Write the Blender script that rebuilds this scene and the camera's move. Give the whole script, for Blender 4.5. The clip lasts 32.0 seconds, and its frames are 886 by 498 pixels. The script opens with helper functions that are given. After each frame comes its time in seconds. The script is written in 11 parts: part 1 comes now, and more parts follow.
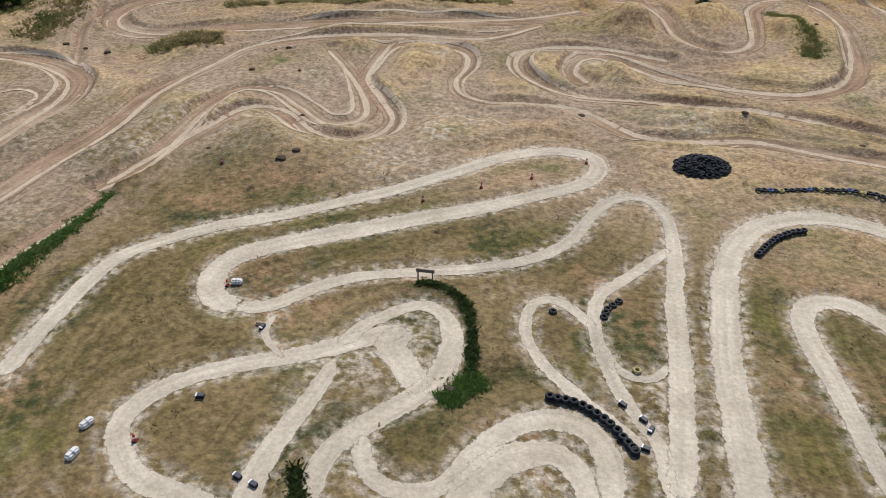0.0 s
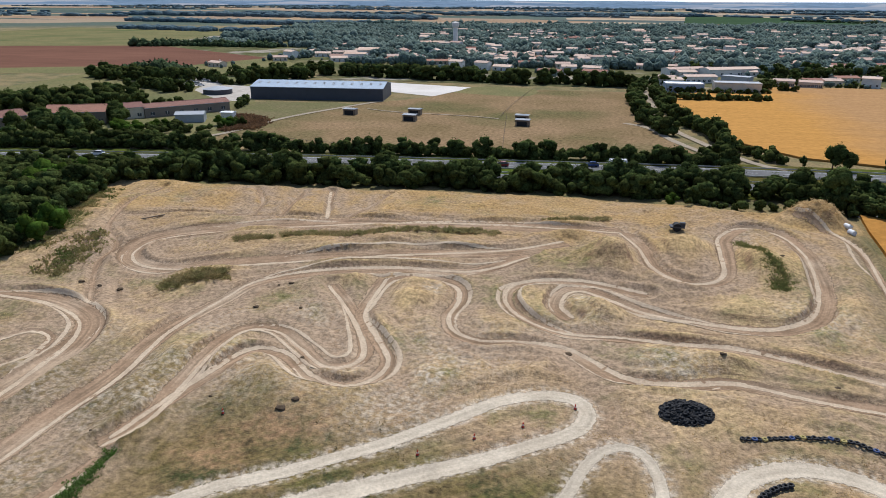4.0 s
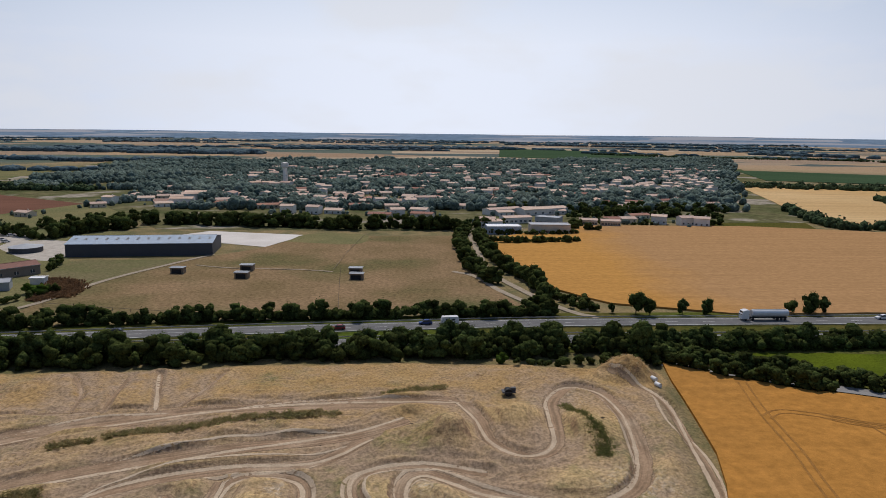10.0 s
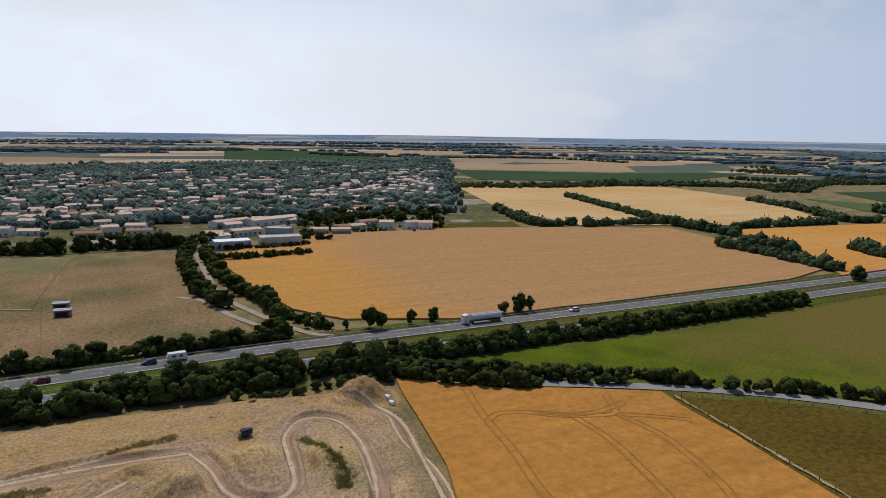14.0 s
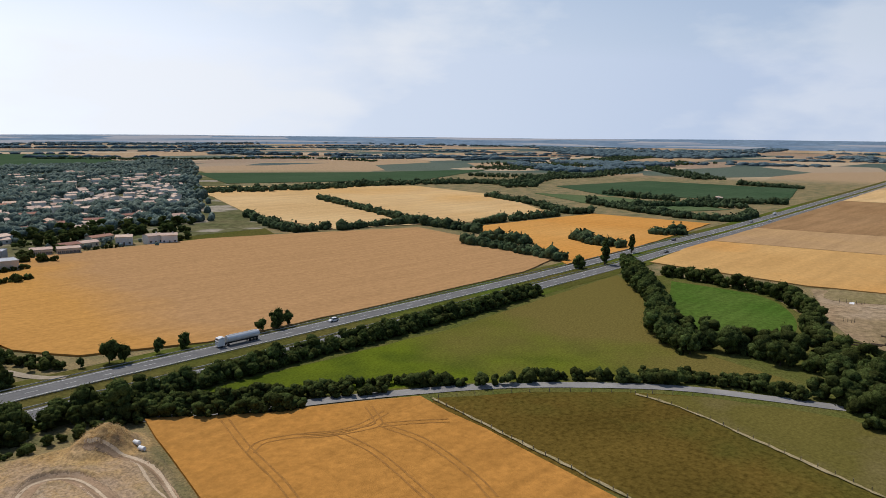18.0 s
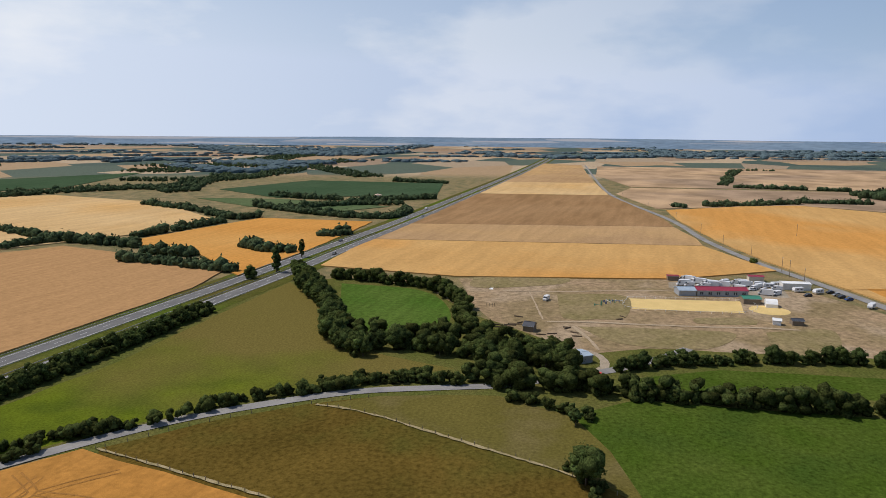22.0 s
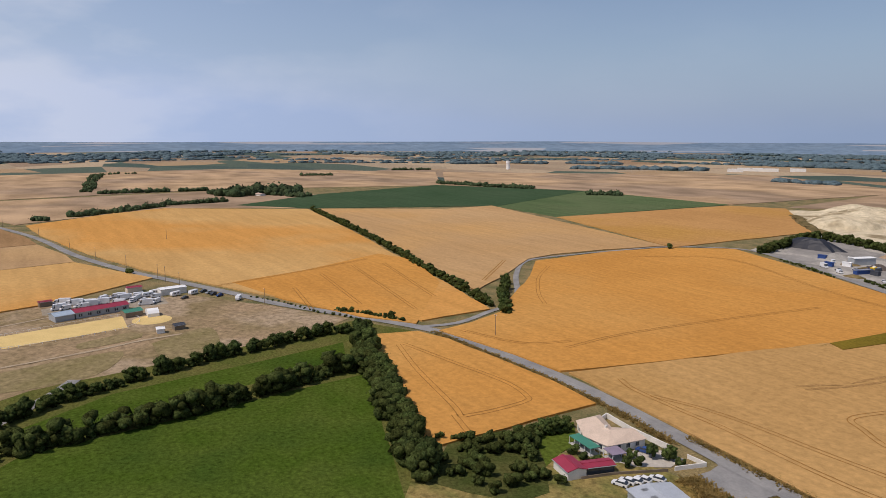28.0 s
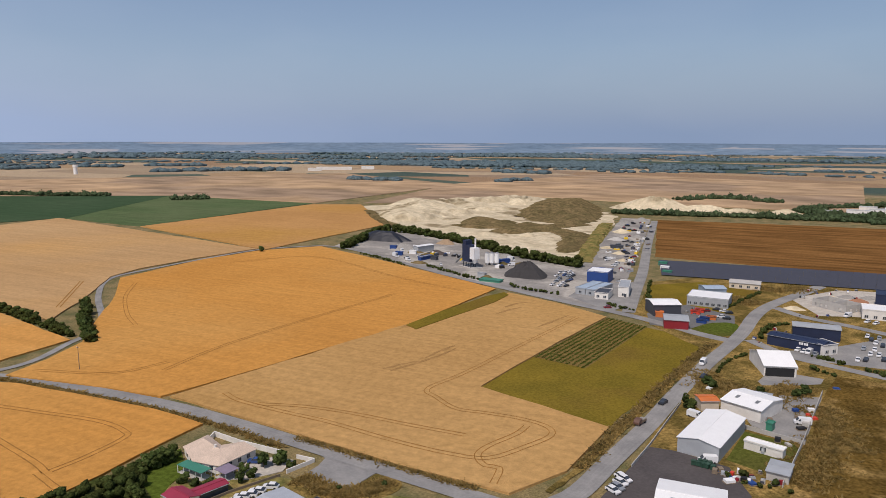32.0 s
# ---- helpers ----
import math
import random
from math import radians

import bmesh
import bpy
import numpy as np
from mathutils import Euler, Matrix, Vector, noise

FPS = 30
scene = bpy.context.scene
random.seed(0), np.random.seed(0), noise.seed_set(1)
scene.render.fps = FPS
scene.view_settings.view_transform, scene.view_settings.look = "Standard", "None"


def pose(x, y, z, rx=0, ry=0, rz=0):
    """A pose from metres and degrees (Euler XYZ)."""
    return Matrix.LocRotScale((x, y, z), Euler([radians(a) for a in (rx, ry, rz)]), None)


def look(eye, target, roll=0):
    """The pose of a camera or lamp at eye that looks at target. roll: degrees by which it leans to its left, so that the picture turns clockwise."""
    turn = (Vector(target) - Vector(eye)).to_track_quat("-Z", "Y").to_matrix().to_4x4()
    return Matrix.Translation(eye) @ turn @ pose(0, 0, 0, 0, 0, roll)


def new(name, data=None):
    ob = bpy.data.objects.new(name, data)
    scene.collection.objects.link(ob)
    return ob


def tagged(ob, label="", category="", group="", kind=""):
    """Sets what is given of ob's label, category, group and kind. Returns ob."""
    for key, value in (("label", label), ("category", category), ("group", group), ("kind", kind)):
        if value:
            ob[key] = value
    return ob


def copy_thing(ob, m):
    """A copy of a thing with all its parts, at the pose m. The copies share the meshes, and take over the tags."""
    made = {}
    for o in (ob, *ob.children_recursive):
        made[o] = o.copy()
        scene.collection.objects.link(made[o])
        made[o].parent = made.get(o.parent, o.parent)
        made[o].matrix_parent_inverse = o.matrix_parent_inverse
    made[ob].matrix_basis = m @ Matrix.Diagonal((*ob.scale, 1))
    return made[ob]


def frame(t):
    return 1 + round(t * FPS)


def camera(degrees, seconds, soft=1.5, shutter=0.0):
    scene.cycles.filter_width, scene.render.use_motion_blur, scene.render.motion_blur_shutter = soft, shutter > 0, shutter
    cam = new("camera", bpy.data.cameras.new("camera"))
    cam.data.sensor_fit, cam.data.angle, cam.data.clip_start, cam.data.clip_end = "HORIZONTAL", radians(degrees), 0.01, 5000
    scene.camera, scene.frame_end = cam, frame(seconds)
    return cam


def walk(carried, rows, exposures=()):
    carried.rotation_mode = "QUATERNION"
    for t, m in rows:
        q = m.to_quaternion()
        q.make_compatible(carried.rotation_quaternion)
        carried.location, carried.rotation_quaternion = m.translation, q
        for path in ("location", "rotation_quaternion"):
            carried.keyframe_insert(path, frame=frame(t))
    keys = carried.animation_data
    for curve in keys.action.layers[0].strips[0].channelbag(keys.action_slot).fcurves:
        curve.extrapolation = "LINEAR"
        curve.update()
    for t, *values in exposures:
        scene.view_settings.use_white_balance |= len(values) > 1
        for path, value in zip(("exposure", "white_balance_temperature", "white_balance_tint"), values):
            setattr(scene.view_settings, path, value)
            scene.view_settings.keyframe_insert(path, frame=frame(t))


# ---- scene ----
# ---------------------------------------------------------------- camera
cam = camera(64.571, 32.0, soft=0.75)
# seconds, place, yaw to the left of +y, pitch, lean
ROWS = [
    (0, 0.11, 0.14, 38.83, 9.341, -34.232, 0.910),
    (0.5, 0.17, 0.06, 40.10, 9.333, -32.443, 0.848),
    (1, 0.21, 0.06, 41.41, 9.305, -30.643, 0.828),
    (1.5, 0.14, 0.06, 42.57, 9.217, -28.796, 0.801),
    (2, 0.13, 0.08, 43.68, 9.159, -26.935, 0.710),
    (2.5, 0.08, 0.13, 44.92, 9.107, -25.164, 0.647),
    (3, 0.14, 0.16, 46.15, 9.119, -23.342, 0.578),
    (3.5, 0.14, 0.31, 47.36, 9.069, -21.534, 0.491),
    (5.5, -0.05, 0.25, 51.91, 8.871, -14.242, 0.608),
    (6, -0.11, 0.19, 52.99, 8.374, -12.409, 0.620),
    (6.5, -0.07, 0.19, 53.94, 7.594, -10.582, 0.642),
    (7, -0.06, 0.05, 54.87, 6.543, -9.821, 0.663),
    (7.5, 0.01, 0.11, 55.78, 5.396, -9.731, 0.668),
    (8, 0.04, 0.15, 56.77, 4.004, -9.701, 0.674),
    (8.5, 0.08, -0.06, 57.89, 2.287, -9.685, 0.709),
    (9, -0.00, -0.00, 58.99, -0.000, -9.662, 0.690),
    (9.5, -0.08, -0.19, 60.08, -2.284, -9.637, 0.726),
    (10, -0.07, -0.26, 61.16, -4.510, -9.606, 0.742),
    (10.5, -0.14, -0.34, 62.31, -6.760, -9.591, 0.751),
    (11, -0.11, -0.53, 63.41, -9.039, -9.579, 0.756),
    (11.5, -0.12, -0.71, 64.49, -11.499, -9.584, 0.806),
    (12, -0.19, -0.83, 65.55, -14.437, -9.596, 0.891),
    (12.5, -0.02, -0.75, 66.63, -17.378, -9.576, 0.904),
    (13, 0.38, -0.59, 67.51, -20.300, -9.515, 0.753),
    (13.5, 0.89, -0.29, 68.25, -23.244, -9.523, 0.862),
    (14, 1.40, 0.22, 68.86, -26.226, -9.479, 0.854),
    (14.5, 1.75, 0.82, 69.32, -28.602, -9.440, 0.862),
    (16.5, 3.16, 1.72, 71.25, -38.423, -9.380, 0.618),
    (17, 3.13, 1.70, 72.33, -41.049, -9.459, 0.559),
    (17.5, 2.91, 1.45, 73.14, -43.696, -9.425, 0.581),
    (18, 2.52, 0.92, 74.07, -46.203, -9.431, 0.596),
    (18.5, 2.23, 0.32, 75.16, -48.913, -9.445, 0.643),
    (19, 2.13, 0.13, 76.22, -51.689, -9.502, 0.615),
    (19.5, 1.99, 0.10, 77.03, -54.519, -9.538, 0.631),
    (20, 1.81, -0.03, 77.69, -57.427, -9.507, 0.615),
    (20.5, 1.64, 0.04, 78.49, -60.538, -9.514, 0.633),
    (21, 1.59, 0.15, 79.27, -64.512, -9.486, 0.597),
    (21.5, 1.60, 0.12, 79.94, -68.713, -9.465, 0.581),
    (22, 1.73, 0.11, 80.53, -72.958, -9.440, 0.542),
    (22.5, 1.77, 0.21, 81.08, -77.015, -9.409, 0.465),
    (23, 1.84, 0.31, 81.66, -81.000, -9.389, 0.426),
    (23.5, 1.75, 0.39, 82.37, -84.911, -9.392, 0.338),
    (24, 1.46, 0.34, 83.13, -88.773, -9.381, 0.307),
    (24.5, 1.19, 0.33, 83.81, -92.693, -9.370, 0.302),
    (25, 0.68, 0.46, 84.39, -96.711, -9.308, 0.322),
    (25.5, 0.23, 0.53, 85.29, -100.868, -9.344, 0.254),
    (27.5, -0.58, -0.60, 86.43, -117.434, -9.075, 0.113),
    (28, -0.72, -0.22, 87.22, -121.594, -9.113, 0.158),
    (28.5, -1.08, 0.21, 87.88, -125.745, -9.083, 0.117),
    (29, -1.36, 0.66, 88.60, -129.600, -9.093, 0.125),
    (29.5, -1.56, 0.89, 89.10, -133.574, -9.077, 0.095),
    (30, -1.63, 0.94, 89.57, -137.576, -9.056, 0.113),
    (30.5, -1.57, 0.99, 90.14, -141.678, -9.093, 0.138),
    (31, -1.52, 1.01, 90.73, -145.919, -9.101, 0.135),
    (31.5, -1.54, 0.97, 91.26, -150.148, -9.085, 0.170),
    (32, -1.50, 0.78, 91.66, -154.418, -9.071, 0.180),
]
walk(cam, [(t, pose(x, y, z, 90 + pitch, 0, yaw) @ pose(0, 0, 0, 0, 0, lean)) for t, x, y, z, yaw, pitch, lean in ROWS],
     exposures=[(0.0, 0.02, 6050, 9), (1.5, 0.08, 5900, 9), (3.0, 0.17, 5900, 8), (5.0, 0.04, 6080, 11), (6.0, -0.07, 6250, 12), (7.0, -0.22, 6330, 12), (8.5, -0.36, 6400, 12), (10.0, -0.42, 6350, 12), (14.0, -0.38, 6350, 11), (18.0, -0.17, 6400, 10), (24.0, -0.12, 6550, 11), (28.0, -0.18, 6620, 15), (32.0, -0.18, 6580, 15)])

# ---------------------------------------------------------------- world and sun
SUN_ELEV, SUN_AZ = radians(58), radians(4)      # the sun stands high, a little to the right of +y
world = bpy.data.worlds.new("world")
scene.world = world
world.use_nodes = True
wn = world.node_tree
wn.nodes.clear()
sky = wn.nodes.new("ShaderNodeTexSky")
sky.sky_type = "NISHITA"
sky.sun_disc = False
sky.sun_elevation, sky.sun_rotation = SUN_ELEV, SUN_AZ
sky.altitude, sky.air_density, sky.dust_density, sky.ozone_density = 60, 1.0, 0.7, 2.4
bg = wn.nodes.new("ShaderNodeBackground")
bg.inputs["Strength"].default_value = 0.10
wo = wn.nodes.new("ShaderNodeOutputWorld")


def wnode(kind, **inputs):
    n = wn.nodes.new(kind)
    for k, v in inputs.items():
        n.inputs[k.replace("_", " ")].default_value = v
    return n


# milky summer air: whitest low down and towards the sun, with thin cloud in it
tc = wn.nodes.new("ShaderNodeTexCoord")
sp = wn.nodes.new("ShaderNodeSeparateXYZ")
wn.links.new(tc.outputs["Generated"], sp.inputs["Vector"])
dotp = wn.nodes.new("ShaderNodeVectorMath")
dotp.operation = "DOT_PRODUCT"
dotp.inputs[1].default_value = (math.sin(SUN_AZ), math.cos(SUN_AZ), 0)
wn.links.new(tc.outputs["Generated"], dotp.inputs[0])
side = wnode("ShaderNodeMapRange", From_Min=-1.0, From_Max=1.0)
wn.links.new(dotp.outputs["Value"], side.inputs["Value"])
hz_ramp = wn.nodes.new("ShaderNodeValToRGB")
e = hz_ramp.color_ramp.elements
e[0].position, e[0].color = 0.0, (0.245, 0.335, 0.49, 1)
e[1].position, e[1].color = 1.0, (0.98, 1.04, 1.15, 1)
for at_, tone in ((0.45, (0.405, 0.525, 0.755, 1)), (0.72, (0.52, 0.615, 0.79, 1)), (0.90, (0.66, 0.74, 0.88, 1))):
    m_ = e.new(at_)
    m_.color = tone
wn.links.new(side.outputs["Result"], hz_ramp.inputs["Fac"])
hz_up = wn.nodes.new("ShaderNodeVectorMath")
hz_up.operation = "SCALE"
hz_up.inputs["Scale"].default_value = 10.8
wn.links.new(hz_ramp.outputs["Color"], hz_up.inputs[0])
low = wnode("ShaderNodeMapRange", From_Min=0.02, From_Max=0.42, To_Min=1.0, To_Max=0.0)
wn.links.new(sp.outputs["Z"], low.inputs["Value"])
lift = wnode("ShaderNodeMapRange", From_Min=0.2, From_Max=0.95, To_Min=0.55, To_Max=1.3)
wn.links.new(side.outputs["Result"], lift.inputs["Value"])
fac = wn.nodes.new("ShaderNodeMath")
fac.operation, fac.use_clamp = "MULTIPLY", True
wn.links.new(low.outputs["Result"], fac.inputs[0])
wn.links.new(lift.outputs["Result"], fac.inputs[1])
low2 = wnode("ShaderNodeMapRange", From_Min=-0.02, From_Max=0.12, To_Min=0.55, To_Max=0.0)
wn.links.new(sp.outputs["Z"], low2.inputs["Value"])
fac2 = wn.nodes.new("ShaderNodeMath")
fac2.operation, fac2.use_clamp = "ADD", True
wn.links.new(fac.outputs["Value"], fac2.inputs[0])
wn.links.new(low2.outputs["Result"], fac2.inputs[1])
hm = wn.nodes.new("ShaderNodeMixRGB")
wn.links.new(fac2.outputs["Value"], hm.inputs["Fac"])
wn.links.new(sky.outputs["Color"], hm.inputs["Color1"])
wn.links.new(hz_up.outputs["Vector"], hm.inputs["Color2"])
mp = wnode("ShaderNodeMapping", Scale=(1.0, 1.0, 2.6))
cn = wnode("ShaderNodeTexNoise", Scale=3.4, Detail=9.0, Roughness=0.52)
cr = wn.nodes.new("ShaderNodeValToRGB")
cr.color_ramp.elements[0].position, cr.color_ramp.elements[0].color = 0.48, (0, 0, 0, 1)
cr.color_ramp.elements[1].position, cr.color_ramp.elements[1].color = 0.62, (0.72, 0.72, 0.72, 1)
cm = wn.nodes.new("ShaderNodeMixRGB")
cm.inputs["Color2"].default_value = (9.7, 9.8, 10.0, 1)
wn.links.new(tc.outputs["Generated"], mp.inputs["Vector"])
wn.links.new(mp.outputs["Vector"], cn.inputs["Vector"])
wn.links.new(cn.outputs["Fac"], cr.inputs["Fac"])
cf = wn.nodes.new("ShaderNodeMath")
cf.operation = "MULTIPLY"
cside = wnode("ShaderNodeMapRange", From_Min=0.26, From_Max=0.85, To_Min=0.03, To_Max=0.75)
wn.links.new(side.outputs["Result"], cside.inputs["Value"])
wn.links.new(cr.outputs["Color"], cf.inputs[0])
wn.links.new(cside.outputs["Result"], cf.inputs[1])
wn.links.new(cf.outputs["Value"], cm.inputs["Fac"])
wn.links.new(hm.outputs["Color"], cm.inputs["Color1"])
wn.links.new(cm.outputs["Color"], bg.inputs["Color"])
wn.links.new(bg.outputs["Background"], wo.inputs["Surface"])

sun = new("sun", bpy.data.lights.new("sun", "SUN"))
sun.data.energy, sun.data.angle, sun.data.color = 3.55, radians(0.6), (1.0, 0.925, 0.835)
to_sun = Vector((math.sin(SUN_AZ) * math.cos(SUN_ELEV), math.cos(SUN_AZ) * math.cos(SUN_ELEV), math.sin(SUN_ELEV)))
sun.matrix_world = look(to_sun * 100, (0, 0, 0))

# ---------------------------------------------------------------- materials
def mat(name, c1, c2=None, rough=0.9, scale=0.2, detail_scale=3.0, detail=0.35, bump=0.3, bump_scale=4.0, metal=0.0,
        rnd=0.0, row=None, contrast=(0.35, 0.65), spec=0.0, c3=None, c3_scale=0.02, c3_range=(0.5, 0.7), frayed=0.0, islands=False, streak=0.0, thin=0.0, bump_deep=0.25, across=None):
    """A surface with two tones at a large scale, grain at a fine one and relief. row: (angle, spacing, weight) of drilled lines."""
    m = bpy.data.materials.new(name)
    m.use_nodes = True
    nt = m.node_tree
    N, L = nt.nodes, nt.links
    b = N["Principled BSDF"]
    b.inputs["Roughness"].default_value = rough
    b.inputs["Metallic"].default_value = metal
    b.inputs["Specular IOR Level"].default_value = spec
    c2 = c2 or tuple(v * 0.8 for v in c1)
    geo = N.new("ShaderNodeNewGeometry")
    n1 = N.new("ShaderNodeTexNoise")
    n1.inputs["Scale"].default_value, n1.inputs["Detail"].default_value = scale, 5
    r1 = N.new("ShaderNodeMapRange")
    r1.inputs["From Min"].default_value, r1.inputs["From Max"].default_value = contrast
    mix = N.new("ShaderNodeMixRGB")
    mix.inputs["Color1"].default_value, mix.inputs["Color2"].default_value = (*c1, 1), (*c2, 1)
    n2 = N.new("ShaderNodeTexNoise")
    n2.inputs["Scale"].default_value, n2.inputs["Detail"].default_value, n2.inputs["Roughness"].default_value = detail_scale, 6, 0.7
    r2 = N.new("ShaderNodeMapRange")
    r2.inputs["From Min"].default_value, r2.inputs["From Max"].default_value = 0.32, 0.68
    r2.inputs["To Min"].default_value, r2.inputs["To Max"].default_value = 1 - detail, 1 + detail
    mul = N.new("ShaderNodeVectorMath")
    mul.operation = "SCALE"
    for n in (n1, n2):
        L.new(geo.outputs["Position"], n.inputs["Vector"])
    L.new(n1.outputs["Fac"], r1.inputs["Value"])
    L.new(r1.outputs["Result"], mix.inputs["Fac"])
    col = mix.outputs["Color"]
    if c3:
        n3 = N.new("ShaderNodeTexNoise")
        n3.inputs["Scale"].default_value, n3.inputs["Detail"].default_value = c3_scale, 4
        r3 = N.new("ShaderNodeMapRange")
        r3.inputs["From Min"].default_value, r3.inputs["From Max"].default_value = c3_range
        m3 = N.new("ShaderNodeMixRGB")
        m3.inputs["Color2"].default_value = (*c3, 1)
        L.new(geo.outputs["Position"], n3.inputs["Vector"])
        L.new(n3.outputs["Fac"], r3.inputs["Value"])
        if across:
            # the third tone comes in gradually from one side of the field to the other
            (xa, ya), (xb, yb) = across
            q2 = (xb - xa) ** 2 + (yb - ya) ** 2
            dt, am, aa = N.new("ShaderNodeVectorMath"), N.new("ShaderNodeMath"), N.new("ShaderNodeMath")
            dt.operation, am.operation, aa.operation = "DOT_PRODUCT", "MULTIPLY_ADD", "ADD"
            dt.inputs[1].default_value = ((xb - xa) / q2, (yb - ya) / q2, 0)
            am.inputs[1].default_value = 2.2
            am.inputs[2].default_value = -1.1 - ((xb - xa) * xa + (yb - ya) * ya) / q2
            L.new(geo.outputs["Position"], dt.inputs[0])
            L.new(n3.outputs["Fac"], am.inputs[0])
            L.new(dt.outputs["Value"], aa.inputs[0])
            L.new(am.outputs["Value"], aa.inputs[1])
            L.new(aa.outputs["Value"], r3.inputs["Value"])
            r3.inputs["From Min"].default_value, r3.inputs["From Max"].default_value = 0.0, 1.0
        L.new(r3.outputs["Result"], m3.inputs["Fac"])
        L.new(col, m3.inputs["Color1"])
        col = m3.outputs["Color"]
    L.new(n2.outputs["Fac"], r2.inputs["Value"])
    L.new(col, mul.inputs[0])
    L.new(r2.outputs["Result"], mul.inputs["Scale"])
    col = mul.outputs["Vector"]
    if row:
        ang, gap, weight = row
        mpn = N.new("ShaderNodeMapping")
        mpn.inputs["Rotation"].default_value = (0, 0, -radians(ang))
        mpn.inputs["Scale"].default_value = (0.012, 1.0 / gap, 1)
        nr = N.new("ShaderNodeTexNoise")
        nr.noise_dimensions = "2D"
        nr.inputs["Scale"].default_value, nr.inputs["Detail"].default_value = 1.0, 3
        rr = N.new("ShaderNodeMapRange")
        rr.inputs["From Min"].default_value, rr.inputs["From Max"].default_value = 0.3, 0.7
        rr.inputs["To Min"].default_value, rr.inputs["To Max"].default_value = 1 - weight, 1 + weight
        m4 = N.new("ShaderNodeVectorMath")
        m4.operation = "SCALE"
        L.new(geo.outputs["Position"], mpn.inputs["Vector"])
        L.new(mpn.outputs["Vector"], nr.inputs["Vector"])
        L.new(nr.outputs["Fac"], rr.inputs["Value"])
        L.new(col, m4.inputs[0])
        L.new(rr.outputs["Result"], m4.inputs["Scale"])
        col = m4.outputs["Vector"]
    if streak:
        # lines worn lengthwise into a track or a road
        ca, cl, cc = N.new("ShaderNodeAttribute"), N.new("ShaderNodeAttribute"), N.new("ShaderNodeCombineXYZ")
        ca.attribute_name, cl.attribute_name = "across", "along"
        ns, rs, ms = N.new("ShaderNodeTexNoise"), N.new("ShaderNodeMapRange"), N.new("ShaderNodeVectorMath")
        ms.operation = "SCALE"
        ns.inputs["Scale"].default_value, ns.inputs["Detail"].default_value = 1.0, 3
        rs.inputs["From Min"].default_value, rs.inputs["From Max"].default_value = 0.35, 0.65
        rs.inputs["To Min"].default_value, rs.inputs["To Max"].default_value = 1 - streak, 1 + streak
        L.new(ca.outputs["Fac"], cc.inputs["X"])
        L.new(cl.outputs["Fac"], cc.inputs["Y"])
        L.new(cc.outputs["Vector"], ns.inputs["Vector"])
        L.new(ns.outputs["Fac"], rs.inputs["Value"])
        L.new(col, ms.inputs[0])
        L.new(rs.outputs["Result"], ms.inputs["Scale"])
        col = ms.outputs["Vector"]
    if rnd:
        oi = N.new("ShaderNodeObjectInfo")
        hs = N.new("ShaderNodeHueSaturation")
        ra = N.new("ShaderNodeMapRange")
        ra.inputs["To Min"].default_value, ra.inputs["To Max"].default_value = 1 - rnd, 1 + rnd
        rh = N.new("ShaderNodeMapRange")
        rh.inputs["To Min"].default_value, rh.inputs["To Max"].default_value = 0.5 - rnd * 0.05, 0.5 + rnd * 0.04
        pick = oi.outputs["Random"]
        if islands:
            # clump by clump as well as tree by tree
            av = N.new("ShaderNodeMath")
            av.operation = "MULTIPLY_ADD"
            av.inputs[1].default_value = 0.62
            hf = N.new("ShaderNodeMath")
            hf.operation = "MULTIPLY"
            hf.inputs[1].default_value = 0.38
            L.new(oi.outputs["Random"], hf.inputs[0])
            L.new(geo.outputs["Random Per Island"], av.inputs[0])
            L.new(hf.outputs["Value"], av.inputs[2])
            pick = av.outputs["Value"]
        L.new(pick, ra.inputs["Value"])
        L.new(pick, rh.inputs["Value"])
        L.new(ra.outputs["Result"], hs.inputs["Value"])
        L.new(rh.outputs["Result"], hs.inputs["Hue"])
        L.new(col, hs.inputs["Color"])
        col = hs.outputs["Color"]
    L.new(col, b.inputs["Base Color"])
    if thin:
        # light passes through blades and leaves
        tr, mxs = N.new("ShaderNodeBsdfTranslucent"), N.new("ShaderNodeMixShader")
        mxs.inputs["Fac"].default_value = thin
        L.new(col, tr.inputs["Color"])
        L.new(b.outputs["BSDF"], mxs.inputs[1])
        L.new(tr.outputs["BSDF"], mxs.inputs[2])
        L.new(mxs.outputs["Shader"], N["Material Output"].inputs["Surface"])
    if frayed:
        # loose gravel thins out towards the edge of the strip
        at = N.new("ShaderNodeAttribute")
        at.attribute_name = "inner"
        nf = N.new("ShaderNodeTexNoise")
        nf.inputs["Scale"].default_value, nf.inputs["Detail"].default_value, nf.inputs["Roughness"].default_value = frayed, 6, 0.7
        ad = N.new("ShaderNodeMath")
        ad.operation = "ADD"
        al = N.new("ShaderNodeMapRange")
        al.inputs["From Min"].default_value, al.inputs["From Max"].default_value = 0.72, 0.86
        L.new(geo.outputs["Position"], nf.inputs["Vector"])
        L.new(at.outputs["Fac"], ad.inputs[0])
        L.new(nf.outputs["Fac"], ad.inputs[1])
        L.new(ad.outputs["Value"], al.inputs["Value"])
        L.new(al.outputs["Result"], b.inputs["Alpha"])
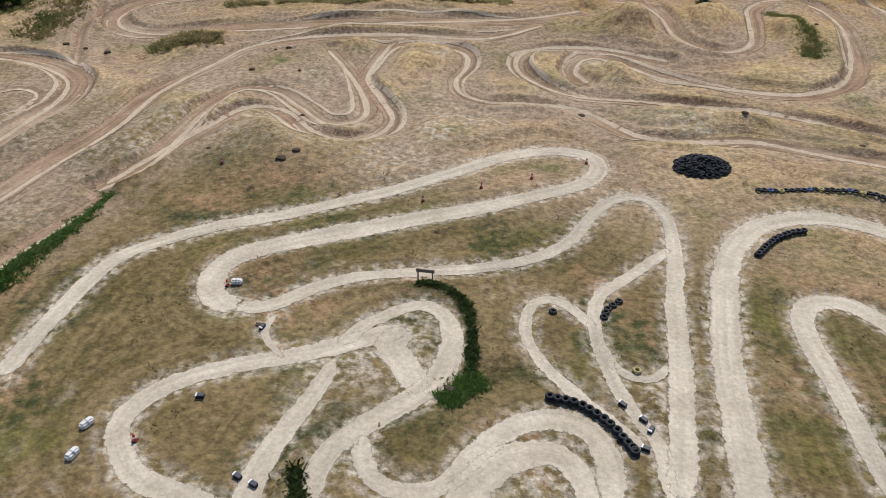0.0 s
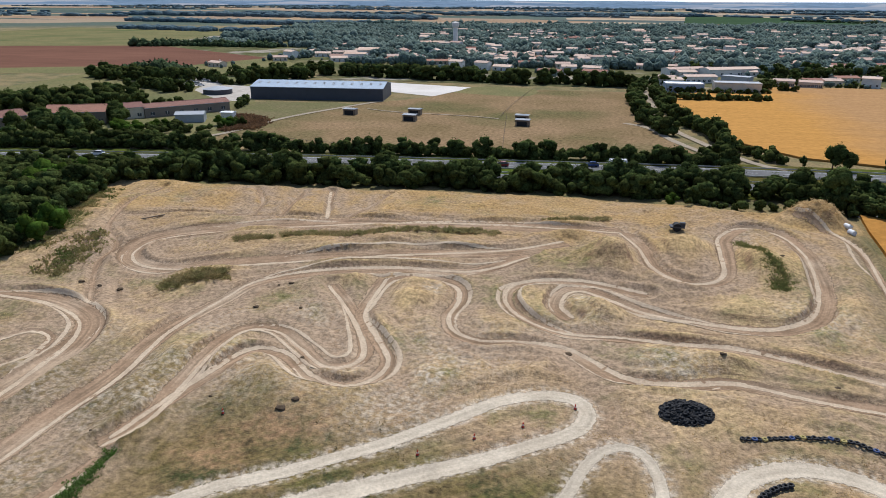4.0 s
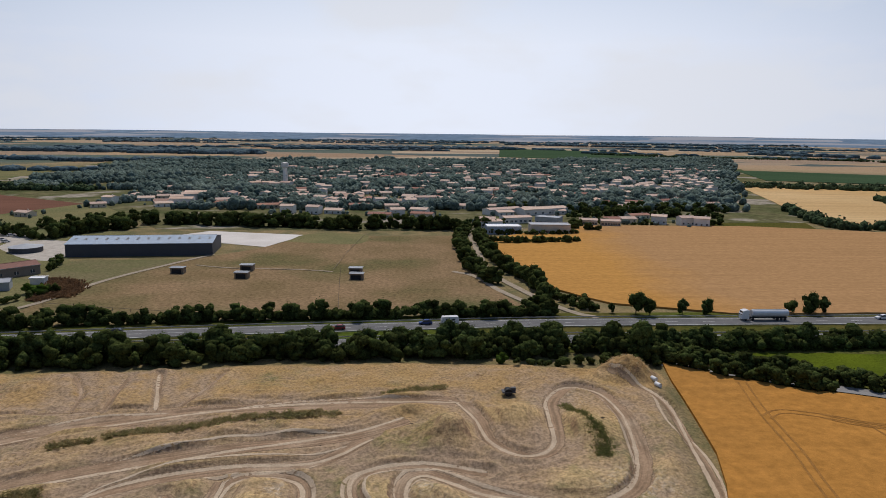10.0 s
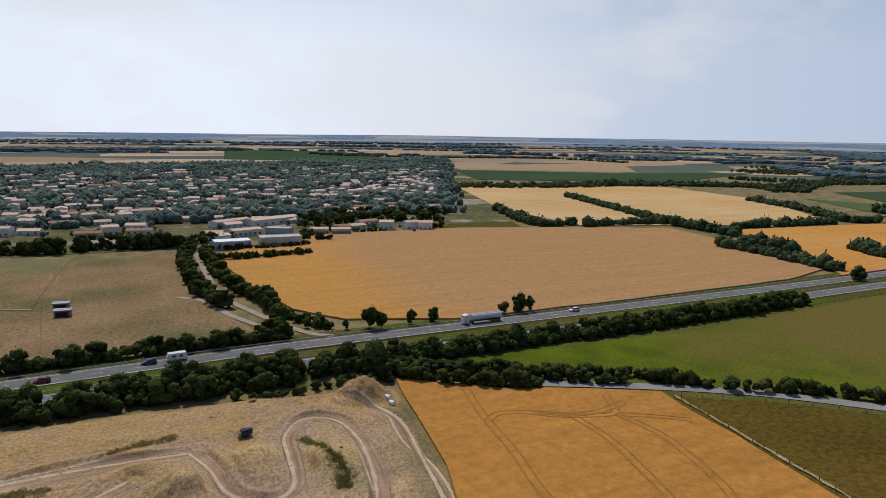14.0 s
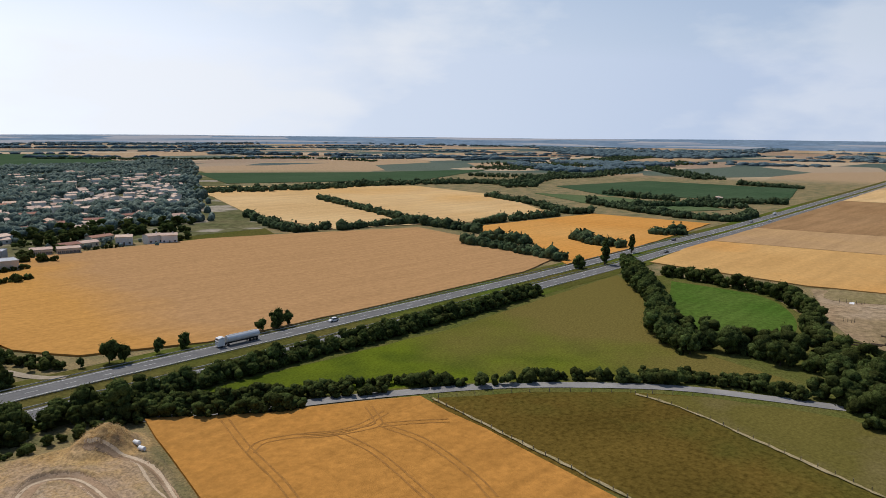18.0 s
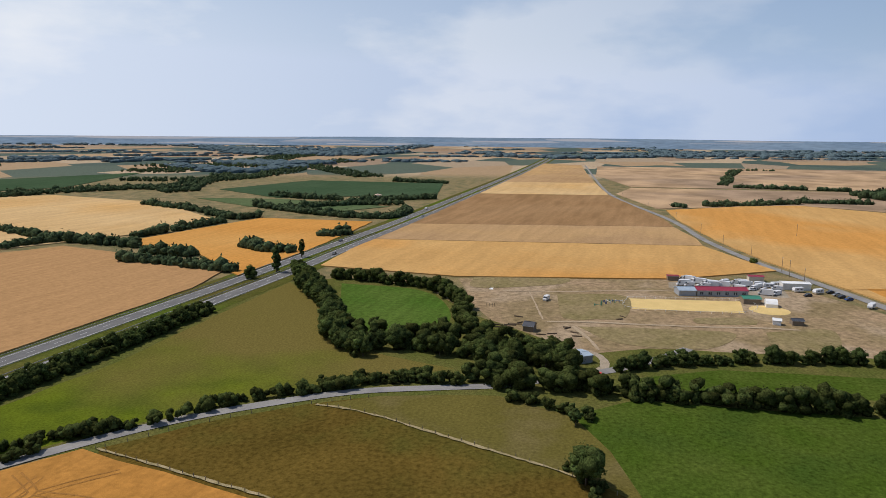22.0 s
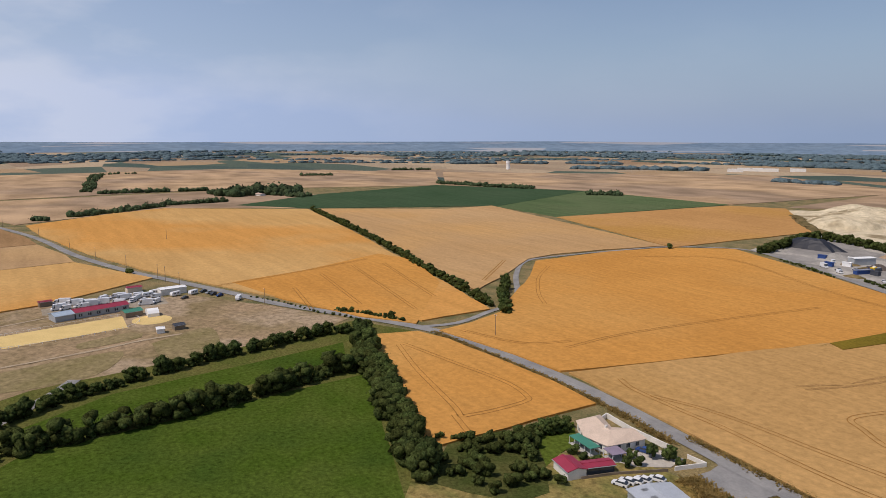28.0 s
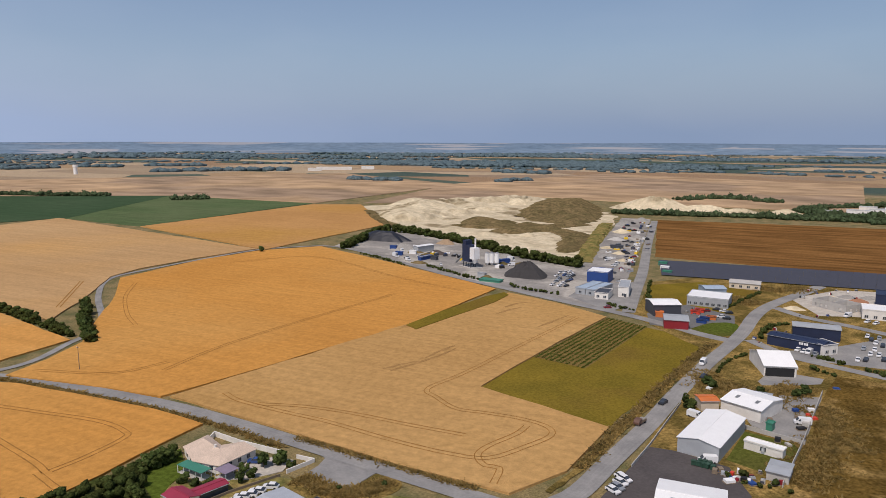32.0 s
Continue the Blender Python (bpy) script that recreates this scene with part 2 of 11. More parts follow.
    if bump:
        bn = N.new("ShaderNodeTexNoise")
        bn.inputs["Scale"].default_value, bn.inputs["Detail"].default_value = bump_scale, 5
        bp = N.new("ShaderNodeBump")
        bp.inputs["Strength"].default_value, bp.inputs["Distance"].default_value = bump, bump_deep
        L.new(geo.outputs["Position"], bn.inputs["Vector"])
        L.new(bn.outputs["Fac"], bp.inputs["Height"])
        L.new(bp.outputs["Normal"], b.inputs["Normal"])
    return m


WHEAT_GOLD = mat("deep_golden_wheat", (0.42, 0.20, 0.048), (0.365, 0.172, 0.040), scale=0.012, detail_scale=0.45, detail=0.20, row=(0, 3.0, 0.076), bump=0.5, c3=(0.40, 0.21, 0.062), c3_scale=0.006)
WHEAT = mat("ripe_wheat", (0.54, 0.264, 0.068), (0.475, 0.222, 0.054), scale=0.010, detail_scale=0.45, detail=0.15, row=(20, 3.0, 0.057), bump=0.5, c3=(0.54, 0.295, 0.092), c3_scale=0.005)
WHEAT_YELLOW = mat("yellow_wheat", (0.53, 0.325, 0.128), (0.485, 0.285, 0.105), scale=0.008, detail_scale=0.45, detail=0.14, row=(30, 8.0, 0.067), bump=0.5, c3=(0.53, 0.265, 0.075), c3_scale=0.0045, c3_range=(0.47, 0.6))
WHEAT_BROAD = mat("unevenly_ripe_wheat", (0.49, 0.258, 0.072), (0.43, 0.222, 0.066), scale=0.005, detail_scale=0.45, detail=0.15, row=(5, 4.0, 0.057), bump=0.5, c3=(0.39, 0.228, 0.105), c3_scale=0.012, across=((104, 330), (140, 330)))
HARVEST = mat("harvested_strips", (0.43, 0.295, 0.175), (0.35, 0.245, 0.155), scale=0.006, detail_scale=0.45, detail=0.12, row=(-24, 55.0, 0.247), bump=0.3, c3=(0.30, 0.215, 0.145), c3_scale=0.0028, c3_range=(0.52, 0.58))
WHEAT_PALE = mat("pale_wheat", (0.47, 0.282, 0.110), (0.42, 0.245, 0.092), scale=0.010, detail_scale=0.45, detail=0.17, row=(35, 3.0, 0.057), bump=0.5, c3=(0.41, 0.235, 0.08), c3_scale=0.007)
WHEAT_TAN = mat("tan_wheat", (0.46, 0.252, 0.096), (0.40, 0.214, 0.08), scale=0.008, detail_scale=0.45, detail=0.17, row=(5, 4.0, 0.067), bump=0.5, c3=(0.43, 0.235, 0.065), c3_scale=0.005)
STUBBLE = mat("brown_stubble", (0.205, 0.102, 0.034), (0.150, 0.074, 0.025), scale=0.015, detail_scale=0.5, detail=0.2, row=(4, 9.0, 0.34), bump=0.5)
PLOUGHED = mat("ploughed_red_soil", (0.185, 0.095, 0.066), (0.15, 0.078, 0.055), scale=0.01, detail_scale=1.0, detail=0.15, row=(10, 4.0, 0.1), bump=0.6)
GRASS = mat("green_meadow", (0.051, 0.085, 0.011), (0.071, 0.099, 0.017), scale=0.06, detail_scale=0.7, detail=0.45, bump=0.6, c3=(0.035, 0.067, 0.010), c3_scale=0.03)
GRASS_BRIGHT = mat("fresh_green_meadow", (0.060, 0.115, 0.018), (0.078, 0.125, 0.024), scale=0.03, detail_scale=0.45, detail=0.3, row=(15, 4.0, 0.1), bump=0.5)
GRASS_DRY = mat("drying_meadow", (0.078, 0.082, 0.019), (0.112, 0.093, 0.030), scale=0.02, detail_scale=0.7, detail=0.4, bump=0.6, c3=(0.082, 0.112, 0.018), c3_scale=0.009, c3_range=(0.44, 0.58))
MEADOW_LIME = mat("lime_and_straw_meadow", (0.108, 0.138, 0.012), (0.070, 0.095, 0.011), scale=0.07, detail_scale=1.2, detail=0.3, bump=0.5, bump_scale=2.0, c3=(0.140, 0.114, 0.032), c3_scale=0.02, across=((150, 160), (230, 150)))
GRASS_OLIVE = mat("olive_pasture", (0.128, 0.108, 0.028), (0.104, 0.090, 0.023), scale=0.05, detail_scale=1.0, detail=0.3, bump=0.5, bump_scale=2.0, c3=(0.155, 0.125, 0.05), c3_scale=0.05, c3_range=(0.5, 0.75))
GRASS_BROWN = mat("browned_pasture", (0.122, 0.082, 0.018), (0.086, 0.060, 0.013), scale=0.03, detail_scale=0.7, detail=0.45, bump=0.6, c3=(0.072, 0.082, 0.017), c3_scale=0.02)
PASTURE = mat("grazed_pasture", (0.265, 0.180, 0.102), (0.190, 0.137, 0.070), scale=0.03, detail_scale=0.7, detail=0.4, bump=0.5, c3=(0.112, 0.112, 0.048), c3_scale=0.012, c3_range=(0.50, 0.64))
FARMTRACK = mat("dusty_farm_track", (0.37, 0.31, 0.235), (0.30, 0.25, 0.185), scale=0.3, detail_scale=1.5, detail=0.2, bump=0.2)
STRIP_TAN = mat("mauve_tan_wheat", (0.42, 0.275, 0.145), (0.36, 0.23, 0.118), scale=0.01, detail_scale=0.45, detail=0.14, row=(82, 7.0, 0.076), bump=0.4, c3=(0.47, 0.30, 0.135), c3_scale=0.006)
STRIP_BROWN = mat("brown_ripe_wheat", (0.31, 0.19, 0.095), (0.265, 0.158, 0.076), scale=0.01, detail_scale=0.45, detail=0.15, row=(8, 8.0, 0.114), bump=0.4)
WHEAT_STRAW = mat("straw_pale_wheat", (0.57, 0.395, 0.20), (0.51, 0.34, 0.16), scale=0.008, detail_scale=0.45, detail=0.14, row=(50, 9.0, 0.076), bump=0.4, c3=(0.54, 0.33, 0.13), c3_scale=0.006)
STRIP_PALE = mat("pale_tan_wheat", (0.47, 0.302, 0.150), (0.42, 0.258, 0.120), scale=0.006, detail_scale=0.45, detail=0.14, row=(-12, 6.0, 0.067), bump=0.4, c3=(0.49, 0.285, 0.11), c3_scale=0.005)
PADDOCK = mat("worn_paddock", (0.315, 0.225, 0.138), (0.222, 0.168, 0.090), scale=0.03, detail_scale=0.3, detail=0.4, bump=0.5, c3=(0.33, 0.25, 0.165), c3_scale=0.024, c3_range=(0.50, 0.60))
CROP = mat("dark_green_crop", (0.044, 0.078, 0.040), (0.056, 0.090, 0.048), scale=0.01, detail_scale=0.8, detail=0.25, row=(20, 3.0, 0.15), bump=0.6)
CROP_PALE = mat("pale_green_crop", (0.080, 0.118, 0.052), (0.105, 0.135, 0.065), scale=0.01, detail_scale=0.8, detail=0.25, row=(20, 3.0, 0.15), bump=0.6)
OLIVE = mat("olive_fallow", (0.200, 0.142, 0.022), (0.145, 0.110, 0.018), scale=0.05, detail_scale=0.9, detail=0.28, bump=0.5, c3=(0.165, 0.11, 0.024), c3_scale=0.03)
VERGE = mat("dry_verge", (0.27, 0.20, 0.075), (0.13, 0.13, 0.04), scale=0.12, detail_scale=0.5, detail=0.5, bump=0.7)
ASPHALT = mat("asphalt", (0.17, 0.168, 0.165), (0.14, 0.14, 0.14), rough=0.85, scale=0.15, detail_scale=2.5, detail=0.15, bump=0.1, streak=0.10)
ASPHALT_OLD = mat("old_grey_asphalt", (0.29, 0.28, 0.265), (0.215, 0.21, 0.205), rough=0.9, scale=0.10, detail_scale=1.2, detail=0.10, bump=0.1, streak=0.05)
ASPHALT_DARK = mat("dark_yard_asphalt", (0.098, 0.088, 0.086), (0.078, 0.070, 0.070), rough=0.9, scale=0.10, detail_scale=1.0, detail=0.14, bump=0.1)
GRAVEL = mat("pale_gravel", (0.50, 0.46, 0.40), (0.40, 0.36, 0.31), scale=0.25, detail_scale=0.5, detail=0.25, bump=0.3)
KART = mat("white_limestone_track", (0.59, 0.505, 0.385), (0.47, 0.395, 0.295), scale=0.3, detail_scale=2.5, detail=0.18, bump=0.25, c3=(0.44, 0.375, 0.285), c3_scale=0.12, frayed=1.6, streak=0.10)
MXDIRT = mat("beaten_earth_track", (0.328, 0.228, 0.146), (0.265, 0.180, 0.114), scale=0.3, detail_scale=2.0, detail=0.22, bump=0.3, c3=(0.41, 0.31, 0.212), c3_scale=0.08, frayed=1.3, streak=0.26)
LIMESTONE = mat("quarry_limestone", (0.62, 0.53, 0.37), (0.48, 0.40, 0.27), scale=0.05, detail_scale=0.18, detail=0.22, bump=0.5, c3=(0.27, 0.215, 0.13), c3_scale=0.022, c3_range=(0.56, 0.64))
BROWNGRASS = mat("brown_rough_grass", (0.150, 0.092, 0.024), (0.082, 0.053, 0.015), scale=0.07, detail_scale=0.9, detail=0.6, bump=0.8, c3=(0.29, 0.19, 0.068), c3_scale=0.055, c3_range=(0.52, 0.64))
SPOIL = mat("overgrown_spoil", (0.19, 0.138, 0.068), (0.115, 0.092, 0.042), scale=0.08, detail_scale=0.3, detail=0.45, bump=0.7)
SAND = mat("yellow_riding_sand", (0.66, 0.49, 0.215), (0.58, 0.425, 0.18), scale=0.1, detail_scale=1.5, detail=0.1, bump=0.2)
WHITE_SAND = mat("white_riding_sand", (0.66, 0.62, 0.57), (0.58, 0.54, 0.49), scale=0.06, detail_scale=1.5, detail=0.1, bump=0.2)
LEAF = mat("tree_leaves", (0.104, 0.134, 0.040), (0.060, 0.082, 0.025), scale=0.35, detail_scale=1.6, detail=0.75, bump=0.8, bump_scale=1.6, bump_deep=0.8, rnd=0.5, rough=0.75, islands=True, thin=0.38)
LEAF_DARK = mat("dark_leaves", (0.078, 0.104, 0.034), (0.050, 0.070, 0.023), scale=0.35, detail_scale=1.6, detail=0.7, bump=0.8, bump_scale=1.6, bump_deep=0.8, rnd=0.4, rough=0.75, islands=True, thin=0.35)
LEAF_LIGHT = mat("bright_leaves", (0.085, 0.135, 0.022), (0.06, 0.11, 0.018), scale=0.35, detail_scale=1.8, detail=0.5, bump=1.0, bump_scale=2.2, rnd=0.35, rough=0.7, islands=True, thin=0.35)
# far woods lightened and blued: distance haze put into the base colour
FARWOODS = mat("hazed_far_woods", (0.092, 0.134, 0.152), (0.110, 0.152, 0.166), scale=0.01, detail_scale=0.3, detail=0.55, bump=0.8, bump_scale=0.35, bump_deep=3.0)
# village trees: green paled and blued to carry the haze before them
WOODS = mat("hazed_village_woods", (0.106, 0.146, 0.126), (0.142, 0.178, 0.150), scale=0.02, detail_scale=0.5, detail=0.7, bump=1.0, bump_scale=0.7, bump_deep=1.5, rnd=0.4, islands=True)
HEDGEROW = mat("hedgerow_leaves", (0.050, 0.074, 0.036), (0.068, 0.094, 0.046), scale=0.02, detail_scale=0.5, detail=0.7, bump=1.0, bump_scale=0.7, bump_deep=1.5, rnd=0.4, islands=True)
WORKS = mat("dusty_works_yard", (0.30, 0.28, 0.255), (0.20, 0.188, 0.175), scale=0.05, detail_scale=0.4, detail=0.2, bump=0.3, c3=(0.40, 0.37, 0.325), c3_scale=0.025, c3_range=(0.5, 0.6))
YELLOWGRASS = mat("tall_yellow_grass", (0.31, 0.205, 0.068), (0.135, 0.098, 0.030), scale=0.14, detail_scale=0.9, detail=0.6, bump=0.7, c3=(0.115, 0.085, 0.025), c3_scale=0.05, c3_range=(0.5, 0.62))
BARK = mat("bark", (0.12, 0.09, 0.065), scale=2, detail_scale=12, detail=0.3, bump=0.4)


def plain(name, c, rough=0.6, metal=0.0, rnd=0.0, detail=0.08, bump=0.05, spec=0.4, c2=None):
    return mat(name, c, c2 or tuple(v * 0.88 for v in c), rough=rough, metal=metal, scale=0.4, detail_scale=6, detail=detail, bump=bump, rnd=rnd, spec=spec)


WHITEWALL = plain("white_render", (0.74, 0.71, 0.66), 0.9, rnd=0.06)
CREAMWALL = plain("cream_render", (0.62, 0.54, 0.43), 0.9, rnd=0.1)
TILE = plain("pale_terracotta_tiles", (0.60, 0.44, 0.345), 0.9, rnd=0.12, detail=0.25)
TILE_FAR = mat("mixed_tiles", (0.60, 0.45, 0.36), (0.52, 0.36, 0.27), rough=0.9, scale=0.03, detail_scale=2.0, detail=0.2, bump=0.05, rnd=0.35, islands=True)
TILE_RED = plain("red_terracotta_tiles", (0.33, 0.16, 0.11), 0.9, rnd=0.1, detail=0.25)
GLASS = plain("dark_window_glass", (0.05, 0.06, 0.075), 0.08, spec=0.6, bump=0)
WHITE = plain("white_paint", (0.80, 0.80, 0.79), 0.55, c2=(0.77, 0.77, 0.76))
GREYSTEEL = plain("grey_sheet_steel", (0.36, 0.38, 0.40), 0.55)
BLUEROOF = plain("pale_blue_fibre_cement_roof", (0.34, 0.42, 0.51), 0.7, detail=0.15)
SLATEBLUE = plain("dark_slate_cladding", (0.055, 0.06, 0.075), 0.6)
NAVY = plain("navy_cladding", (0.02, 0.03, 0.07), 0.5)
BLUE = plain("blue_cladding", (0.02, 0.062, 0.23), 0.5)
REDTIN = plain("dark_red_sheet", (0.26, 0.02, 0.03), 0.5)
REDROOF = plain("crimson_stable_roof", (0.30, 0.03, 0.06), 0.6)
GREENTIN = plain("green_sheet", (0.05, 0.22, 0.15), 0.55)
ORANGE = plain("orange_sheet", (0.60, 0.17, 0.045), 0.6)
BLACK = plain("black_rubber", (0.018, 0.018, 0.02), 0.75)
DARKPILE = plain("black_aggregate", (0.045, 0.042, 0.042), 0.95, detail=0.3, bump=0.4)
GREYPILE = plain("grey_aggregate", (0.30, 0.285, 0.26), 0.95, detail=0.3, bump=0.4)
CONCRETE = plain("concrete", (0.45, 0.43, 0.40), 0.9, detail=0.15)
WOOD = plain("weathered_timber", (0.22, 0.17, 0.12), 0.85, detail=0.2)
STEEL = plain("galvanised_steel", (0.45, 0.46, 0.47), 0.4, metal=0.7)
CARWHITE, CARGREY, CARDARK = plain("white_car_paint", (0.75, 0.75, 0.75), 0.25, spec=0.5), plain("silver_car_paint", (0.40, 0.42, 0.44), 0.3, metal=0.4), plain("dark_car_paint", (0.03, 0.033, 0.04), 0.25, spec=0.5)
CARBLUE, CARRED = plain("blue_car_paint", (0.03, 0.07, 0.22), 0.25, spec=0.5), plain("red_car_paint", (0.24, 0.025, 0.03), 0.25, spec=0.5)
YELLOW = plain("yellow_paint", (0.75, 0.50, 0.03), 0.5)
RED = plain("red_plastic", (0.65, 0.06, 0.03), 0.5)
SOLAR = plain("dark_solar_glass", (0.06, 0.062, 0.078), 0.35, spec=0.5)
# ---------------------------------------------------------------- builders
def link(name, bm, material, parent=None, label="", smooth=False):
    me = bpy.data.meshes.new(name)
    bm.normal_update()
    bm.to_mesh(me)
    bm.free()
    for mm in (material if isinstance(material, (list, tuple)) else [material]):
        me.materials.append(mm)
    if smooth:
        me.polygons.foreach_set("use_smooth", [True] * len(me.polygons))
    ob = new(name, me)
    if parent:
        ob.parent = parent
    if label:
        ob["label"] = label
    return ob


def part(name, bm, material, parent, label="", smooth=False):
    """One mesh as a part of a thing."""
    return link(name, bm, material, parent, label, smooth)


def empty(name, x, y, z=0.0, rz=0.0):
    ob = new(name)
    ob.matrix_basis = pose(x, y, z, 0, 0, rz)
    return ob


def from_arrays(name, verts, faces, material, parent=None, smooth=False):
    me = bpy.data.meshes.new(name)
    me.from_pydata([tuple(v) for v in verts], [], [tuple(f) for f in faces])
    me.update()
    me.materials.append(material)
    if smooth:
        me.polygons.foreach_set("use_smooth", [True] * len(me.polygons))
    ob = new(name, me)
    if parent:
        ob.parent = parent
    return ob


def box(bm, x0, x1, y0, y1, z0, z1):
    v = [bm.verts.new(p) for p in ((x0, y0, z0), (x1, y0, z0), (x1, y1, z0), (x0, y1, z0), (x0, y0, z1), (x1, y0, z1), (x1, y1, z1), (x0, y1, z1))]
    for f in ((0, 3, 2, 1), (4, 5, 6, 7), (0, 1, 5, 4), (1, 2, 6, 5), (2, 3, 7, 6), (3, 0, 4, 7)):
        bm.faces.new([v[i] for i in f])
    return bm


def bx(*a):
    return box(bmesh.new(), *a)


def cyl(bm, r1, r2, z0, z1, n=12, x=0, y=0, cap=True):
    a = [bm.verts.new((x + r1 * math.cos(k * math.tau / n), y + r1 * math.sin(k * math.tau / n), z0)) for k in range(n)]
    b = [bm.verts.new((x + r2 * math.cos(k * math.tau / n), y + r2 * math.sin(k * math.tau / n), z1)) for k in range(n)]
    for k in range(n):
        bm.faces.new((a[k], a[(k + 1) % n], b[(k + 1) % n], b[k]))
    if cap:
        bm.faces.new(b)
        bm.faces.new(a[::-1])
    return bm


def smooth_line(pts, step):
    """A smooth curve through the points, cut into steps of that length."""
    p = [np.array(q, float) for q in pts]
    p = [2 * p[0] - p[1]] + p + [2 * p[-1] - p[-2]]
    out = []
    for i in range(1, len(p) - 2):
        n = max(2, int(np.linalg.norm(p[i + 1] - p[i]) / step))
        for k in range(n):
            s = k / n
            out.append(0.5 * (2 * p[i] + (p[i + 1] - p[i - 1]) * s + (2 * p[i - 1] - 5 * p[i] + 4 * p[i + 1] - p[i + 2]) * s * s
                              + (3 * p[i] - p[i - 1] - 3 * p[i + 1] + p[i + 2]) * s ** 3))
    out.append(p[-2])
    return np.array(out)


def normals(line):
    d = np.gradient(line, axis=0)
    d /= np.linalg.norm(d, axis=1)[:, None] + 1e-9
    return np.stack([-d[:, 1], d[:, 0]], 1)


def ribbon(name, pts, width, z, material, step=4.0, label="", category="road", rag=0.0, across=2, ground=None, crown=0.0, kind="structure", raw=False):
    """A strip along a smooth line. rag: how far its edges wander. ground: a height to lie on."""
    line = np.array(pts, float) if raw else smooth_line(pts, step)
    across = 6 if name.startswith("road") else across
    nor = normals(line)
    rng = random.Random(len(pts) * 7 + int(abs(pts[0][0]) * 10))
    verts, faces = [], []
    wl = wr = 0.0
    for i, (c, n) in enumerate(zip(line, nor)):
        w = (width if np.isscalar(width) else np.interp(i / (len(line) - 1), np.linspace(0, 1, len(width)), width)) / 2
        wl, wr = 0.55 * wl + rng.uniform(-rag, rag), 0.55 * wr + rng.uniform(-rag, rag)
        for k in range(across + 1):
            s = -1 + 2 * k / across
            off = s * (w + (wl if s < 0 else wr) * abs(s))
            q = c + n * off
            h = (ground(q[0], q[1]) if ground else 0.0) + z + crown * (1 - s * s)
            verts.append((q[0], q[1], h))
    m = across + 1
    for i in range(len(line) - 1):
        for k in range(across):
            faces.append((i * m + k, i * m + k + 1, (i + 1) * m + k + 1, (i + 1) * m + k))
    faces = [f[::-1] for f in faces]
    ob = from_arrays(name, verts, faces, material, smooth=True)
    ob.data.update()
    if across > 4:
        far_on = np.concatenate([[0], np.cumsum(np.linalg.norm(np.diff(line, axis=0), axis=1))])
        wm = width if np.isscalar(width) else float(np.mean(width))
        ob.data.attributes.new("across", "FLOAT", "POINT").data.foreach_set("value", [1.6 * wm * k / across for _ in far_on for k in range(m)])
        ob.data.attributes.new("along", "FLOAT", "POINT").data.foreach_set("value", [0.07 * d for d in far_on for k in range(m)])
        end = [1.0 if name.startswith("road") else min(1.0, 0.25 + min(d, far_on[-1] - d) / 2.0) for d in far_on]
        inner = [min(1.0, 2.6 * min(k, across - k) / across) * f for f in end for k in range(m)]
        ob.data.attributes.new("inner", "FLOAT", "POINT").data.foreach_set("value", inner)
    if ob.data.polygons[0].normal.z < 0:
        ob.data.flip_normals()
    if label:
        tagged(ob, label, category, kind=kind)
    return ob


from mathutils.geometry import tessellate_polygon

LAYER = [0]


def field(name, pts, height, material, label, category="field", rag=0.6, curved=False):
    """A standing crop or a sward: a slab with its own edge, cut into long sides that wander a little."""
    rng = random.Random(int(abs(pts[0][0]) * 13 + abs(pts[0][1])))
    LAYER[0] += 1
    height = (height if height > 0.3 else 0.02) + 0.0025 * LAYER[0]
    ring = []
    if curved:
        ring = [tuple(q) for q in smooth_line(list(pts) + [pts[0]], 6.0)[:-1]]
    else:
        for a, b in zip(pts, list(pts[1:]) + [pts[0]]):
            a, b = np.array(a, float), np.array(b, float)
            n = max(1, int(np.linalg.norm(b - a) / 12))
            for k in range(n):
                q = a + (b - a) * k / n
                ring.append((q[0] + rng.uniform(-rag, rag), q[1] + rng.uniform(-rag, rag)) if k else tuple(q))
    area = sum(p[0] * q[1] - q[0] * p[1] for p, q in zip(ring, ring[1:] + ring[:1]))
    if area < 0:
        ring.reverse()
    bm = bmesh.new()
    top = [bm.verts.new((x, y, height)) for x, y in ring]
    low = [bm.verts.new((x, y, -0.05)) for x, y in ring]
    for tri in tessellate_polygon([[Vector((x, y, 0)) for x, y in ring]]):
        f = bm.faces.new([top[i] for i in tri])
        f.normal_update()
        if f.normal.z < 0:
            f.normal_flip()
    for i in range(len(ring)):
        j = (i + 1) % len(ring)
        bm.faces.new((low[i], low[j], top[j], top[i]))
    ob = link(name, bm, material)
    return tagged(ob, label, category, kind="structure")


# ---------------------------------------------------------------- the lie of the land
def sm(a, b, v):
    v = np.clip((v - a) / (b - a), 0, 1)
    return v * v * (3 - 2 * v)


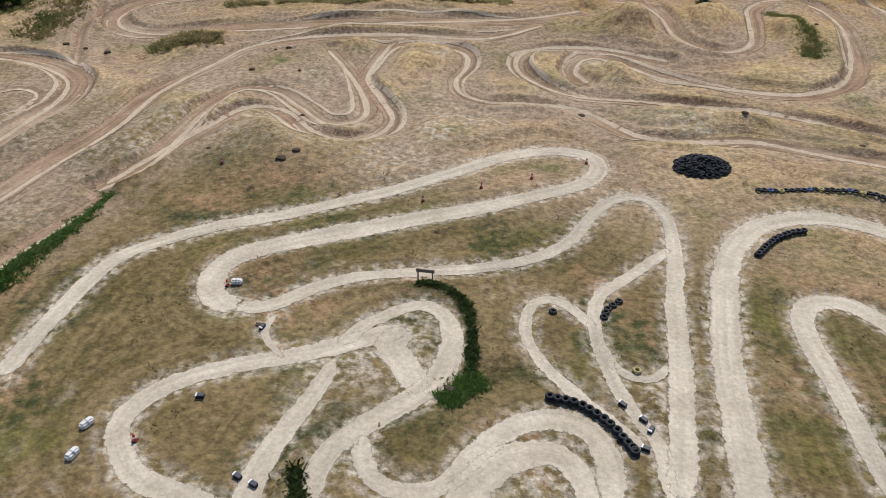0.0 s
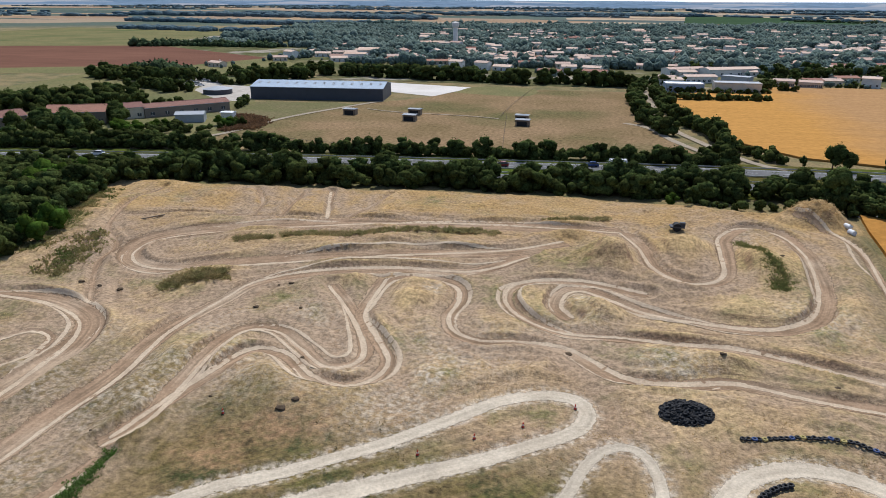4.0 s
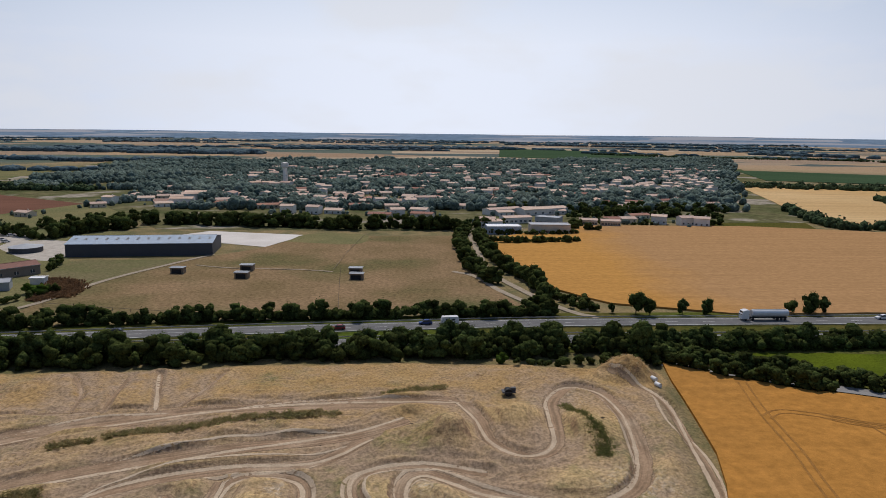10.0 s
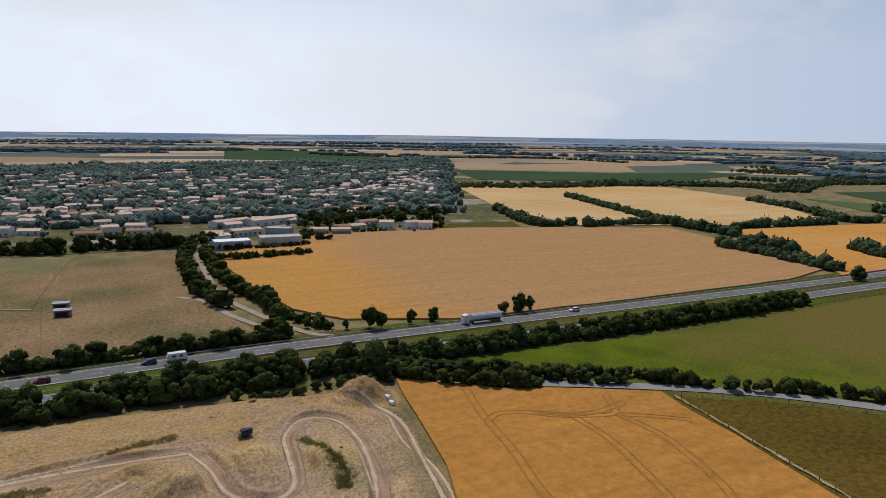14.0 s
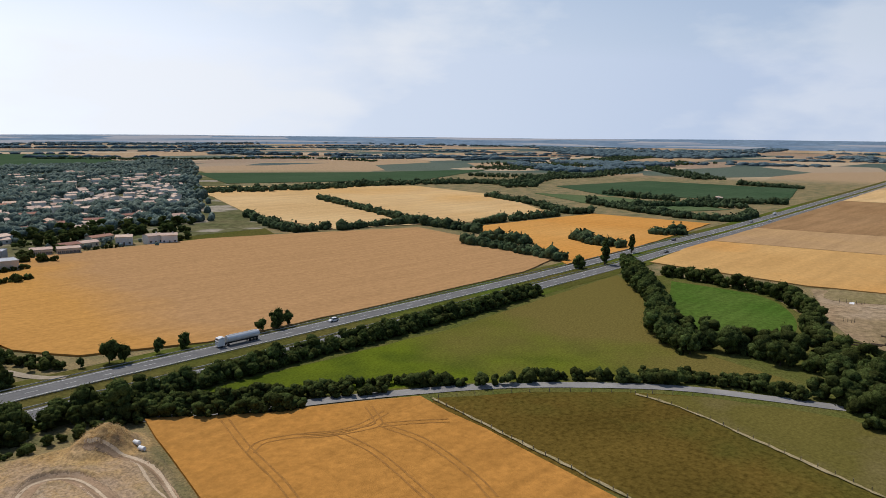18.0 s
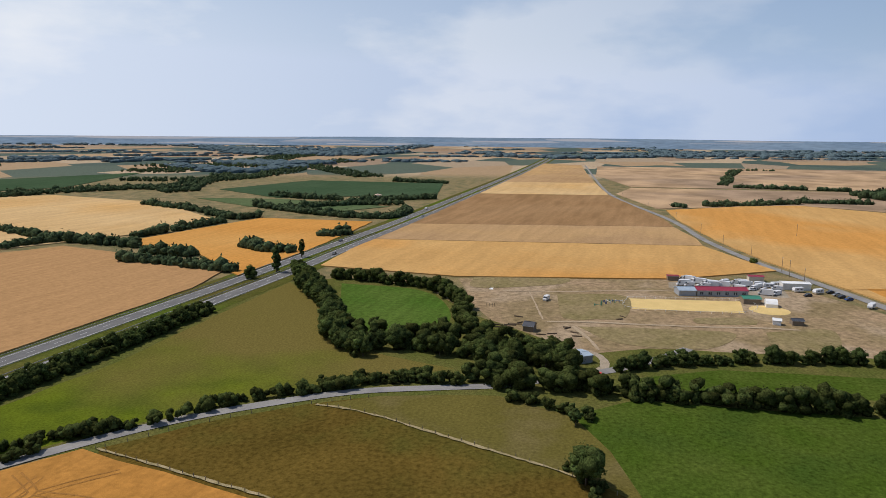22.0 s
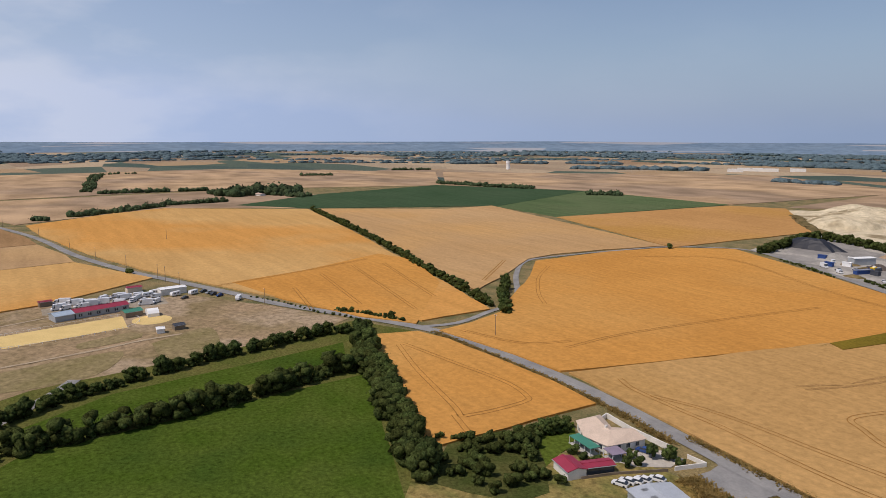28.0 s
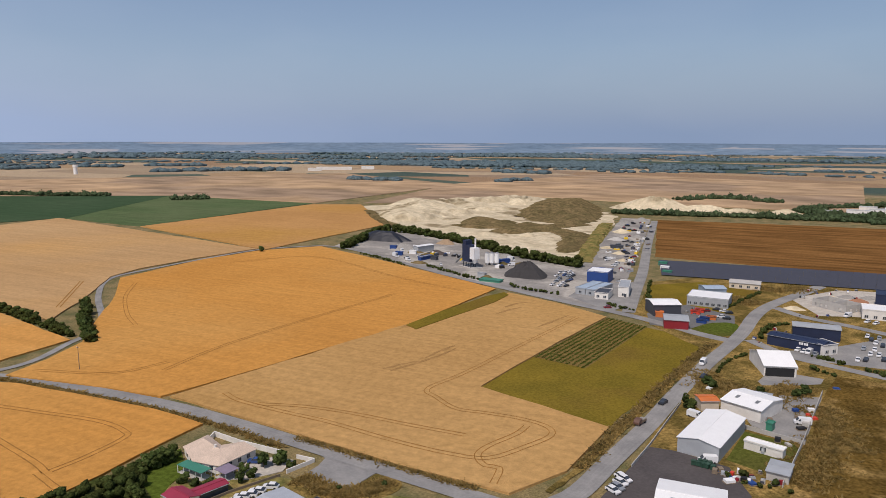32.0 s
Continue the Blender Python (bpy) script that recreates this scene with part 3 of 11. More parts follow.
# tracks of the pale kart circuit and of the motocross hill above it: points and width
KART_LINES = [
    ([(-41.2, 34.2), (-41.6, 42), (-41.2, 50.5), (-37.7, 55.1), (-33.1, 58.9), (-27.8, 61.8), (-22.6, 65.4), (-17, 69.3), (-11.2, 74.4), (-4.9, 80), (0.7, 82.4), (4.9, 81.8), (6.3, 78.7), (4.7, 75), (-0.7, 71.1), (-6.8, 67.1), (-12.6, 64.1), (-18.1, 61), (-22.9, 58.3), (-27.8, 55.1), (-30.2, 52.2), (-30.2, 48.9), (-28.7, 46.7), (-26.3, 45.9)], [2.2, 2.2, 2.4, 2.6, 2.6, 3.4, 3.0]),
    ([(-26.3, 45.9), (-23.4, 46.7), (-20.1, 50.2), (-16.4, 52.6), (-11.2, 54.3), (-5.3, 56.1), (-0.5, 58.6), (3.3, 62.6), (6, 69), (9.1, 72.4), (12, 72.2), (13.6, 68.4), (13.8, 62), (13.1, 53.6), (12.7, 45.3), (12, 36.3), (11.4, 32.2)], [2.2, 1.7, 1.7, 1.7, 2.2, 2.4]),
    ([(16.1, 28.6), (16.3, 33.1), (16.4, 39.3), (16.7, 46.7), (17.6, 54.5), (19.1, 62.1), (22.3, 68), (27, 71.2), (31.8, 71.8), (36.5, 70.3), (40.4, 67)], [3.0, 3.0, 3.0]),
    ([(35.4, 48.9), (31.5, 54.3), (28.9, 56.6), (26.1, 56.4), (24.4, 54.5), (24.1, 51.3), (24.6, 47.2), (25.1, 43), (25.4, 38.8), (25.7, 34.9)], [2.6, 2.4, 2.0]),
    ([(-17.1, 24.9), (-21.3, 26.3), (-25.1, 27.1), (-27.7, 29), (-29.2, 31.6), (-28.6, 34.2), (-26.2, 36.9), (-22.8, 39), (-19.8, 40.4), (-17.3, 41.6), (-14, 43.8), (-10.5, 45.9)], [2.2, 2.0, 2.2, 2.6]),
    ([(-15.7, 42.7), (-14.2, 45.6), (-12, 48), (-9.7, 49.3), (-7.5, 48.1), (-6.4, 45.2), (-6.4, 41.4), (-7.8, 38.6), (-10.1, 35.9), (-11.7, 33.9), (-12.9, 32.1), (-13.4, 29.9), (-13.1, 27.4)], [1.6, 1.6, 2.6, 2.4, 1.8]),
    ([(-11.2, 33.7), (-10.6, 31.5), (-9.3, 29.9), (-7.3, 29.3), (-4.7, 30.2), (-3.1, 32.8), (-1.4, 35.3), (0.9, 37.2), (3.5, 37.7), (5.6, 36.7), (6.7, 34.3), (6.8, 31)], [1.6, 1.8, 2.4, 2.4]),
    ([(-3.7, 28.7), (-1.5, 32.3), (1, 34.1), (3.2, 34.3), (4.8, 32.5), (5.2, 30.3)], [3.4, 3.0, 1.8]),
    ([(13.4, 62.9), (8.9, 57.2), (6.4, 54.1), (5.7, 50.6), (6.2, 46.1), (7.4, 42.3), (8.9, 39), (10.4, 36.3), (10.8, 31.8)], [1.5, 1.4, 1.4]),
    ([(5.6, 49), (3.6, 51.4), (1.5, 52.3), (-0.1, 50.7), (-0.2, 47.1), (1.4, 43.8), (3.8, 41), (6.4, 38.5), (9.2, 36.3)], [1.3, 1.3, 1.5]),
    ([(6.2, 47.2), (7.2, 44.6), (8.8, 43.4), (10.5, 43.6), (11.8, 45.5)], [1.0, 1.0]),
    ([(-22.5, 45.6), (-22.5, 43.3), (-21.4, 41.7), (-19.8, 40.4)], [0.8, 0.8]),
    ([(-15.5, 40.7), (-16.1, 36.7), (-17, 32.8), (-17.5, 28.9), (-17.1, 24.9)], [1.6, 2.0, 2.6]),
    ([(-10.5, 45.9), (-11.4, 43.5), (-9.5, 41.1), (-7.8, 38.6)], [3.2, 3.0, 2.8]),
]
MX_LINES = [
    ([(16.1, 148.9), (3, 149), (-21.7, 147.8), (-46.5, 144.1), (-69.7, 136.8), (-81.6, 129.8), (-83.4, 122.5), (-79.5, 117.3), (-72.5, 115.7), (-61.5, 119.3), (-51.5, 123), (-30.2, 128.8), (-13.5, 131.6), (-3.7, 134.8), (4.2, 139.7)], [4.5, 5.0, 5.5, 4.0, 3.5, 3.0]),
    ([(16.1, 148.9), (18.8, 139.2), (20.1, 129.1), (24.3, 123.3), (29.3, 123), (33.1, 127.4), (34.7, 137.7), (36.3, 147), (41.8, 154.4), (47.7, 151.5), (49.9, 142.6), (49.7, 132.1), (47.6, 120), (44.2, 111.9), (39.1, 107.3), (33.7, 105.8), (25.6, 107.3), (17.1, 110.6), (11, 115.5), (6.7, 118.4), (3.2, 116.8), (1.9, 111), (4.2, 106.4)], [2.6, 2.4, 3.4, 3.0, 2.4, 2.0]),
    ([(-30, 103.1), (-28.4, 116.2), (-21.5, 119), (-15.9, 116.7), (-14.4, 111.3), (-15.5, 104.6), (-14, 99.1), (-9.4, 96.1), (-3.4, 96.6), (3.4, 95.4), (11.1, 88), (18.5, 87.1), (26, 88.4), (32.8, 86.9), (37.9, 85.7), (45.6, 84.6)], [2.0, 2.0, 2.2, 2.4, 2.4]),
    ([(17.8, 117.3), (7.3, 121), (-0.8, 120.5), (-5.6, 117.8), (-6.3, 112), (-3.1, 105.8), (3.4, 101.3), (11.9, 100.5), (20.1, 99), (28.1, 98.6), (35.2, 96.1), (40.5, 93.6), (49.5, 90.8)], [1.6, 1.6, 2.2, 2.6]),
    ([(-72, 66.5), (-70.2, 70.2), (-69.4, 78.1), (-69.3, 85.4), (-72.4, 92.9), (-79.8, 97.7), (-87.9, 99.7), (-99.2, 100.2)], [5.0, 4.0, 2.6]),
    ([(-50.8, 62.9), (-48.3, 68.6), (-48.3, 78.6), (-48.2, 88.9), (-46.2, 94.6), (-40.6, 94.7), (-35, 89.5), (-30.5, 85.1), (-26.8, 85.9), (-25.6, 89.8), (-28.2, 97.2), (-32.7, 105.7), (-38.3, 113.8)], [2.4, 2.2, 2.0, 1.8]),
    ([(-50.1, 64.3), (-47.6, 72.7), (-45, 80.5), (-42.2, 87.5), (-37.2, 87.1), (-31.5, 81.9), (-26, 80.1), (-22.3, 83.2), (-22, 88.6), (-25.8, 95.5), (-30, 103.7), (-29.8, 117.7)], [2.0, 2.0, 1.8, 1.8]),
    ([(-62.4, 55.6), (-61.1, 59.1), (-60.1, 67.6), (-58.2, 76.9), (-58, 91.6), (-54.7, 104.5), (-51.8, 112.4), (-42.9, 117.8), (-28.5, 121.6), (-13.7, 123.2), (-3.5, 132.4)], [3.6, 3.0, 2.6, 2.6]),
    ([(-77.1, 99.8), (-86.2, 115.1), (-87.6, 124), (-96.1, 134.4), (-101.6, 152.1), (-100.6, 166)], [0.9, 1.1]),
    ([(-52.1, 42.5), (-51.3, 47.1), (-50.9, 51.5), (-50, 56.5), (-49.3, 61.2)], [2.2, 2.2, 1.6]),
    ([(-82.6, 82), (-79.5, 87.6), (-74.6, 86.5), (-73.3, 80.9), (-76.9, 75.1)], [1.2, 1.2]),
    ([(53.6, 161.2), (58.9, 155.7), (62.2, 145.9), (60.6, 131.3), (57.8, 112.1), (54.4, 96.5)], [1.8, 1.8]),
    ([(-98.1, 142.2), (-74.2, 146.5), (-45.3, 148.9), (-22.1, 150.3), (-2.1, 153.4)], [0.5, 0.5]),
    ([(-76.5, 169.7), (-70.2, 158.4), (-67.5, 146.8)], [0.8, 0.8]), ([(-63, 170.6), (-62.3, 158.4), (-61.1, 146.3)], [0.8, 0.8]),
    ([(-56.2, 170.7), (-53.1, 158.7), (-50.2, 147.5)], [1.0, 1.0]), ([(-40.5, 171), (-42.8, 159.7), (-45.4, 149.3)], [0.8, 0.8]),
]
MX_MOUNDS = [  # centre, radius, height
((-25.4, 117.2), 5, 1.6), ((-15.3, 84.6), 6, 1), ((12.2, 131.4), 7, 2.2), ((38.9, 132.9), 8, 1.8), ((-35.3, 87.9), 4, 1), ((-37.5, 80.5), 5, 1.3), ((9, 110.8), 8, 1.6), ((-3, 104.6), 5, 0.8), ((-35.6, 115.5), 6, 1.4), ((-63.2, 110.9), 7, 1.2), ((25, 137.1), 6, 1.6), ((26.9, 93.1), 6, 0.8), ((49.5, 116.2), 7, 1.4), ((-6.6, 115.4), 4, 0.9), ((-28.7, 76), 8, 0.8), ((-60.1, 87.1), 8, 1), ((-99.9, 115.5), 8, 1.2), ((12, 131.7), 8, 2), ((27.4, 140.7), 7, 1.8), ((-22.7, 109.4), 5, 1.6), ((24.3, 91.5), 7, 1.1), ((-0.6, 88), 6, 0.9), ((-34.9, 76.6), 8, 1.3), ((-31.8, 85.5), 4, 1), ((-5.8, 99.1), 5, 0.9), ((32.7, 110.7), 9, 1.3), ((8.7, 107.7), 5, 1.2), ((-51.1, 83.6), 7, 1.4), ((-54.1, 75), 7, 1.2), ((41.5, 106.5), 5, 1), ((-32.6, 132.4), 7, 1), ((-8, 85.1), 5, 0.8), ((-58.6, 119.6), 8, 0.9), ((16.6, 95.6), 6, 0.9), ((4.7, 144.4), 7, 0.9),
]
# bare white marl: centre, radius
MARL = [((-57, 58), 6), ((-57, 65), 6), ((-58, 72), 6), ((-57, 79), 6), ((-66, 73), 6), ((-71, 80), 6), ((-70, 86), 6), ((-50, 74), 6), ((-49, 81), 6), ((-51, 95), 6), ((44, 110), 6), ((18, 91), 6), ((38.5, 147), 6), ((-31, 85), 9), ((-12, 93), 9), ((-44, 82), 8), ((-19, 77), 7), ((4, 100), 7), ((-36, 100), 7), ((-14.8, 83.9), 3), ((7.1, 112.8), 2.5), ((-10.2, 44.5), 4), ((-13.2, 41.1), 4), ((1.7, 32.4), 4), ((-19.4, 113.4), 2), ((10.7, 40.5), 4)]
ALL_LINES = [(smooth_line(p, 1.5), float(np.mean(w)), 0.30) for p, w in KART_LINES] + [(smooth_line(p, 1.5), float(np.mean(w)), 1.0) for p, w in MX_LINES]
MOUND = (58.5, 162.5)      # the tall heap of earth at the corner of the hill


def east_edge(ys):
    return 57.7 + np.maximum(ys - 107, 0) * 0.24


def back_edge(xs):
    """How far back the plateau of the hill reaches before it drops to the trees."""
    return np.interp(xs, [-110, -80, -56, -25, 5, 28, 47, 60], [168.5, 169.5, 171.0, 173.5, 173.5, 172, 167.5, 165])


WAVES = [(random.Random(91 + k).uniform(0, math.tau), random.Random(191 + k).uniform(1.3, 5.2), random.Random(291 + k).uniform(0, 6)) for k in range(22)]


def broken(x, y):
    """Clods and runnels, from one to five metres apart."""
    out = np.zeros_like(x)
    for a, l, p in WAVES:
        u = (x * math.cos(a) + y * math.sin(a)) * math.tau / l
        out += (0.25 + 0.09 * l) * np.sin(u + p + 1.6 * np.sin(u * 0.31 + 2 * p))
    return out / 6.0


def lie(xs, ys):
    """Height of the ground, with how much gravel dust and how much hill soil lies there. Arrays in, arrays out."""
    xs, ys = np.asarray(xs, float), np.asarray(ys, float)
    back = back_edge(xs)
    zone = sm(-135, -112, xs) * sm(east_edge(ys) + 1, east_edge(ys) - 9, xs) * sm(0, 15, ys) * sm(back + 7, back - 0.5, ys)
    h = (-1.5 + 0.55 * sm(55, 85, ys) + 1.75 * sm(106, 140, ys) + 0.8 * sm(-5, 40, xs) * sm(68, 90, ys)) * zone
    hill = zone * sm(72, 92, ys + 0.25 * xs)
    kart, dirt, straw, side = (np.zeros_like(xs) for _ in range(4))
    sel = np.nonzero(zone > 0)[0]
    if len(sel):
        x, y = xs[sel], ys[sel]
        rough = np.zeros(len(sel))
        for k, (f, a) in enumerate(((0.045, 0.42), (0.11, 0.40), (0.26, 0.26), (0.6, 0.13))):
            rough += a * np.sin(f * (x * 1.1 + 0.6 * y) + 1.7 * k + 1.3 * np.sin(f * 0.7 * y + k)) * np.cos(f * (y * 0.9 - 0.5 * x) + k * 2.1)
        bump = np.zeros(len(sel))
        for (cx, cy), r, hh in MX_MOUNDS:
            bump += hh * np.exp(-((x - cx) ** 2 + (y - cy) ** 2) / (0.42 * r * r))
        near, amp = np.full(len(sel), 99.0), np.zeros(len(sel))
        nk, nd = np.full(len(sel), 99.0), np.full(len(sel), 99.0)
        for line, w, berm in ALL_LINES:
            lo, hi = line.min(0) - 12, line.max(0) + 12
            box_sel = np.nonzero((x > lo[0]) & (x < hi[0]) & (y > lo[1]) & (y < hi[1]))[0]
            if not len(box_sel):
                continue
            d = np.full(len(box_sel), 99.0)
            for q in line:
                d = np.minimum(d, np.hypot(x[box_sel] - q[0], y[box_sel] - q[1]))
            e = d - w / 2
            better = e < near[box_sel]
            near[box_sel] = np.where(better, e, near[box_sel])
            amp[box_sel] = np.where(better, berm, amp[box_sel])
            if berm < 0.5:
                nk[box_sel] = np.minimum(nk[box_sel], e)
            else:
                nd[box_sel] = np.minimum(nd[box_sel], e)
        flat = sm(0.3, 4.0, near)
        swell = np.clip(0.50 + 0.9 * np.sin(0.21 * x + 0.13 * y) * np.cos(0.17 * y - 0.09 * x), 0.05, 1.2)
        lip = amp * sm(0.2, 1.3, near) * np.exp(-np.maximum(near - 1.3, 0) / 2.0) * swell
        clods = broken(x, y)
        patch = sm(-0.15, 0.75, np.sin(0.083 * x + 1.4 * np.sin(0.05 * y)) * np.cos(0.097 * y - 0.03 * x + 1))
        z = h[sel] + (0.12 + 0.88 * flat) * (rough * (0.3 + 0.5 * hill[sel]) + bump)
        z += 0.9 * lip + 0.35 * hill[sel] * sm(0.2, 5.0, near) - 0.25 * amp * (1 - sm(-0.6, 0.8, near))
        z += hill[sel] * 0.17 * np.sin(near * 2.5 + 1.8 * np.sin(0.23 * x) + 1.4 * np.sin(0.19 * y)) * np.exp(-near / 7) * sm(0.4, 1.6, near)
        z += clods * flat * (0.05 + hill[sel] * (0.07 + 0.26 * patch))
        z += np.random.default_rng(4).normal(0, 0.03, len(sel)) * (0.3 + 0.7 * flat)
        h[sel] = z * sm(0, 0.25, zone[sel])
        kart[sel], dirt[sel] = 1 - sm(-0.2, 1.3, nk), 1 - sm(0.6, 8.0, nd)
        straw[sel] = np.clip(0.9 * lip + 0.75 * bump + 0.45 * rough + 0.3 * sm(2.5, 7, near) - 0.6 * patch * hill[sel] + 0.5 * clods * flat, 0, 1)
        side[sel] = np.minimum(near, 30.0)
        for (cx, cy), r in MARL:
            kart[sel] = np.maximum(kart[sel], (0.75 if r > 5 else 1.0) * np.exp(-((x - cx) ** 2 + (y - cy) ** 2) / (r * r)))
    heap = np.hypot((xs - MOUND[0]) * 0.8, ys - MOUND[1])
    h = h + 4.9 * sm(8.0, 0.5, heap) * (1 + 0.12 * np.sin(xs * 1.7) * np.cos(ys * 1.3))
    tip = sm(10.5, 7.5, heap)
    return h, kart, dirt, np.maximum(zone * sm(58, 80, ys + 0.25 * xs), tip), np.maximum(zone, tip), np.maximum(straw, 0.8 * tip), side


def span(lo, hi, fine, reach):
    """Lines that lie close over the fine stretch and grow apart towards the horizon."""
    mid = list(np.arange(lo, hi + 1e-6, fine))
    step, out = fine, mid[-1]
    while out < reach:
        step = min(step * 1.45, 400)
        out += step
        mid.append(min(out, reach))
    step, out, back = fine, mid[0], []
    while out > -reach:
        step = min(step * 1.45, 400)
        out -= step
        back.append(max(out, -reach))
    return np.array(back[::-1] + mid)


GX, GY = span(-138, 90, 0.42, 4700), span(-4, 187, 0.42, 4700)
gx, gy = np.meshgrid(GX, GY)
hz, hk, hd, hh_, zn, hs_, hn_ = lie(gx.ravel(), gy.ravel())
nx, ny = len(GX), len(GY)
idx = np.arange(nx * ny).reshape(ny, nx)
quads = np.stack([idx[:-1, :-1], idx[:-1, 1:], idx[1:, 1:], idx[1:, :-1]], -1).reshape(-1, 4)
me = bpy.data.meshes.new("ground")
me.vertices.add(nx * ny)
me.vertices.foreach_set("co", np.stack([gx.ravel(), gy.ravel(), hz], 1).ravel())
me.loops.add(len(quads) * 4)
me.loops.foreach_set("vertex_index", quads.ravel())
me.polygons.add(len(quads))
me.polygons.foreach_set("loop_start", np.arange(0, len(quads) * 4, 4))
me.update(calc_edges=True)
me.polygons.foreach_set("use_smooth", [True] * len(quads))
for nm, arr in (("gravel", hk), ("earth", hd), ("hill", hh_), ("site", zn), ("straw", hs_), ("beside", hn_)):
    me.attributes.new(nm, "FLOAT", "POINT").data.foreach_set("value", arr.astype(np.float32))
HEIGHT = hz.reshape(ny, nx)


def height(x, y):
    """Ground height by the sheet itself."""
    i = int(np.clip(np.searchsorted(GX, x) - 1, 0, nx - 2))
    j = int(np.clip(np.searchsorted(GY, y) - 1, 0, ny - 2))
    s = (x - GX[i]) / (GX[i + 1] - GX[i])
    t = (y - GY[j]) / (GY[j + 1] - GY[j])
    return float((HEIGHT[j, i] * (1 - s) + HEIGHT[j, i + 1] * s) * (1 - t) + (HEIGHT[j + 1, i] * (1 - s) + HEIGHT[j + 1, i + 1] * s) * t)


def ground_material():
    m = bpy.data.materials.new("open_land")
    m.use_nodes = True
    N, L = m.node_tree.nodes, m.node_tree.links
    b = N["Principled BSDF"]
    b.inputs["Roughness"].default_value, b.inputs["Specular IOR Level"].default_value = 0.95, 0.2
    geo = N.new("ShaderNodeNewGeometry")

    def noise_range(scale, lo, hi, detail=5, to=(0, 1)):
        n, r = N.new("ShaderNodeTexNoise"), N.new("ShaderNodeMapRange")
        n.inputs["Scale"].default_value, n.inputs["Detail"].default_value = scale, detail
        n.inputs["Roughness"].default_value = 0.62
        r.inputs["From Min"].default_value, r.inputs["From Max"].default_value = lo, hi
        r.inputs["To Min"].default_value, r.inputs["To Max"].default_value = to
        L.new(geo.outputs["Position"], n.inputs["Vector"])
        L.new(n.outputs["Fac"], r.inputs["Value"])
        return r.outputs["Result"]

    def blend(fac, a, c):
        x = N.new("ShaderNodeMixRGB")
        for s, v in (("Fac", fac), ("Color1", a), ("Color2", c)):
            if isinstance(v, tuple):
                x.inputs[s].default_value = (*v, 1)
            elif isinstance(v, float):
                x.inputs[s].default_value = v
            else:
                L.new(v, x.inputs[s])
        return x.outputs["Color"]

    def math2(op, a, c):
        x = N.new("ShaderNodeMath")
        x.operation, x.use_clamp = op, True
        for k, v in enumerate((a, c)):
            if isinstance(v, float):
                x.inputs[k].default_value = v
            else:
                L.new(v, x.inputs[k])
        return x.outputs["Value"]

    def attr(nm):
        a = N.new("ShaderNodeAttribute")
        a.attribute_name = nm
        return a.outputs["Fac"]

    # near verges: dry and green grass
    verge = blend(noise_range(0.07, 0.42, 0.62), (0.235, 0.175, 0.078), (0.115, 0.11, 0.042))
    # far country: a patchwork of fields of the season, haze blued into its greens
    vor = N.new("ShaderNodeTexVoronoi")
    vor.inputs["Scale"].default_value = 0.0046
    vor.inputs["Randomness"].default_value = 0.85
    wob = N.new("ShaderNodeTexNoise")
    wob.inputs["Scale"].default_value = 0.004
    vm = N.new("ShaderNodeMapping")
    vm.inputs["Scale"].default_value = (0.6, 1.3, 1)
    vm.inputs["Rotation"].default_value = (0, 0, 0.35)
    L.new(geo.outputs["Position"], vm.inputs["Vector"])
    L.new(vm.outputs["Vector"], vor.inputs["Vector"])
    sep = N.new("ShaderNodeSeparateColor")
    L.new(vor.outputs["Color"], sep.inputs["Color"])
    ramp = N.new("ShaderNodeValToRGB")
    ramp.color_ramp.interpolation = "CONSTANT"
    els = ramp.color_ramp.elements
    els[0].position, els[0].color = 0.0, (0.34, 0.23, 0.125, 1)
    els[1].position, els[1].color = 0.16, (0.28, 0.18, 0.10, 1)
    for p, c in ((0.27, (0.40, 0.30, 0.19)), (0.40, (0.055, 0.082, 0.062)), (0.54, (0.27, 0.19, 0.12)), (0.67, (0.075, 0.10, 0.07)), (0.78, (0.30, 0.22, 0.14)), (0.88, (0.052, 0.076, 0.068)), (0.95, (0.33, 0.25, 0.16))):
        e = els.new(p)
        e.color = (*c, 1)
    L.new(sep.outputs["Red"], ramp.inputs["Fac"])
    far = ramp.outputs["Color"]
    ln = N.new("ShaderNodeVectorMath")
    ln.operation = "LENGTH"
    L.new(geo.outputs["Position"], ln.inputs[0])
    fr = N.new("ShaderNodeMapRange")
    fr.inputs["From Min"].default_value, fr.inputs["From Max"].default_value = 1250, 1400
    L.new(ln.outputs["Value"], fr.inputs["Value"])
    land = blend(fr.outputs["Result"], verge, far)
    # the kart field: worn turf, olive and straw
    turf = blend(noise_range(0.09, 0.38, 0.62), (0.112, 0.084, 0.027), (0.215, 0.150, 0.068))
    turf = blend(noise_range(0.03, 0.5, 0.66), turf, (0.185, 0.118, 0.054))
    turf = blend(noise_range(0.06, 0.50, 0.64), turf, (0.118, 0.108, 0.026))
    turf = blend(math2("MULTIPLY", noise_range(0.07, 0.55, 0.66), noise_range(0.7, 0.46, 0.60, 8)), turf, (0.40, 0.325, 0.225))
    # the motocross hill: straw, beaten soil and bare marl
    cx = N.new("ShaderNodeCombineXYZ")
    far_on = N.new("ShaderNodeVectorMath")
    far_on.operation = "SCALE"
    far_on.inputs["Scale"].default_value = 0.05
    L.new(geo.outputs["Position"], far_on.inputs[0])
    sx = N.new("ShaderNodeSeparateXYZ")
    L.new(far_on.outputs["Vector"], sx.inputs["Vector"])
    L.new(attr("beside"), cx.inputs["X"])
    L.new(sx.outputs["X"], cx.inputs["Y"])
    L.new(sx.outputs["Y"], cx.inputs["Z"])
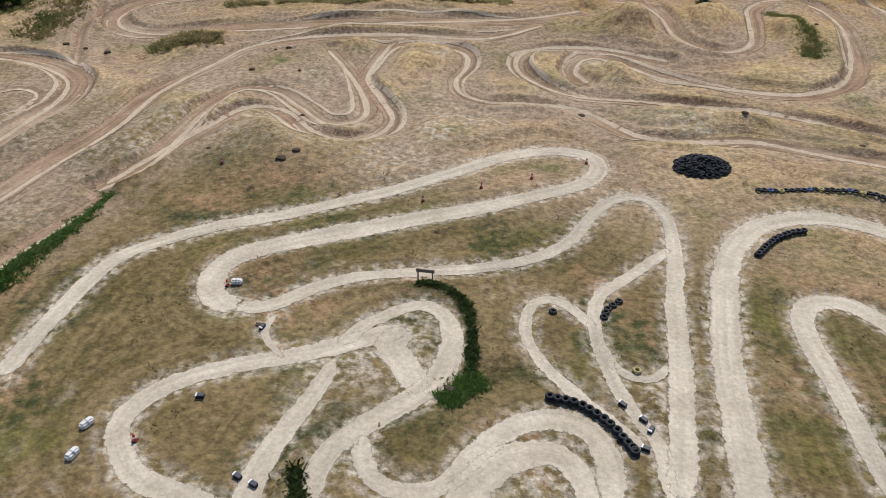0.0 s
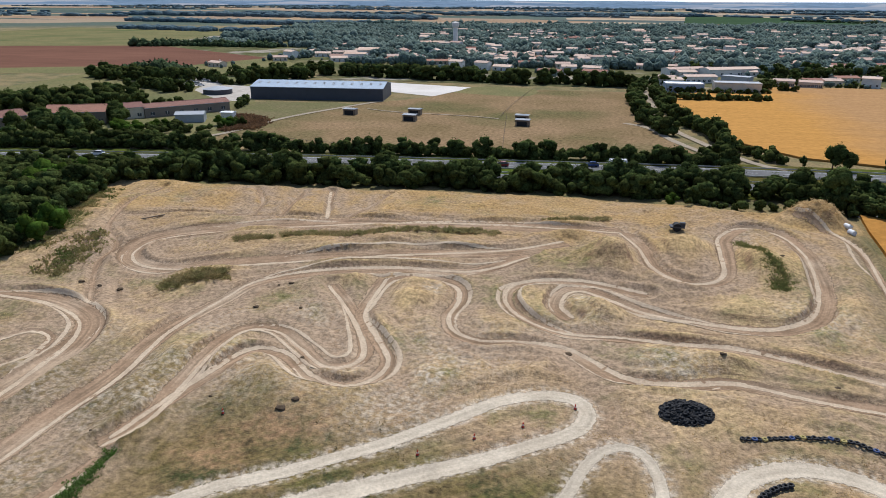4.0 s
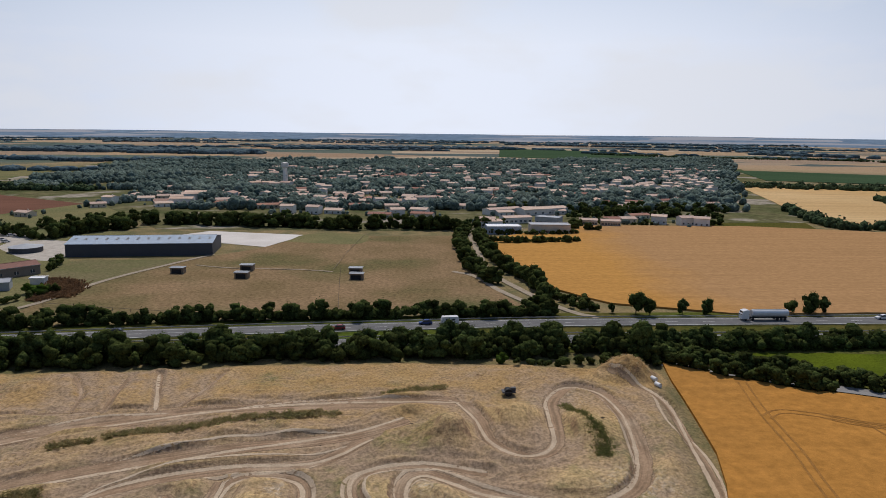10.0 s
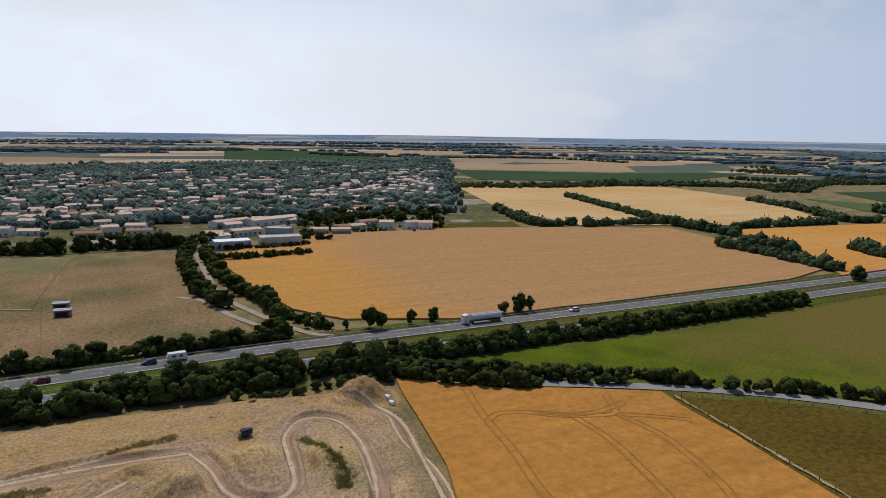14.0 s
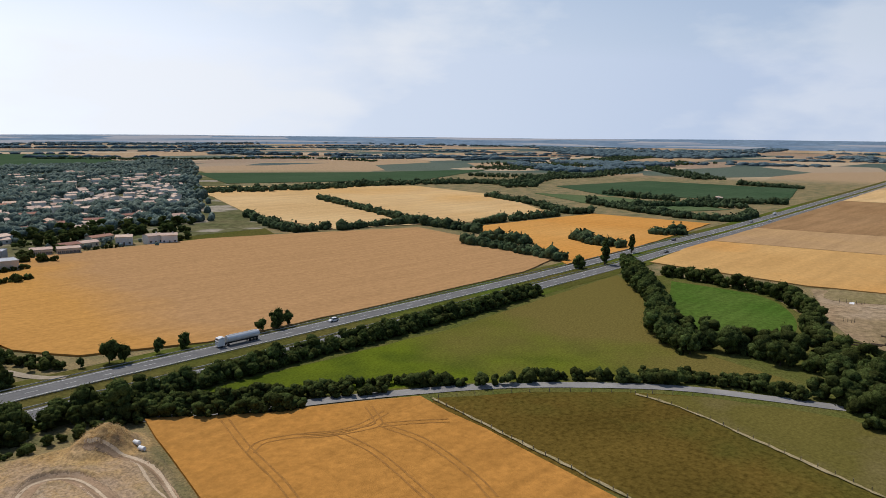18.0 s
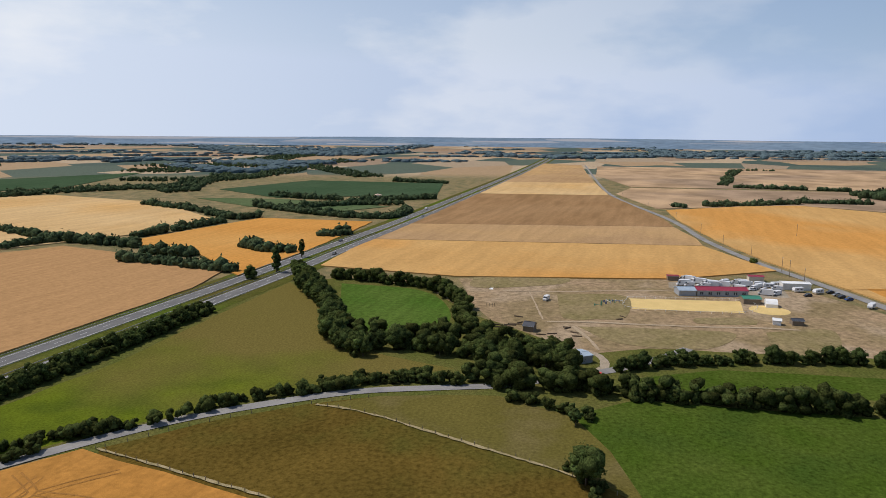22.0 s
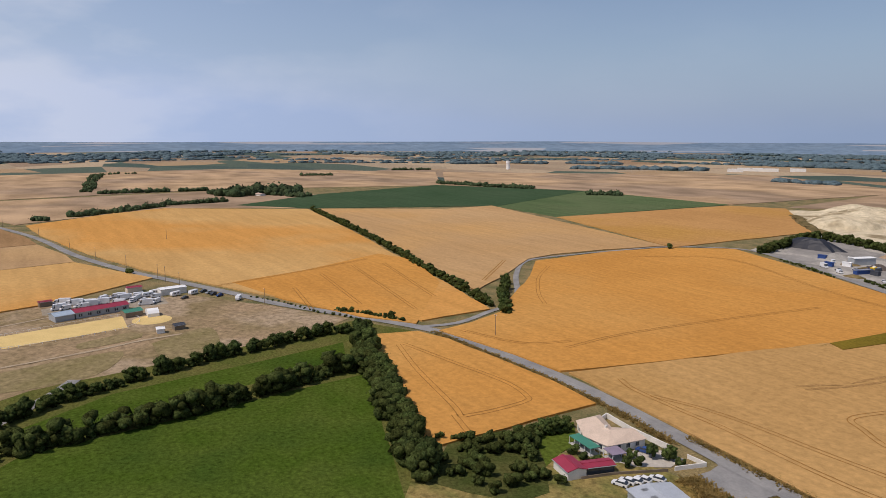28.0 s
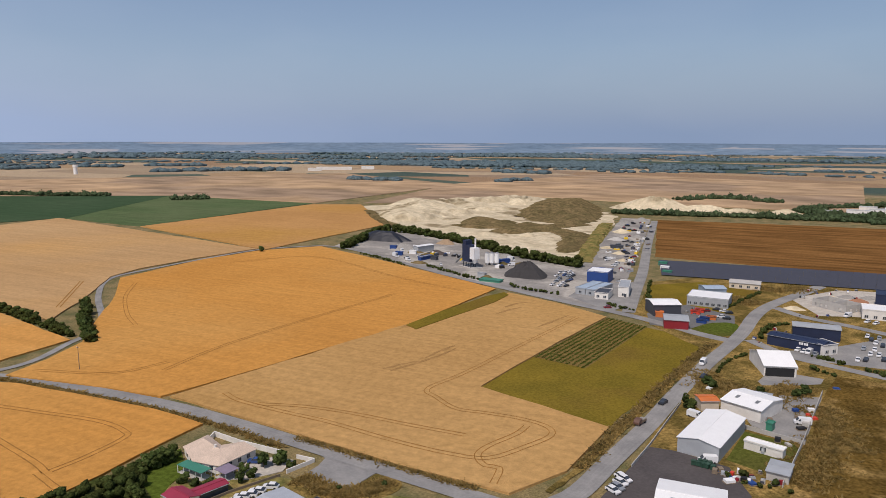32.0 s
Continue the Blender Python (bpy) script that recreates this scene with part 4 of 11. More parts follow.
    # wheel marks that run beside the tracks
    wheel, wr_ = N.new("ShaderNodeTexNoise"), N.new("ShaderNodeMapRange")
    wheel.inputs["Scale"].default_value, wheel.inputs["Detail"].default_value = 1.5, 4
    wr_.inputs["From Min"].default_value, wr_.inputs["From Max"].default_value = 0.38, 0.62
    L.new(cx.outputs["Vector"], wheel.inputs["Vector"])
    L.new(wheel.outputs["Fac"], wr_.inputs["Value"])
    rut, rut_r = N.new("ShaderNodeTexNoise"), N.new("ShaderNodeMapRange")
    rut.inputs["Scale"].default_value, rut.inputs["Detail"].default_value = 2.7, 5
    rut_r.inputs["From Min"].default_value, rut_r.inputs["From Max"].default_value = 0.52, 0.66
    shifted = N.new("ShaderNodeVectorMath")
    shifted.inputs[1].default_value = (17.3, 4.1, 9.7)
    L.new(cx.outputs["Vector"], shifted.inputs[0])
    L.new(shifted.outputs["Vector"], rut.inputs["Vector"])
    L.new(rut.outputs["Fac"], rut_r.inputs["Value"])
    soil = blend(noise_range(0.10, 0.36, 0.64), (0.328, 0.228, 0.140), (0.258, 0.178, 0.109))
    soil = blend(math2("MULTIPLY", wr_.outputs["Result"], 0.8), soil, (0.412, 0.296, 0.186))
    strawy = math2("MULTIPLY", attr("straw"), noise_range(0.14, 0.28, 0.50, 7))
    soil = blend(strawy, soil, (0.49, 0.348, 0.170))
    soil = blend(noise_range(0.045, 0.48, 0.68), soil, (0.378, 0.257, 0.128))
    soil = blend(math2("MULTIPLY", math2("MULTIPLY", rut_r.outputs["Result"], 0.75), attr("earth")), soil, (0.241, 0.146, 0.078))
    soil = blend(math2("MULTIPLY", noise_range(0.06, 0.50, 0.62), noise_range(0.5, 0.32, 0.58)), soil, (0.178, 0.158, 0.062))
    soil = blend(noise_range(0.35, 0.62, 0.70, 8), soil, (0.214, 0.139, 0.075))
    # brown earth on steep banks, its darkness standing in for shadowed cut faces
    nz, steep = N.new("ShaderNodeSeparateXYZ"), N.new("ShaderNodeMapRange")
    L.new(geo.outputs["Normal"], nz.inputs["Vector"])
    L.new(nz.outputs["Z"], steep.inputs["Value"])
    steep.inputs["From Min"].default_value, steep.inputs["From Max"].default_value = 0.87, 0.70
    soil = blend(math2("MULTIPLY", steep.outputs["Result"], noise_range(0.4, 0.34, 0.54)), soil, (0.257, 0.160, 0.093))
    # matted straw on the far shoulder of the hill
    at, sh = N.new("ShaderNodeSeparateXYZ"), N.new("ShaderNodeMapRange")
    L.new(geo.outputs["Position"], at.inputs["Vector"])
    L.new(at.outputs["Y"], sh.inputs["Value"])
    sh.inputs["From Min"].default_value, sh.inputs["From Max"].default_value, sh.inputs["To Max"].default_value = 122, 152, 0.8
    soil = blend(math2("MULTIPLY", sh.outputs["Result"], noise_range(0.13, 0.32, 0.56)), soil, (0.385, 0.243, 0.093))
    turf = blend(noise_range(0.045, 0.52, 0.62, 7), turf, (0.088, 0.074, 0.022))
    turf = blend(math2("MULTIPLY", noise_range(0.052, 0.52, 0.62, 6), noise_range(0.9, 0.34, 0.56, 8)), turf, (0.30, 0.178, 0.092))
    turf = blend(math2("MULTIPLY", wr_.outputs["Result"], 0.42), turf, (0.285, 0.20, 0.10))
    turf = blend(math2("MULTIPLY", noise_range(0.16, 0.55, 0.66), noise_range(1.2, 0.4, 0.6)), turf, (0.066, 0.046, 0.018))
    turf = blend(math2("MULTIPLY", noise_range(0.11, 0.50, 0.60), noise_range(0.8, 0.38, 0.58)), turf, (0.058, 0.060, 0.018))
    site = blend(attr("hill"), turf, soil)
    dusty = math2("MULTIPLY", attr("gravel"), noise_range(1.2, 0.42, 0.62, 8))
    site = blend(dusty, site, (0.52, 0.44, 0.335))
    worn = math2("MULTIPLY", math2("SUBTRACT", attr("earth"), attr("straw")), noise_range(0.3, 0.26, 0.56))
    site = blend(worn, site, (0.335, 0.240, 0.155))
    col = blend(attr("site"), land, site)
    grain = noise_range(1.5, 0.35, 0.65, 12, (0.62, 1.36))
    mul = N.new("ShaderNodeVectorMath")
    mul.operation = "SCALE"
    L.new(col, mul.inputs[0])
    L.new(grain, mul.inputs["Scale"])
    L.new(mul.outputs["Vector"], b.inputs["Base Color"])
    bn, bp = N.new("ShaderNodeTexNoise"), N.new("ShaderNodeBump")
    bn.inputs["Scale"].default_value, bn.inputs["Detail"].default_value = 3.2, 8
    bp.inputs["Strength"].default_value, bp.inputs["Distance"].default_value = 0.7, 0.28
    L.new(geo.outputs["Position"], bn.inputs["Vector"])
    L.new(bn.outputs["Fac"], bp.inputs["Height"])
    L.new(bp.outputs["Normal"], b.inputs["Normal"])
    return m


me.materials.append(ground_material())
ground = tagged(new("ground", me), "open plain of dry verges and far harvest fields, with a rough motocross hill", "ground", kind="structure")

def hazed_backdrop():
    """The last of the plain: strips of harvest and wood, one behind another, with haze painted into both colours."""
    m = mat("hazed_backdrop", (0.135, 0.195, 0.265), (0.170, 0.232, 0.300), scale=0.004, detail_scale=0.02, detail=0.2, bump=0.0)
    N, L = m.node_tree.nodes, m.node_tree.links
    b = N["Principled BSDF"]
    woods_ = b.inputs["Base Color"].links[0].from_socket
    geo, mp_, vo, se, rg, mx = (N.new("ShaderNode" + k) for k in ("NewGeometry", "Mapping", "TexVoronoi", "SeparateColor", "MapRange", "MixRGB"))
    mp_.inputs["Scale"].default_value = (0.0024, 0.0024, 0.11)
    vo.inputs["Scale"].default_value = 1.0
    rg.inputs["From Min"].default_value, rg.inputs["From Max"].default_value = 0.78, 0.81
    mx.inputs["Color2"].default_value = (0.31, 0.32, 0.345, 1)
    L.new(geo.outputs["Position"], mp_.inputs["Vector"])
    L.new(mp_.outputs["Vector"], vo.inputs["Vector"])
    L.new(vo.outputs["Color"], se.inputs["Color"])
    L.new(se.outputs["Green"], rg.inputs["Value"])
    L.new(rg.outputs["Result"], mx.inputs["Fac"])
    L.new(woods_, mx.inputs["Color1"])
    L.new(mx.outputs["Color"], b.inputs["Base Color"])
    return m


# ring closing the plain all round, its height fitted to the camera's horizon
verts, faces, NR = [], [], 180
for k in range(NR):
    a = k * math.tau / NR
    lift = 47 + 9 * math.cos(a + 1.2) + 2.0 * math.sin(7 * a) + 1.2 * math.sin(17 * a + 1)
    for r, z in ((4150, -2), (4400, lift * 0.45), (4640, lift), (4690, lift - 12)):
        verts.append((r * math.cos(a), r * math.sin(a), z))
for k in range(NR):
    j = (k + 1) % NR
    for i in range(3):
        faces.append((k * 4 + i, k * 4 + i + 1, j * 4 + i + 1, j * 4 + i))
RISE = hazed_backdrop()
tagged(from_arrays("backdrop", verts, faces, RISE, smooth=True), "low ring of haze-coloured woods and fields along the horizon", "backdrop", kind="structure")

# ---------------------------------------------------------------- tracks
MXLINE = mat("polished_pale_earth", (0.54, 0.43, 0.305), (0.45, 0.35, 0.245), scale=0.3, detail_scale=2.5, detail=0.2, bump=0.2, frayed=1.5)
for pts, w in KART_LINES:
    w = [v * 1.12 for v in w]
    ribbon("dirt_track", pts, w, 0.035, KART, 0.6, "pale crushed-limestone circuit track with ragged edges", "track", rag=0.10, across=8, ground=height)
for pts, w in MX_LINES:
    w = [v * 1.48 for v in w]
    ribbon("dirt_track", pts, w, 0.05, MXDIRT, 0.6, "beaten earth motocross track between low banks", "track", rag=0.12, across=8, ground=height)
    if min(w) > 1.4:
        line = smooth_line(pts, 0.8)
        side_ = normals(line) * (np.mean(w) * 0.27 * np.sin(np.arange(len(line)) * 0.045 + len(line)))[:, None]
        ribbon("wheel_line", line + side_, [0.9, 1.2, 0.7, 1.3, 0.9], 0.075, MXLINE, label="pale polished riding line worn into the earth track", category="track", rag=0.13, across=6, ground=height, raw=True)

# riding lines that leave the tracks and join them again
lane_rng = random.Random(44)
for pts, w in MX_LINES:
    if max(w) < 1.5:
        continue
    line = smooth_line(pts, 0.8)
    nn_ = normals(line)
    for k in range(max(2, len(line) // 60)):
        n = lane_rng.randint(26, 62)
        if len(line) < n + 4:
            continue
        i = lane_rng.randrange(0, len(line) - n)
        out = lane_rng.choice((-1, 1)) * (np.mean(w) * 0.62 + lane_rng.uniform(0.2, 1.7))
        bow = np.sin(np.linspace(0.12, math.pi - 0.12, n)) ** 0.6
        ribbon("wheel_line", line[i:i + n] + nn_[i:i + n] * (out * bow)[:, None], [0.4, 0.8, 1.0, 0.7, 0.4], 0.06, MXLINE, label="narrow riding line worn into the bank beside the track", category="track", rag=0.10, across=6, ground=height, raw=True)

# ---------------------------------------------------------------- roads
HWY_S = [(-700, 105), (-420, 160), (-240, 184), (-156, 198), (-66, 208.3), (3, 213.2), (57, 216), (150, 215.5), (247, 215.5), (330, 216.5), (420, 220), (585, 225), (861, 242), (1362, 275), (2012, 327), (2500, 372)]
HWY_N = [(-700, 87), (-420, 142), (-240, 167), (-107, 190), (-20, 195.5), (50, 197.6), (90, 196.5), (180, 197), (277, 199.5), (360, 201), (430, 205), (590, 212), (865, 228), (1366, 261), (2015, 312), (2503, 357)]
MEDIAN = [((a[0] + b[0]) / 2, (a[1] + b[1]) / 2) for a, b in zip(HWY_S, HWY_N)]
ribbon("median", MEDIAN, 9.0, 0.21, GRASS_DRY, 8, "green-brown grass median between the carriageways", "median")
ribbon("verge", [(x, y + 8.5) for x, y in HWY_S], 7.0, 0.2, GRASS_DRY, 8, "mown grass verge of the highway", "verge")
ribbon("verge", [(x, y - 8.5) for x, y in HWY_N], 7.0, 0.2, GRASS_DRY, 8, "mown grass verge of the highway", "verge")
ribbon("road_highway_south", HWY_S, 9.6, 0.270, ASPHALT, 8, "grey asphalt carriageway of a dual highway with worn lane lines")
ribbon("road_highway_north", HWY_N, 9.6, 0.270, ASPHALT, 8, "grey asphalt carriageway of a dual highway with worn lane lines")
LINE = plain("white_road_line", (0.62, 0.62, 0.60), 0.7)


def offset(pts, d, step=6.0):
    line = smooth_line(pts, step)
    return line + normals(line) * d


for nm, pts in (("south", HWY_S), ("north", HWY_N)):
    for d, w in ((-3.6, 0.22), (3.6, 0.22)):
        ribbon("lane_line", offset(pts, d), w, 0.29, LINE, label="white edge line painted on the highway", category="road line", raw=True)
    dash = smooth_line(pts, 4.0)
    vv, ff = [], []
    nn = normals(dash)
    for i in range(0, len(dash) - 1, 3):
        if abs(dash[i][0]) > 900:
            continue
        a, c = dash[i], dash[i + 1]
        for q, s in ((a, -0.09), (a, 0.09), (c, 0.09), (c, -0.09)):
            vv.append((q[0] + nn[i][0] * s, q[1] + nn[i][1] * s, 0.29))
        ff.append(tuple(range(len(vv) - 4, len(vv))))
    tagged(from_arrays("lane_dashes", vv, ff, LINE), "white lane dashes painted on the highway", "road line", kind="stuff")
LANE = [(60, 187), (78, 172), (97, 160.9), (117, 151), (138.7, 138.6), (160.5, 123.5), (181, 103.2), (195.4, 84.8), (207, 60), (214, 45), (230.5, 23.5), (243, 9.5), (262, -6), (275, -14)]
ribbon("road_lane", LANE, 4.6, 0.260, ASPHALT_OLD, 4, "narrow pale asphalt country lane")
MAIN = [(1850, 185), (1400, 125), (972, 62), (704, -11), (575, -36), (490, -60), (440, -80), (388, -101), (350, -115), (310, -137), (275, -154.5), (249, -162.5), (221, -164.3), (184, -166), (150, -164), (119, -160.5), (88, -157), (60, -154), (20, -150), (-60, -142)]
ribbon("road_main", MAIN, [4.0, 4.0, 4.4, 5.6, 6.2, 6.2], 0.280, ASPHALT_OLD, 5, "grey asphalt country road with grassy edges")
BRANCH = [(273, -156), (270, -175), (279, -198), (294, -228), (350, -271), (386, -308), (390, -345), (387, -390), (380, -442), (362, -470), (336, -487), (290, -470), (245, -445), (190, -415), (142, -393.5), (103, -377), (68, -363.5), (41, -349.2), (27.1, -340.5), (14.3, -335.3)]
ribbon("road_branch", BRANCH, [3.6, 3.4, 3.4, 4.2, 5.6, 7.0], 0.270, ASPHALT_OLD, 5, "pale asphalt side road between wheat fields")
ZONE = [(52, -150), (41.3, -165), (36.5, -190), (30.9, -222.5), (27, -252.5), (20.3, -294.6), (13.8, -326.8), (9.2, -353.6), (6.1, -383.4), (1.9, -406.8), (-6.9, -433.3), (-18.3, -460.1), (-29.1, -488.7)]
ribbon("road_zone", ZONE, [6.6, 6.2, 6.4, 7.0, 7.5], 0.290, ASPHALT_OLD, 5, "wide grey asphalt street of a trading estate")
ribbon("road_zone_2", [(6.2, -340.3), (-10, -322.1), (-25.4, -314.7), (-43.8, -307.2), (-62.2, -299.7)], 5.5, 0.285, ASPHALT_OLD, 4, "grey asphalt side street of the trading estate")
ribbon("road_zone_3", [(-4.1, -414), (-18.3, -398), (-35.5, -389.3), (-51.9, -379.4), (-68.3, -369.5)], 6.0, 0.285, ASPHALT_OLD, 4, "grey asphalt side street of the trading estate")
ribbon("road_yard", [(66, -368), (72, -420), (80, -492), (98, -620), (121, -800)], 7.0, 0.260, ASPHALT_OLD, 6, "pale dusty yard road")
ribbon("road_village", [(45, 470), (48, 420), (45, 340), (44, 300), (52, 262), (62, 231), (70, 222)], 3.0, 0.270, FARMTRACK, 4, "narrow pale road from the highway to the village")
ribbon("path", [(28, 300), (36.7, 289.7), (42.9, 263), (52, 238)], 2.8, 0.250, FARMTRACK, 3, "pale dusty farm track", "track")
ribbon("path", [(-85, 343), (-97, 320), (-113, 284), (-123, 243), (-140, 225)], 2.6, 0.290, FARMTRACK, 3, "pale dusty farm track beside the horse field", "track")
ribbon("path", [(-86, 316), (-70, 309), (-40, 305), (-24, 300)], 1.0, 0.310, FARMTRACK, 3, "trodden pale path across the horse field", "track", rag=0.2)

# ---------------------------------------------------------------- fields
def wheat(pts, material=None, label="ripe golden wheat field with drilled rows", h=0.7, **k):
    return field("wheat_field", pts, h, material or WHEAT, label, "wheat field", **k)


wheat([(54, 392), (60, 300), (66, 262), (80, 240), (117, 225), (190, 223.5), (300, 226), (345, 238), (372, 322), (382, 392), (285, 431), (235, 447), (128, 450)], WHEAT_BROAD, "broad tan wheat field beside the highway")
wheat([(73, 174.5), (98, 155), (120, 144.5), (134.5, 135.8), (124, 68), (118, 30), (40, 60), (63, 122)], WHEAT_GOLD, "golden wheat field with dark tractor lines")
wheat([(378, 193), (440, 201), (487, 203), (540, -33), (455, -70), (410, -12), (375, 106)], WHEAT_YELLOW, "ripe golden wheat strip beside the paddock")
wheat([(488.5, 203), (583, 208), (645, -14), (575, -30), (541.5, -33)], STRIP_TAN, "tan wheat strip ripening unevenly")
wheat([(584.5, 208), (860, 226), (909, 229), (951, 62), (704, -6), (647, -14)], STRIP_BROWN, "brown wheat strip", h=0.6)
wheat([(911, 229), (1150, 246), (1180, 100), (953, 63)], WHEAT_STRAW, "pale wheat strip", h=0.62)
wheat([(1152, 246), (1360, 258), (1900, 300), (1850, 195), (1400, 133), (1182, 100)], STRIP_TAN, "tan wheat field running to the far woods", h=0.6)
wheat([(787, -9), (704, -18), (575, -44), (490, -68), (440, -87), (388, -108), (330, -135), (281, -162), (283, -203), (322, -212), (411, -230), (557, -260), (700, -285), (800, -302), (895, -155), (860, -90)], WHEAT_YELLOW, "wide golden wheat field in drilled strips")
wheat([(416, -108), (431, -160), (465, -230), (428, -241), (352, -215), (278, -157), (303, -140), (360, -120)], WHEAT, "deeper golden corner of the wide wheat field")
wheat([(272, -130), (266, -151), (249, -156.5), (222, -158.5), (184, -160.5), (160, -158.5), (159.5, -94)], WHEAT, "triangular golden wheat field with tractor lines")
wheat([(720, -448), (725, -519), (585, -490), (382, -446), (393, -390), (396, -340), (390, -312), (352, -264), (322, -221), (411, -239), (557, -269), (700, -294), (800, -312)], STRIP_PALE, "pale tan wheat field")
wheat([(341, -275), (381, -312), (384, -390), (374, -440), (343, -481), (245, -437), (150, -390), (158, -293), (191, -170), (215, -168), (262, -160), (266, -180), (275, -203)], WHEAT, "large golden wheat field")
wheat([(188, -171.5), (153, -320), (139, -383), (104, -370), (74, -352), (87, -273), (93, -229), (42, -213), (46, -178), (56, -159.5), (90, -161), (150, -168)], WHEAT_PALE, "pale straw-coloured wheat field with looping tractor lines")
wheat([(585, -507), (572, -782), (512, -812), (470, -760), (369, -629), (374, -446)], WHEAT_TAN, "orange-gold wheat field", h=0.6)
wheat([(900, -155), (820, -306), (1000, -395), (1150, -300), (1100, 40), (980, 55), (800, 0)], HARVEST, "pale harvest field", h=0.5)
wheat([(1180, -300), (1080, -660), (1500, -900), (1900, -500), (1800, 150), (1400, 118), (1120, 40)], HARVEST, "wide tan harvest field on the plain", h=0.5)
wheat([(850, -800), (1080, -670), (1480, -910), (1000, -1500), (560, -1250), (580, -800)], HARVEST, "wide beige harvest field on the plain", h=0.5)
wheat([(580, -1260), (520, -830), (440, -880), (340, -1040), (100, -1000), (-100, -1000), (-150, -1600), (400, -1800)], HARVEST, "wide tan harvest field beyond the quarry", h=0.5)
wheat([(439.3, 881.1), (681, 708.4), (656.1, 532.6), (539.9, 375.3), (463.1, 380.7), (326.9, 429.4), (329.8, 551)], WHEAT_STRAW, "pale yellow wheat field behind a hedge", h=0.6)
wheat([(407.8, 368.7), (571.9, 351.8), (583.7, 245.4), (459.3, 229.5), (392.8, 224.4), (335.8, 222.2), (395.3, 294.3)], WHEAT, "golden wheat field beside the highway", h=0.6)
field("crop_field", [(891, -240), (1000, -391), (1090, -656), (850, -796), (715, -519), (725, -512), (812, -306)], 0.5, CROP, "dark green crop field")
field("crop_field", [(715, -520), (850, -796), (581, -796), (586, -508)], 0.4, CROP_PALE, "pale green crop field in strips")
field("crop_field", [(389.9, 2466.9), (715.7, 2212), (655, 1473.7), (261.4, 1660)], 0.5, CROP, "blue-green crop field beyond the village")
field("crop_field", [(587.6, 1156.5), (840.7, 1004), (1112.6, 935.5), (774.8, 787.2), (503.5, 904.1)], 0.5, CROP, "blue-green crop field beyond a wood")
field("crop_field", [(836.8, 579.7), (1047.9, 549.4), (1070.6, 327.9), (845.4, 268.4), (802.1, 377.9), (756.7, 444.6)], 0.5, CROP, "green crop field among hedges")
field("crop_field", [(716.6, 528.7), (743.1, 436.5), (711.2, 278.9), (637.3, 315.2), (656.3, 418)], 0.5, CROP_PALE, "pale green field among hedges")
field("meadow", [(277.3, 594.9), (329.7, 637), (316.8, 538.8), (282.2, 439.4), (209.6, 445.6)], 0.08, GRASS_DRY, "grey-green meadow at the village edge")
field("rough_grass", [(88, 184), (331, 190), (352, 165), (345, 115), (300, 80), (262, 25), (272, 0), (290, -110), (300, -134), (270, -150), (160, -90), (100, -64), (118, 30), (135, 135)], 0.03, mat("rough_hedge_grass", (0.088, 0.100, 0.024), (0.120, 0.112, 0.034), scale=0.08, detail_scale=1.0, detail=0.45, bump=0.5), "rough green-brown grass under hedges and banks")
field("meadow", [(88, 184), (196, 178), (300, 186), (331, 187), (292, 148), (244, 122), (231, 92), (225, 64), (214.5, 76), (199, 92), (176, 118), (133, 147), (104, 168)], 0.08, MEADOW_LIME, "lime green meadow turning to straw between highway and lane")
field("pasture", [(124, 122), (137, 133), (160, 117), (180, 97), (193, 79), (201, 58), (205, 44), (196, 20), (176, 8), (150, -2), (118, 10), (126, 65)], 0.08, GRASS_BROWN, "browned pasture beside the lane")
field("pasture", [(180.5, 94), (193, 79), (201, 58), (205, 44), (196, 20), (176, 8), (150.5, -1.6), (157, 8), (162.6, 23.1), (171, 50), (179.5, 78)], 0.08, GRASS_OLIVE, "olive-green strip of pasture between fence and lane", rag=0.2)
field("meadow", [(196, 20), (214, 4), (221, -48), (227, -107), (167, -86), (140, -76), (100, -64), (110, 4), (150, -2), (176, 8)], 0.085, GRASS, "lush green meadow within dark hedges")
field("meadow", [(232, 9), (253, -24), (262, -79), (269, -116), (246, -107.5), (237, -62), (225, -10)], 0.08, GRASS, "strip of green meadow between two hedges")
field("meadow", [(338, 160), (337, 117), (309, 92), (271, 83), (248, 107), (284, 134)], 0.10, GRASS_BRIGHT, "bright green mown meadow ringed by trees", curved=True)
field("paddock", [(372, 104), (408, -7), (395, -80), (350, -110), (304, -134), (290, -110), (271, 0), (256, 22), (292, 67), (310, 78)], 0.09, PADDOCK, "bare trampled horse paddock of dust and dry grass")
field("yard", [(386, -8), (400, -8), (413, -30), (423, -52), (411, -66), (382, -66), (378, -52), (384, -46), (381, -24)], 0.06, mat("pale_stable_yard", (0.33, 0.285, 0.225), (0.27, 0.23, 0.175), scale=0.08, detail_scale=0.8, detail=0.25, bump=0.3), "pale dusty yard behind the stable", rag=0.5)
field("riding_arena", [(353.5, 11.5), (365, -41.3), (341, -40.5), (332, 8.5)], 0.16, SAND, "yellow sand riding arena", curved=False, rag=0.1)
field("riding_arena", [(350.5 + 9 * math.cos(a * math.tau / 20), -52.5 + 9 * math.sin(a * math.tau / 20)) for a in range(20)], 0.18, SAND, "round yellow sand lunging ring", rag=0)
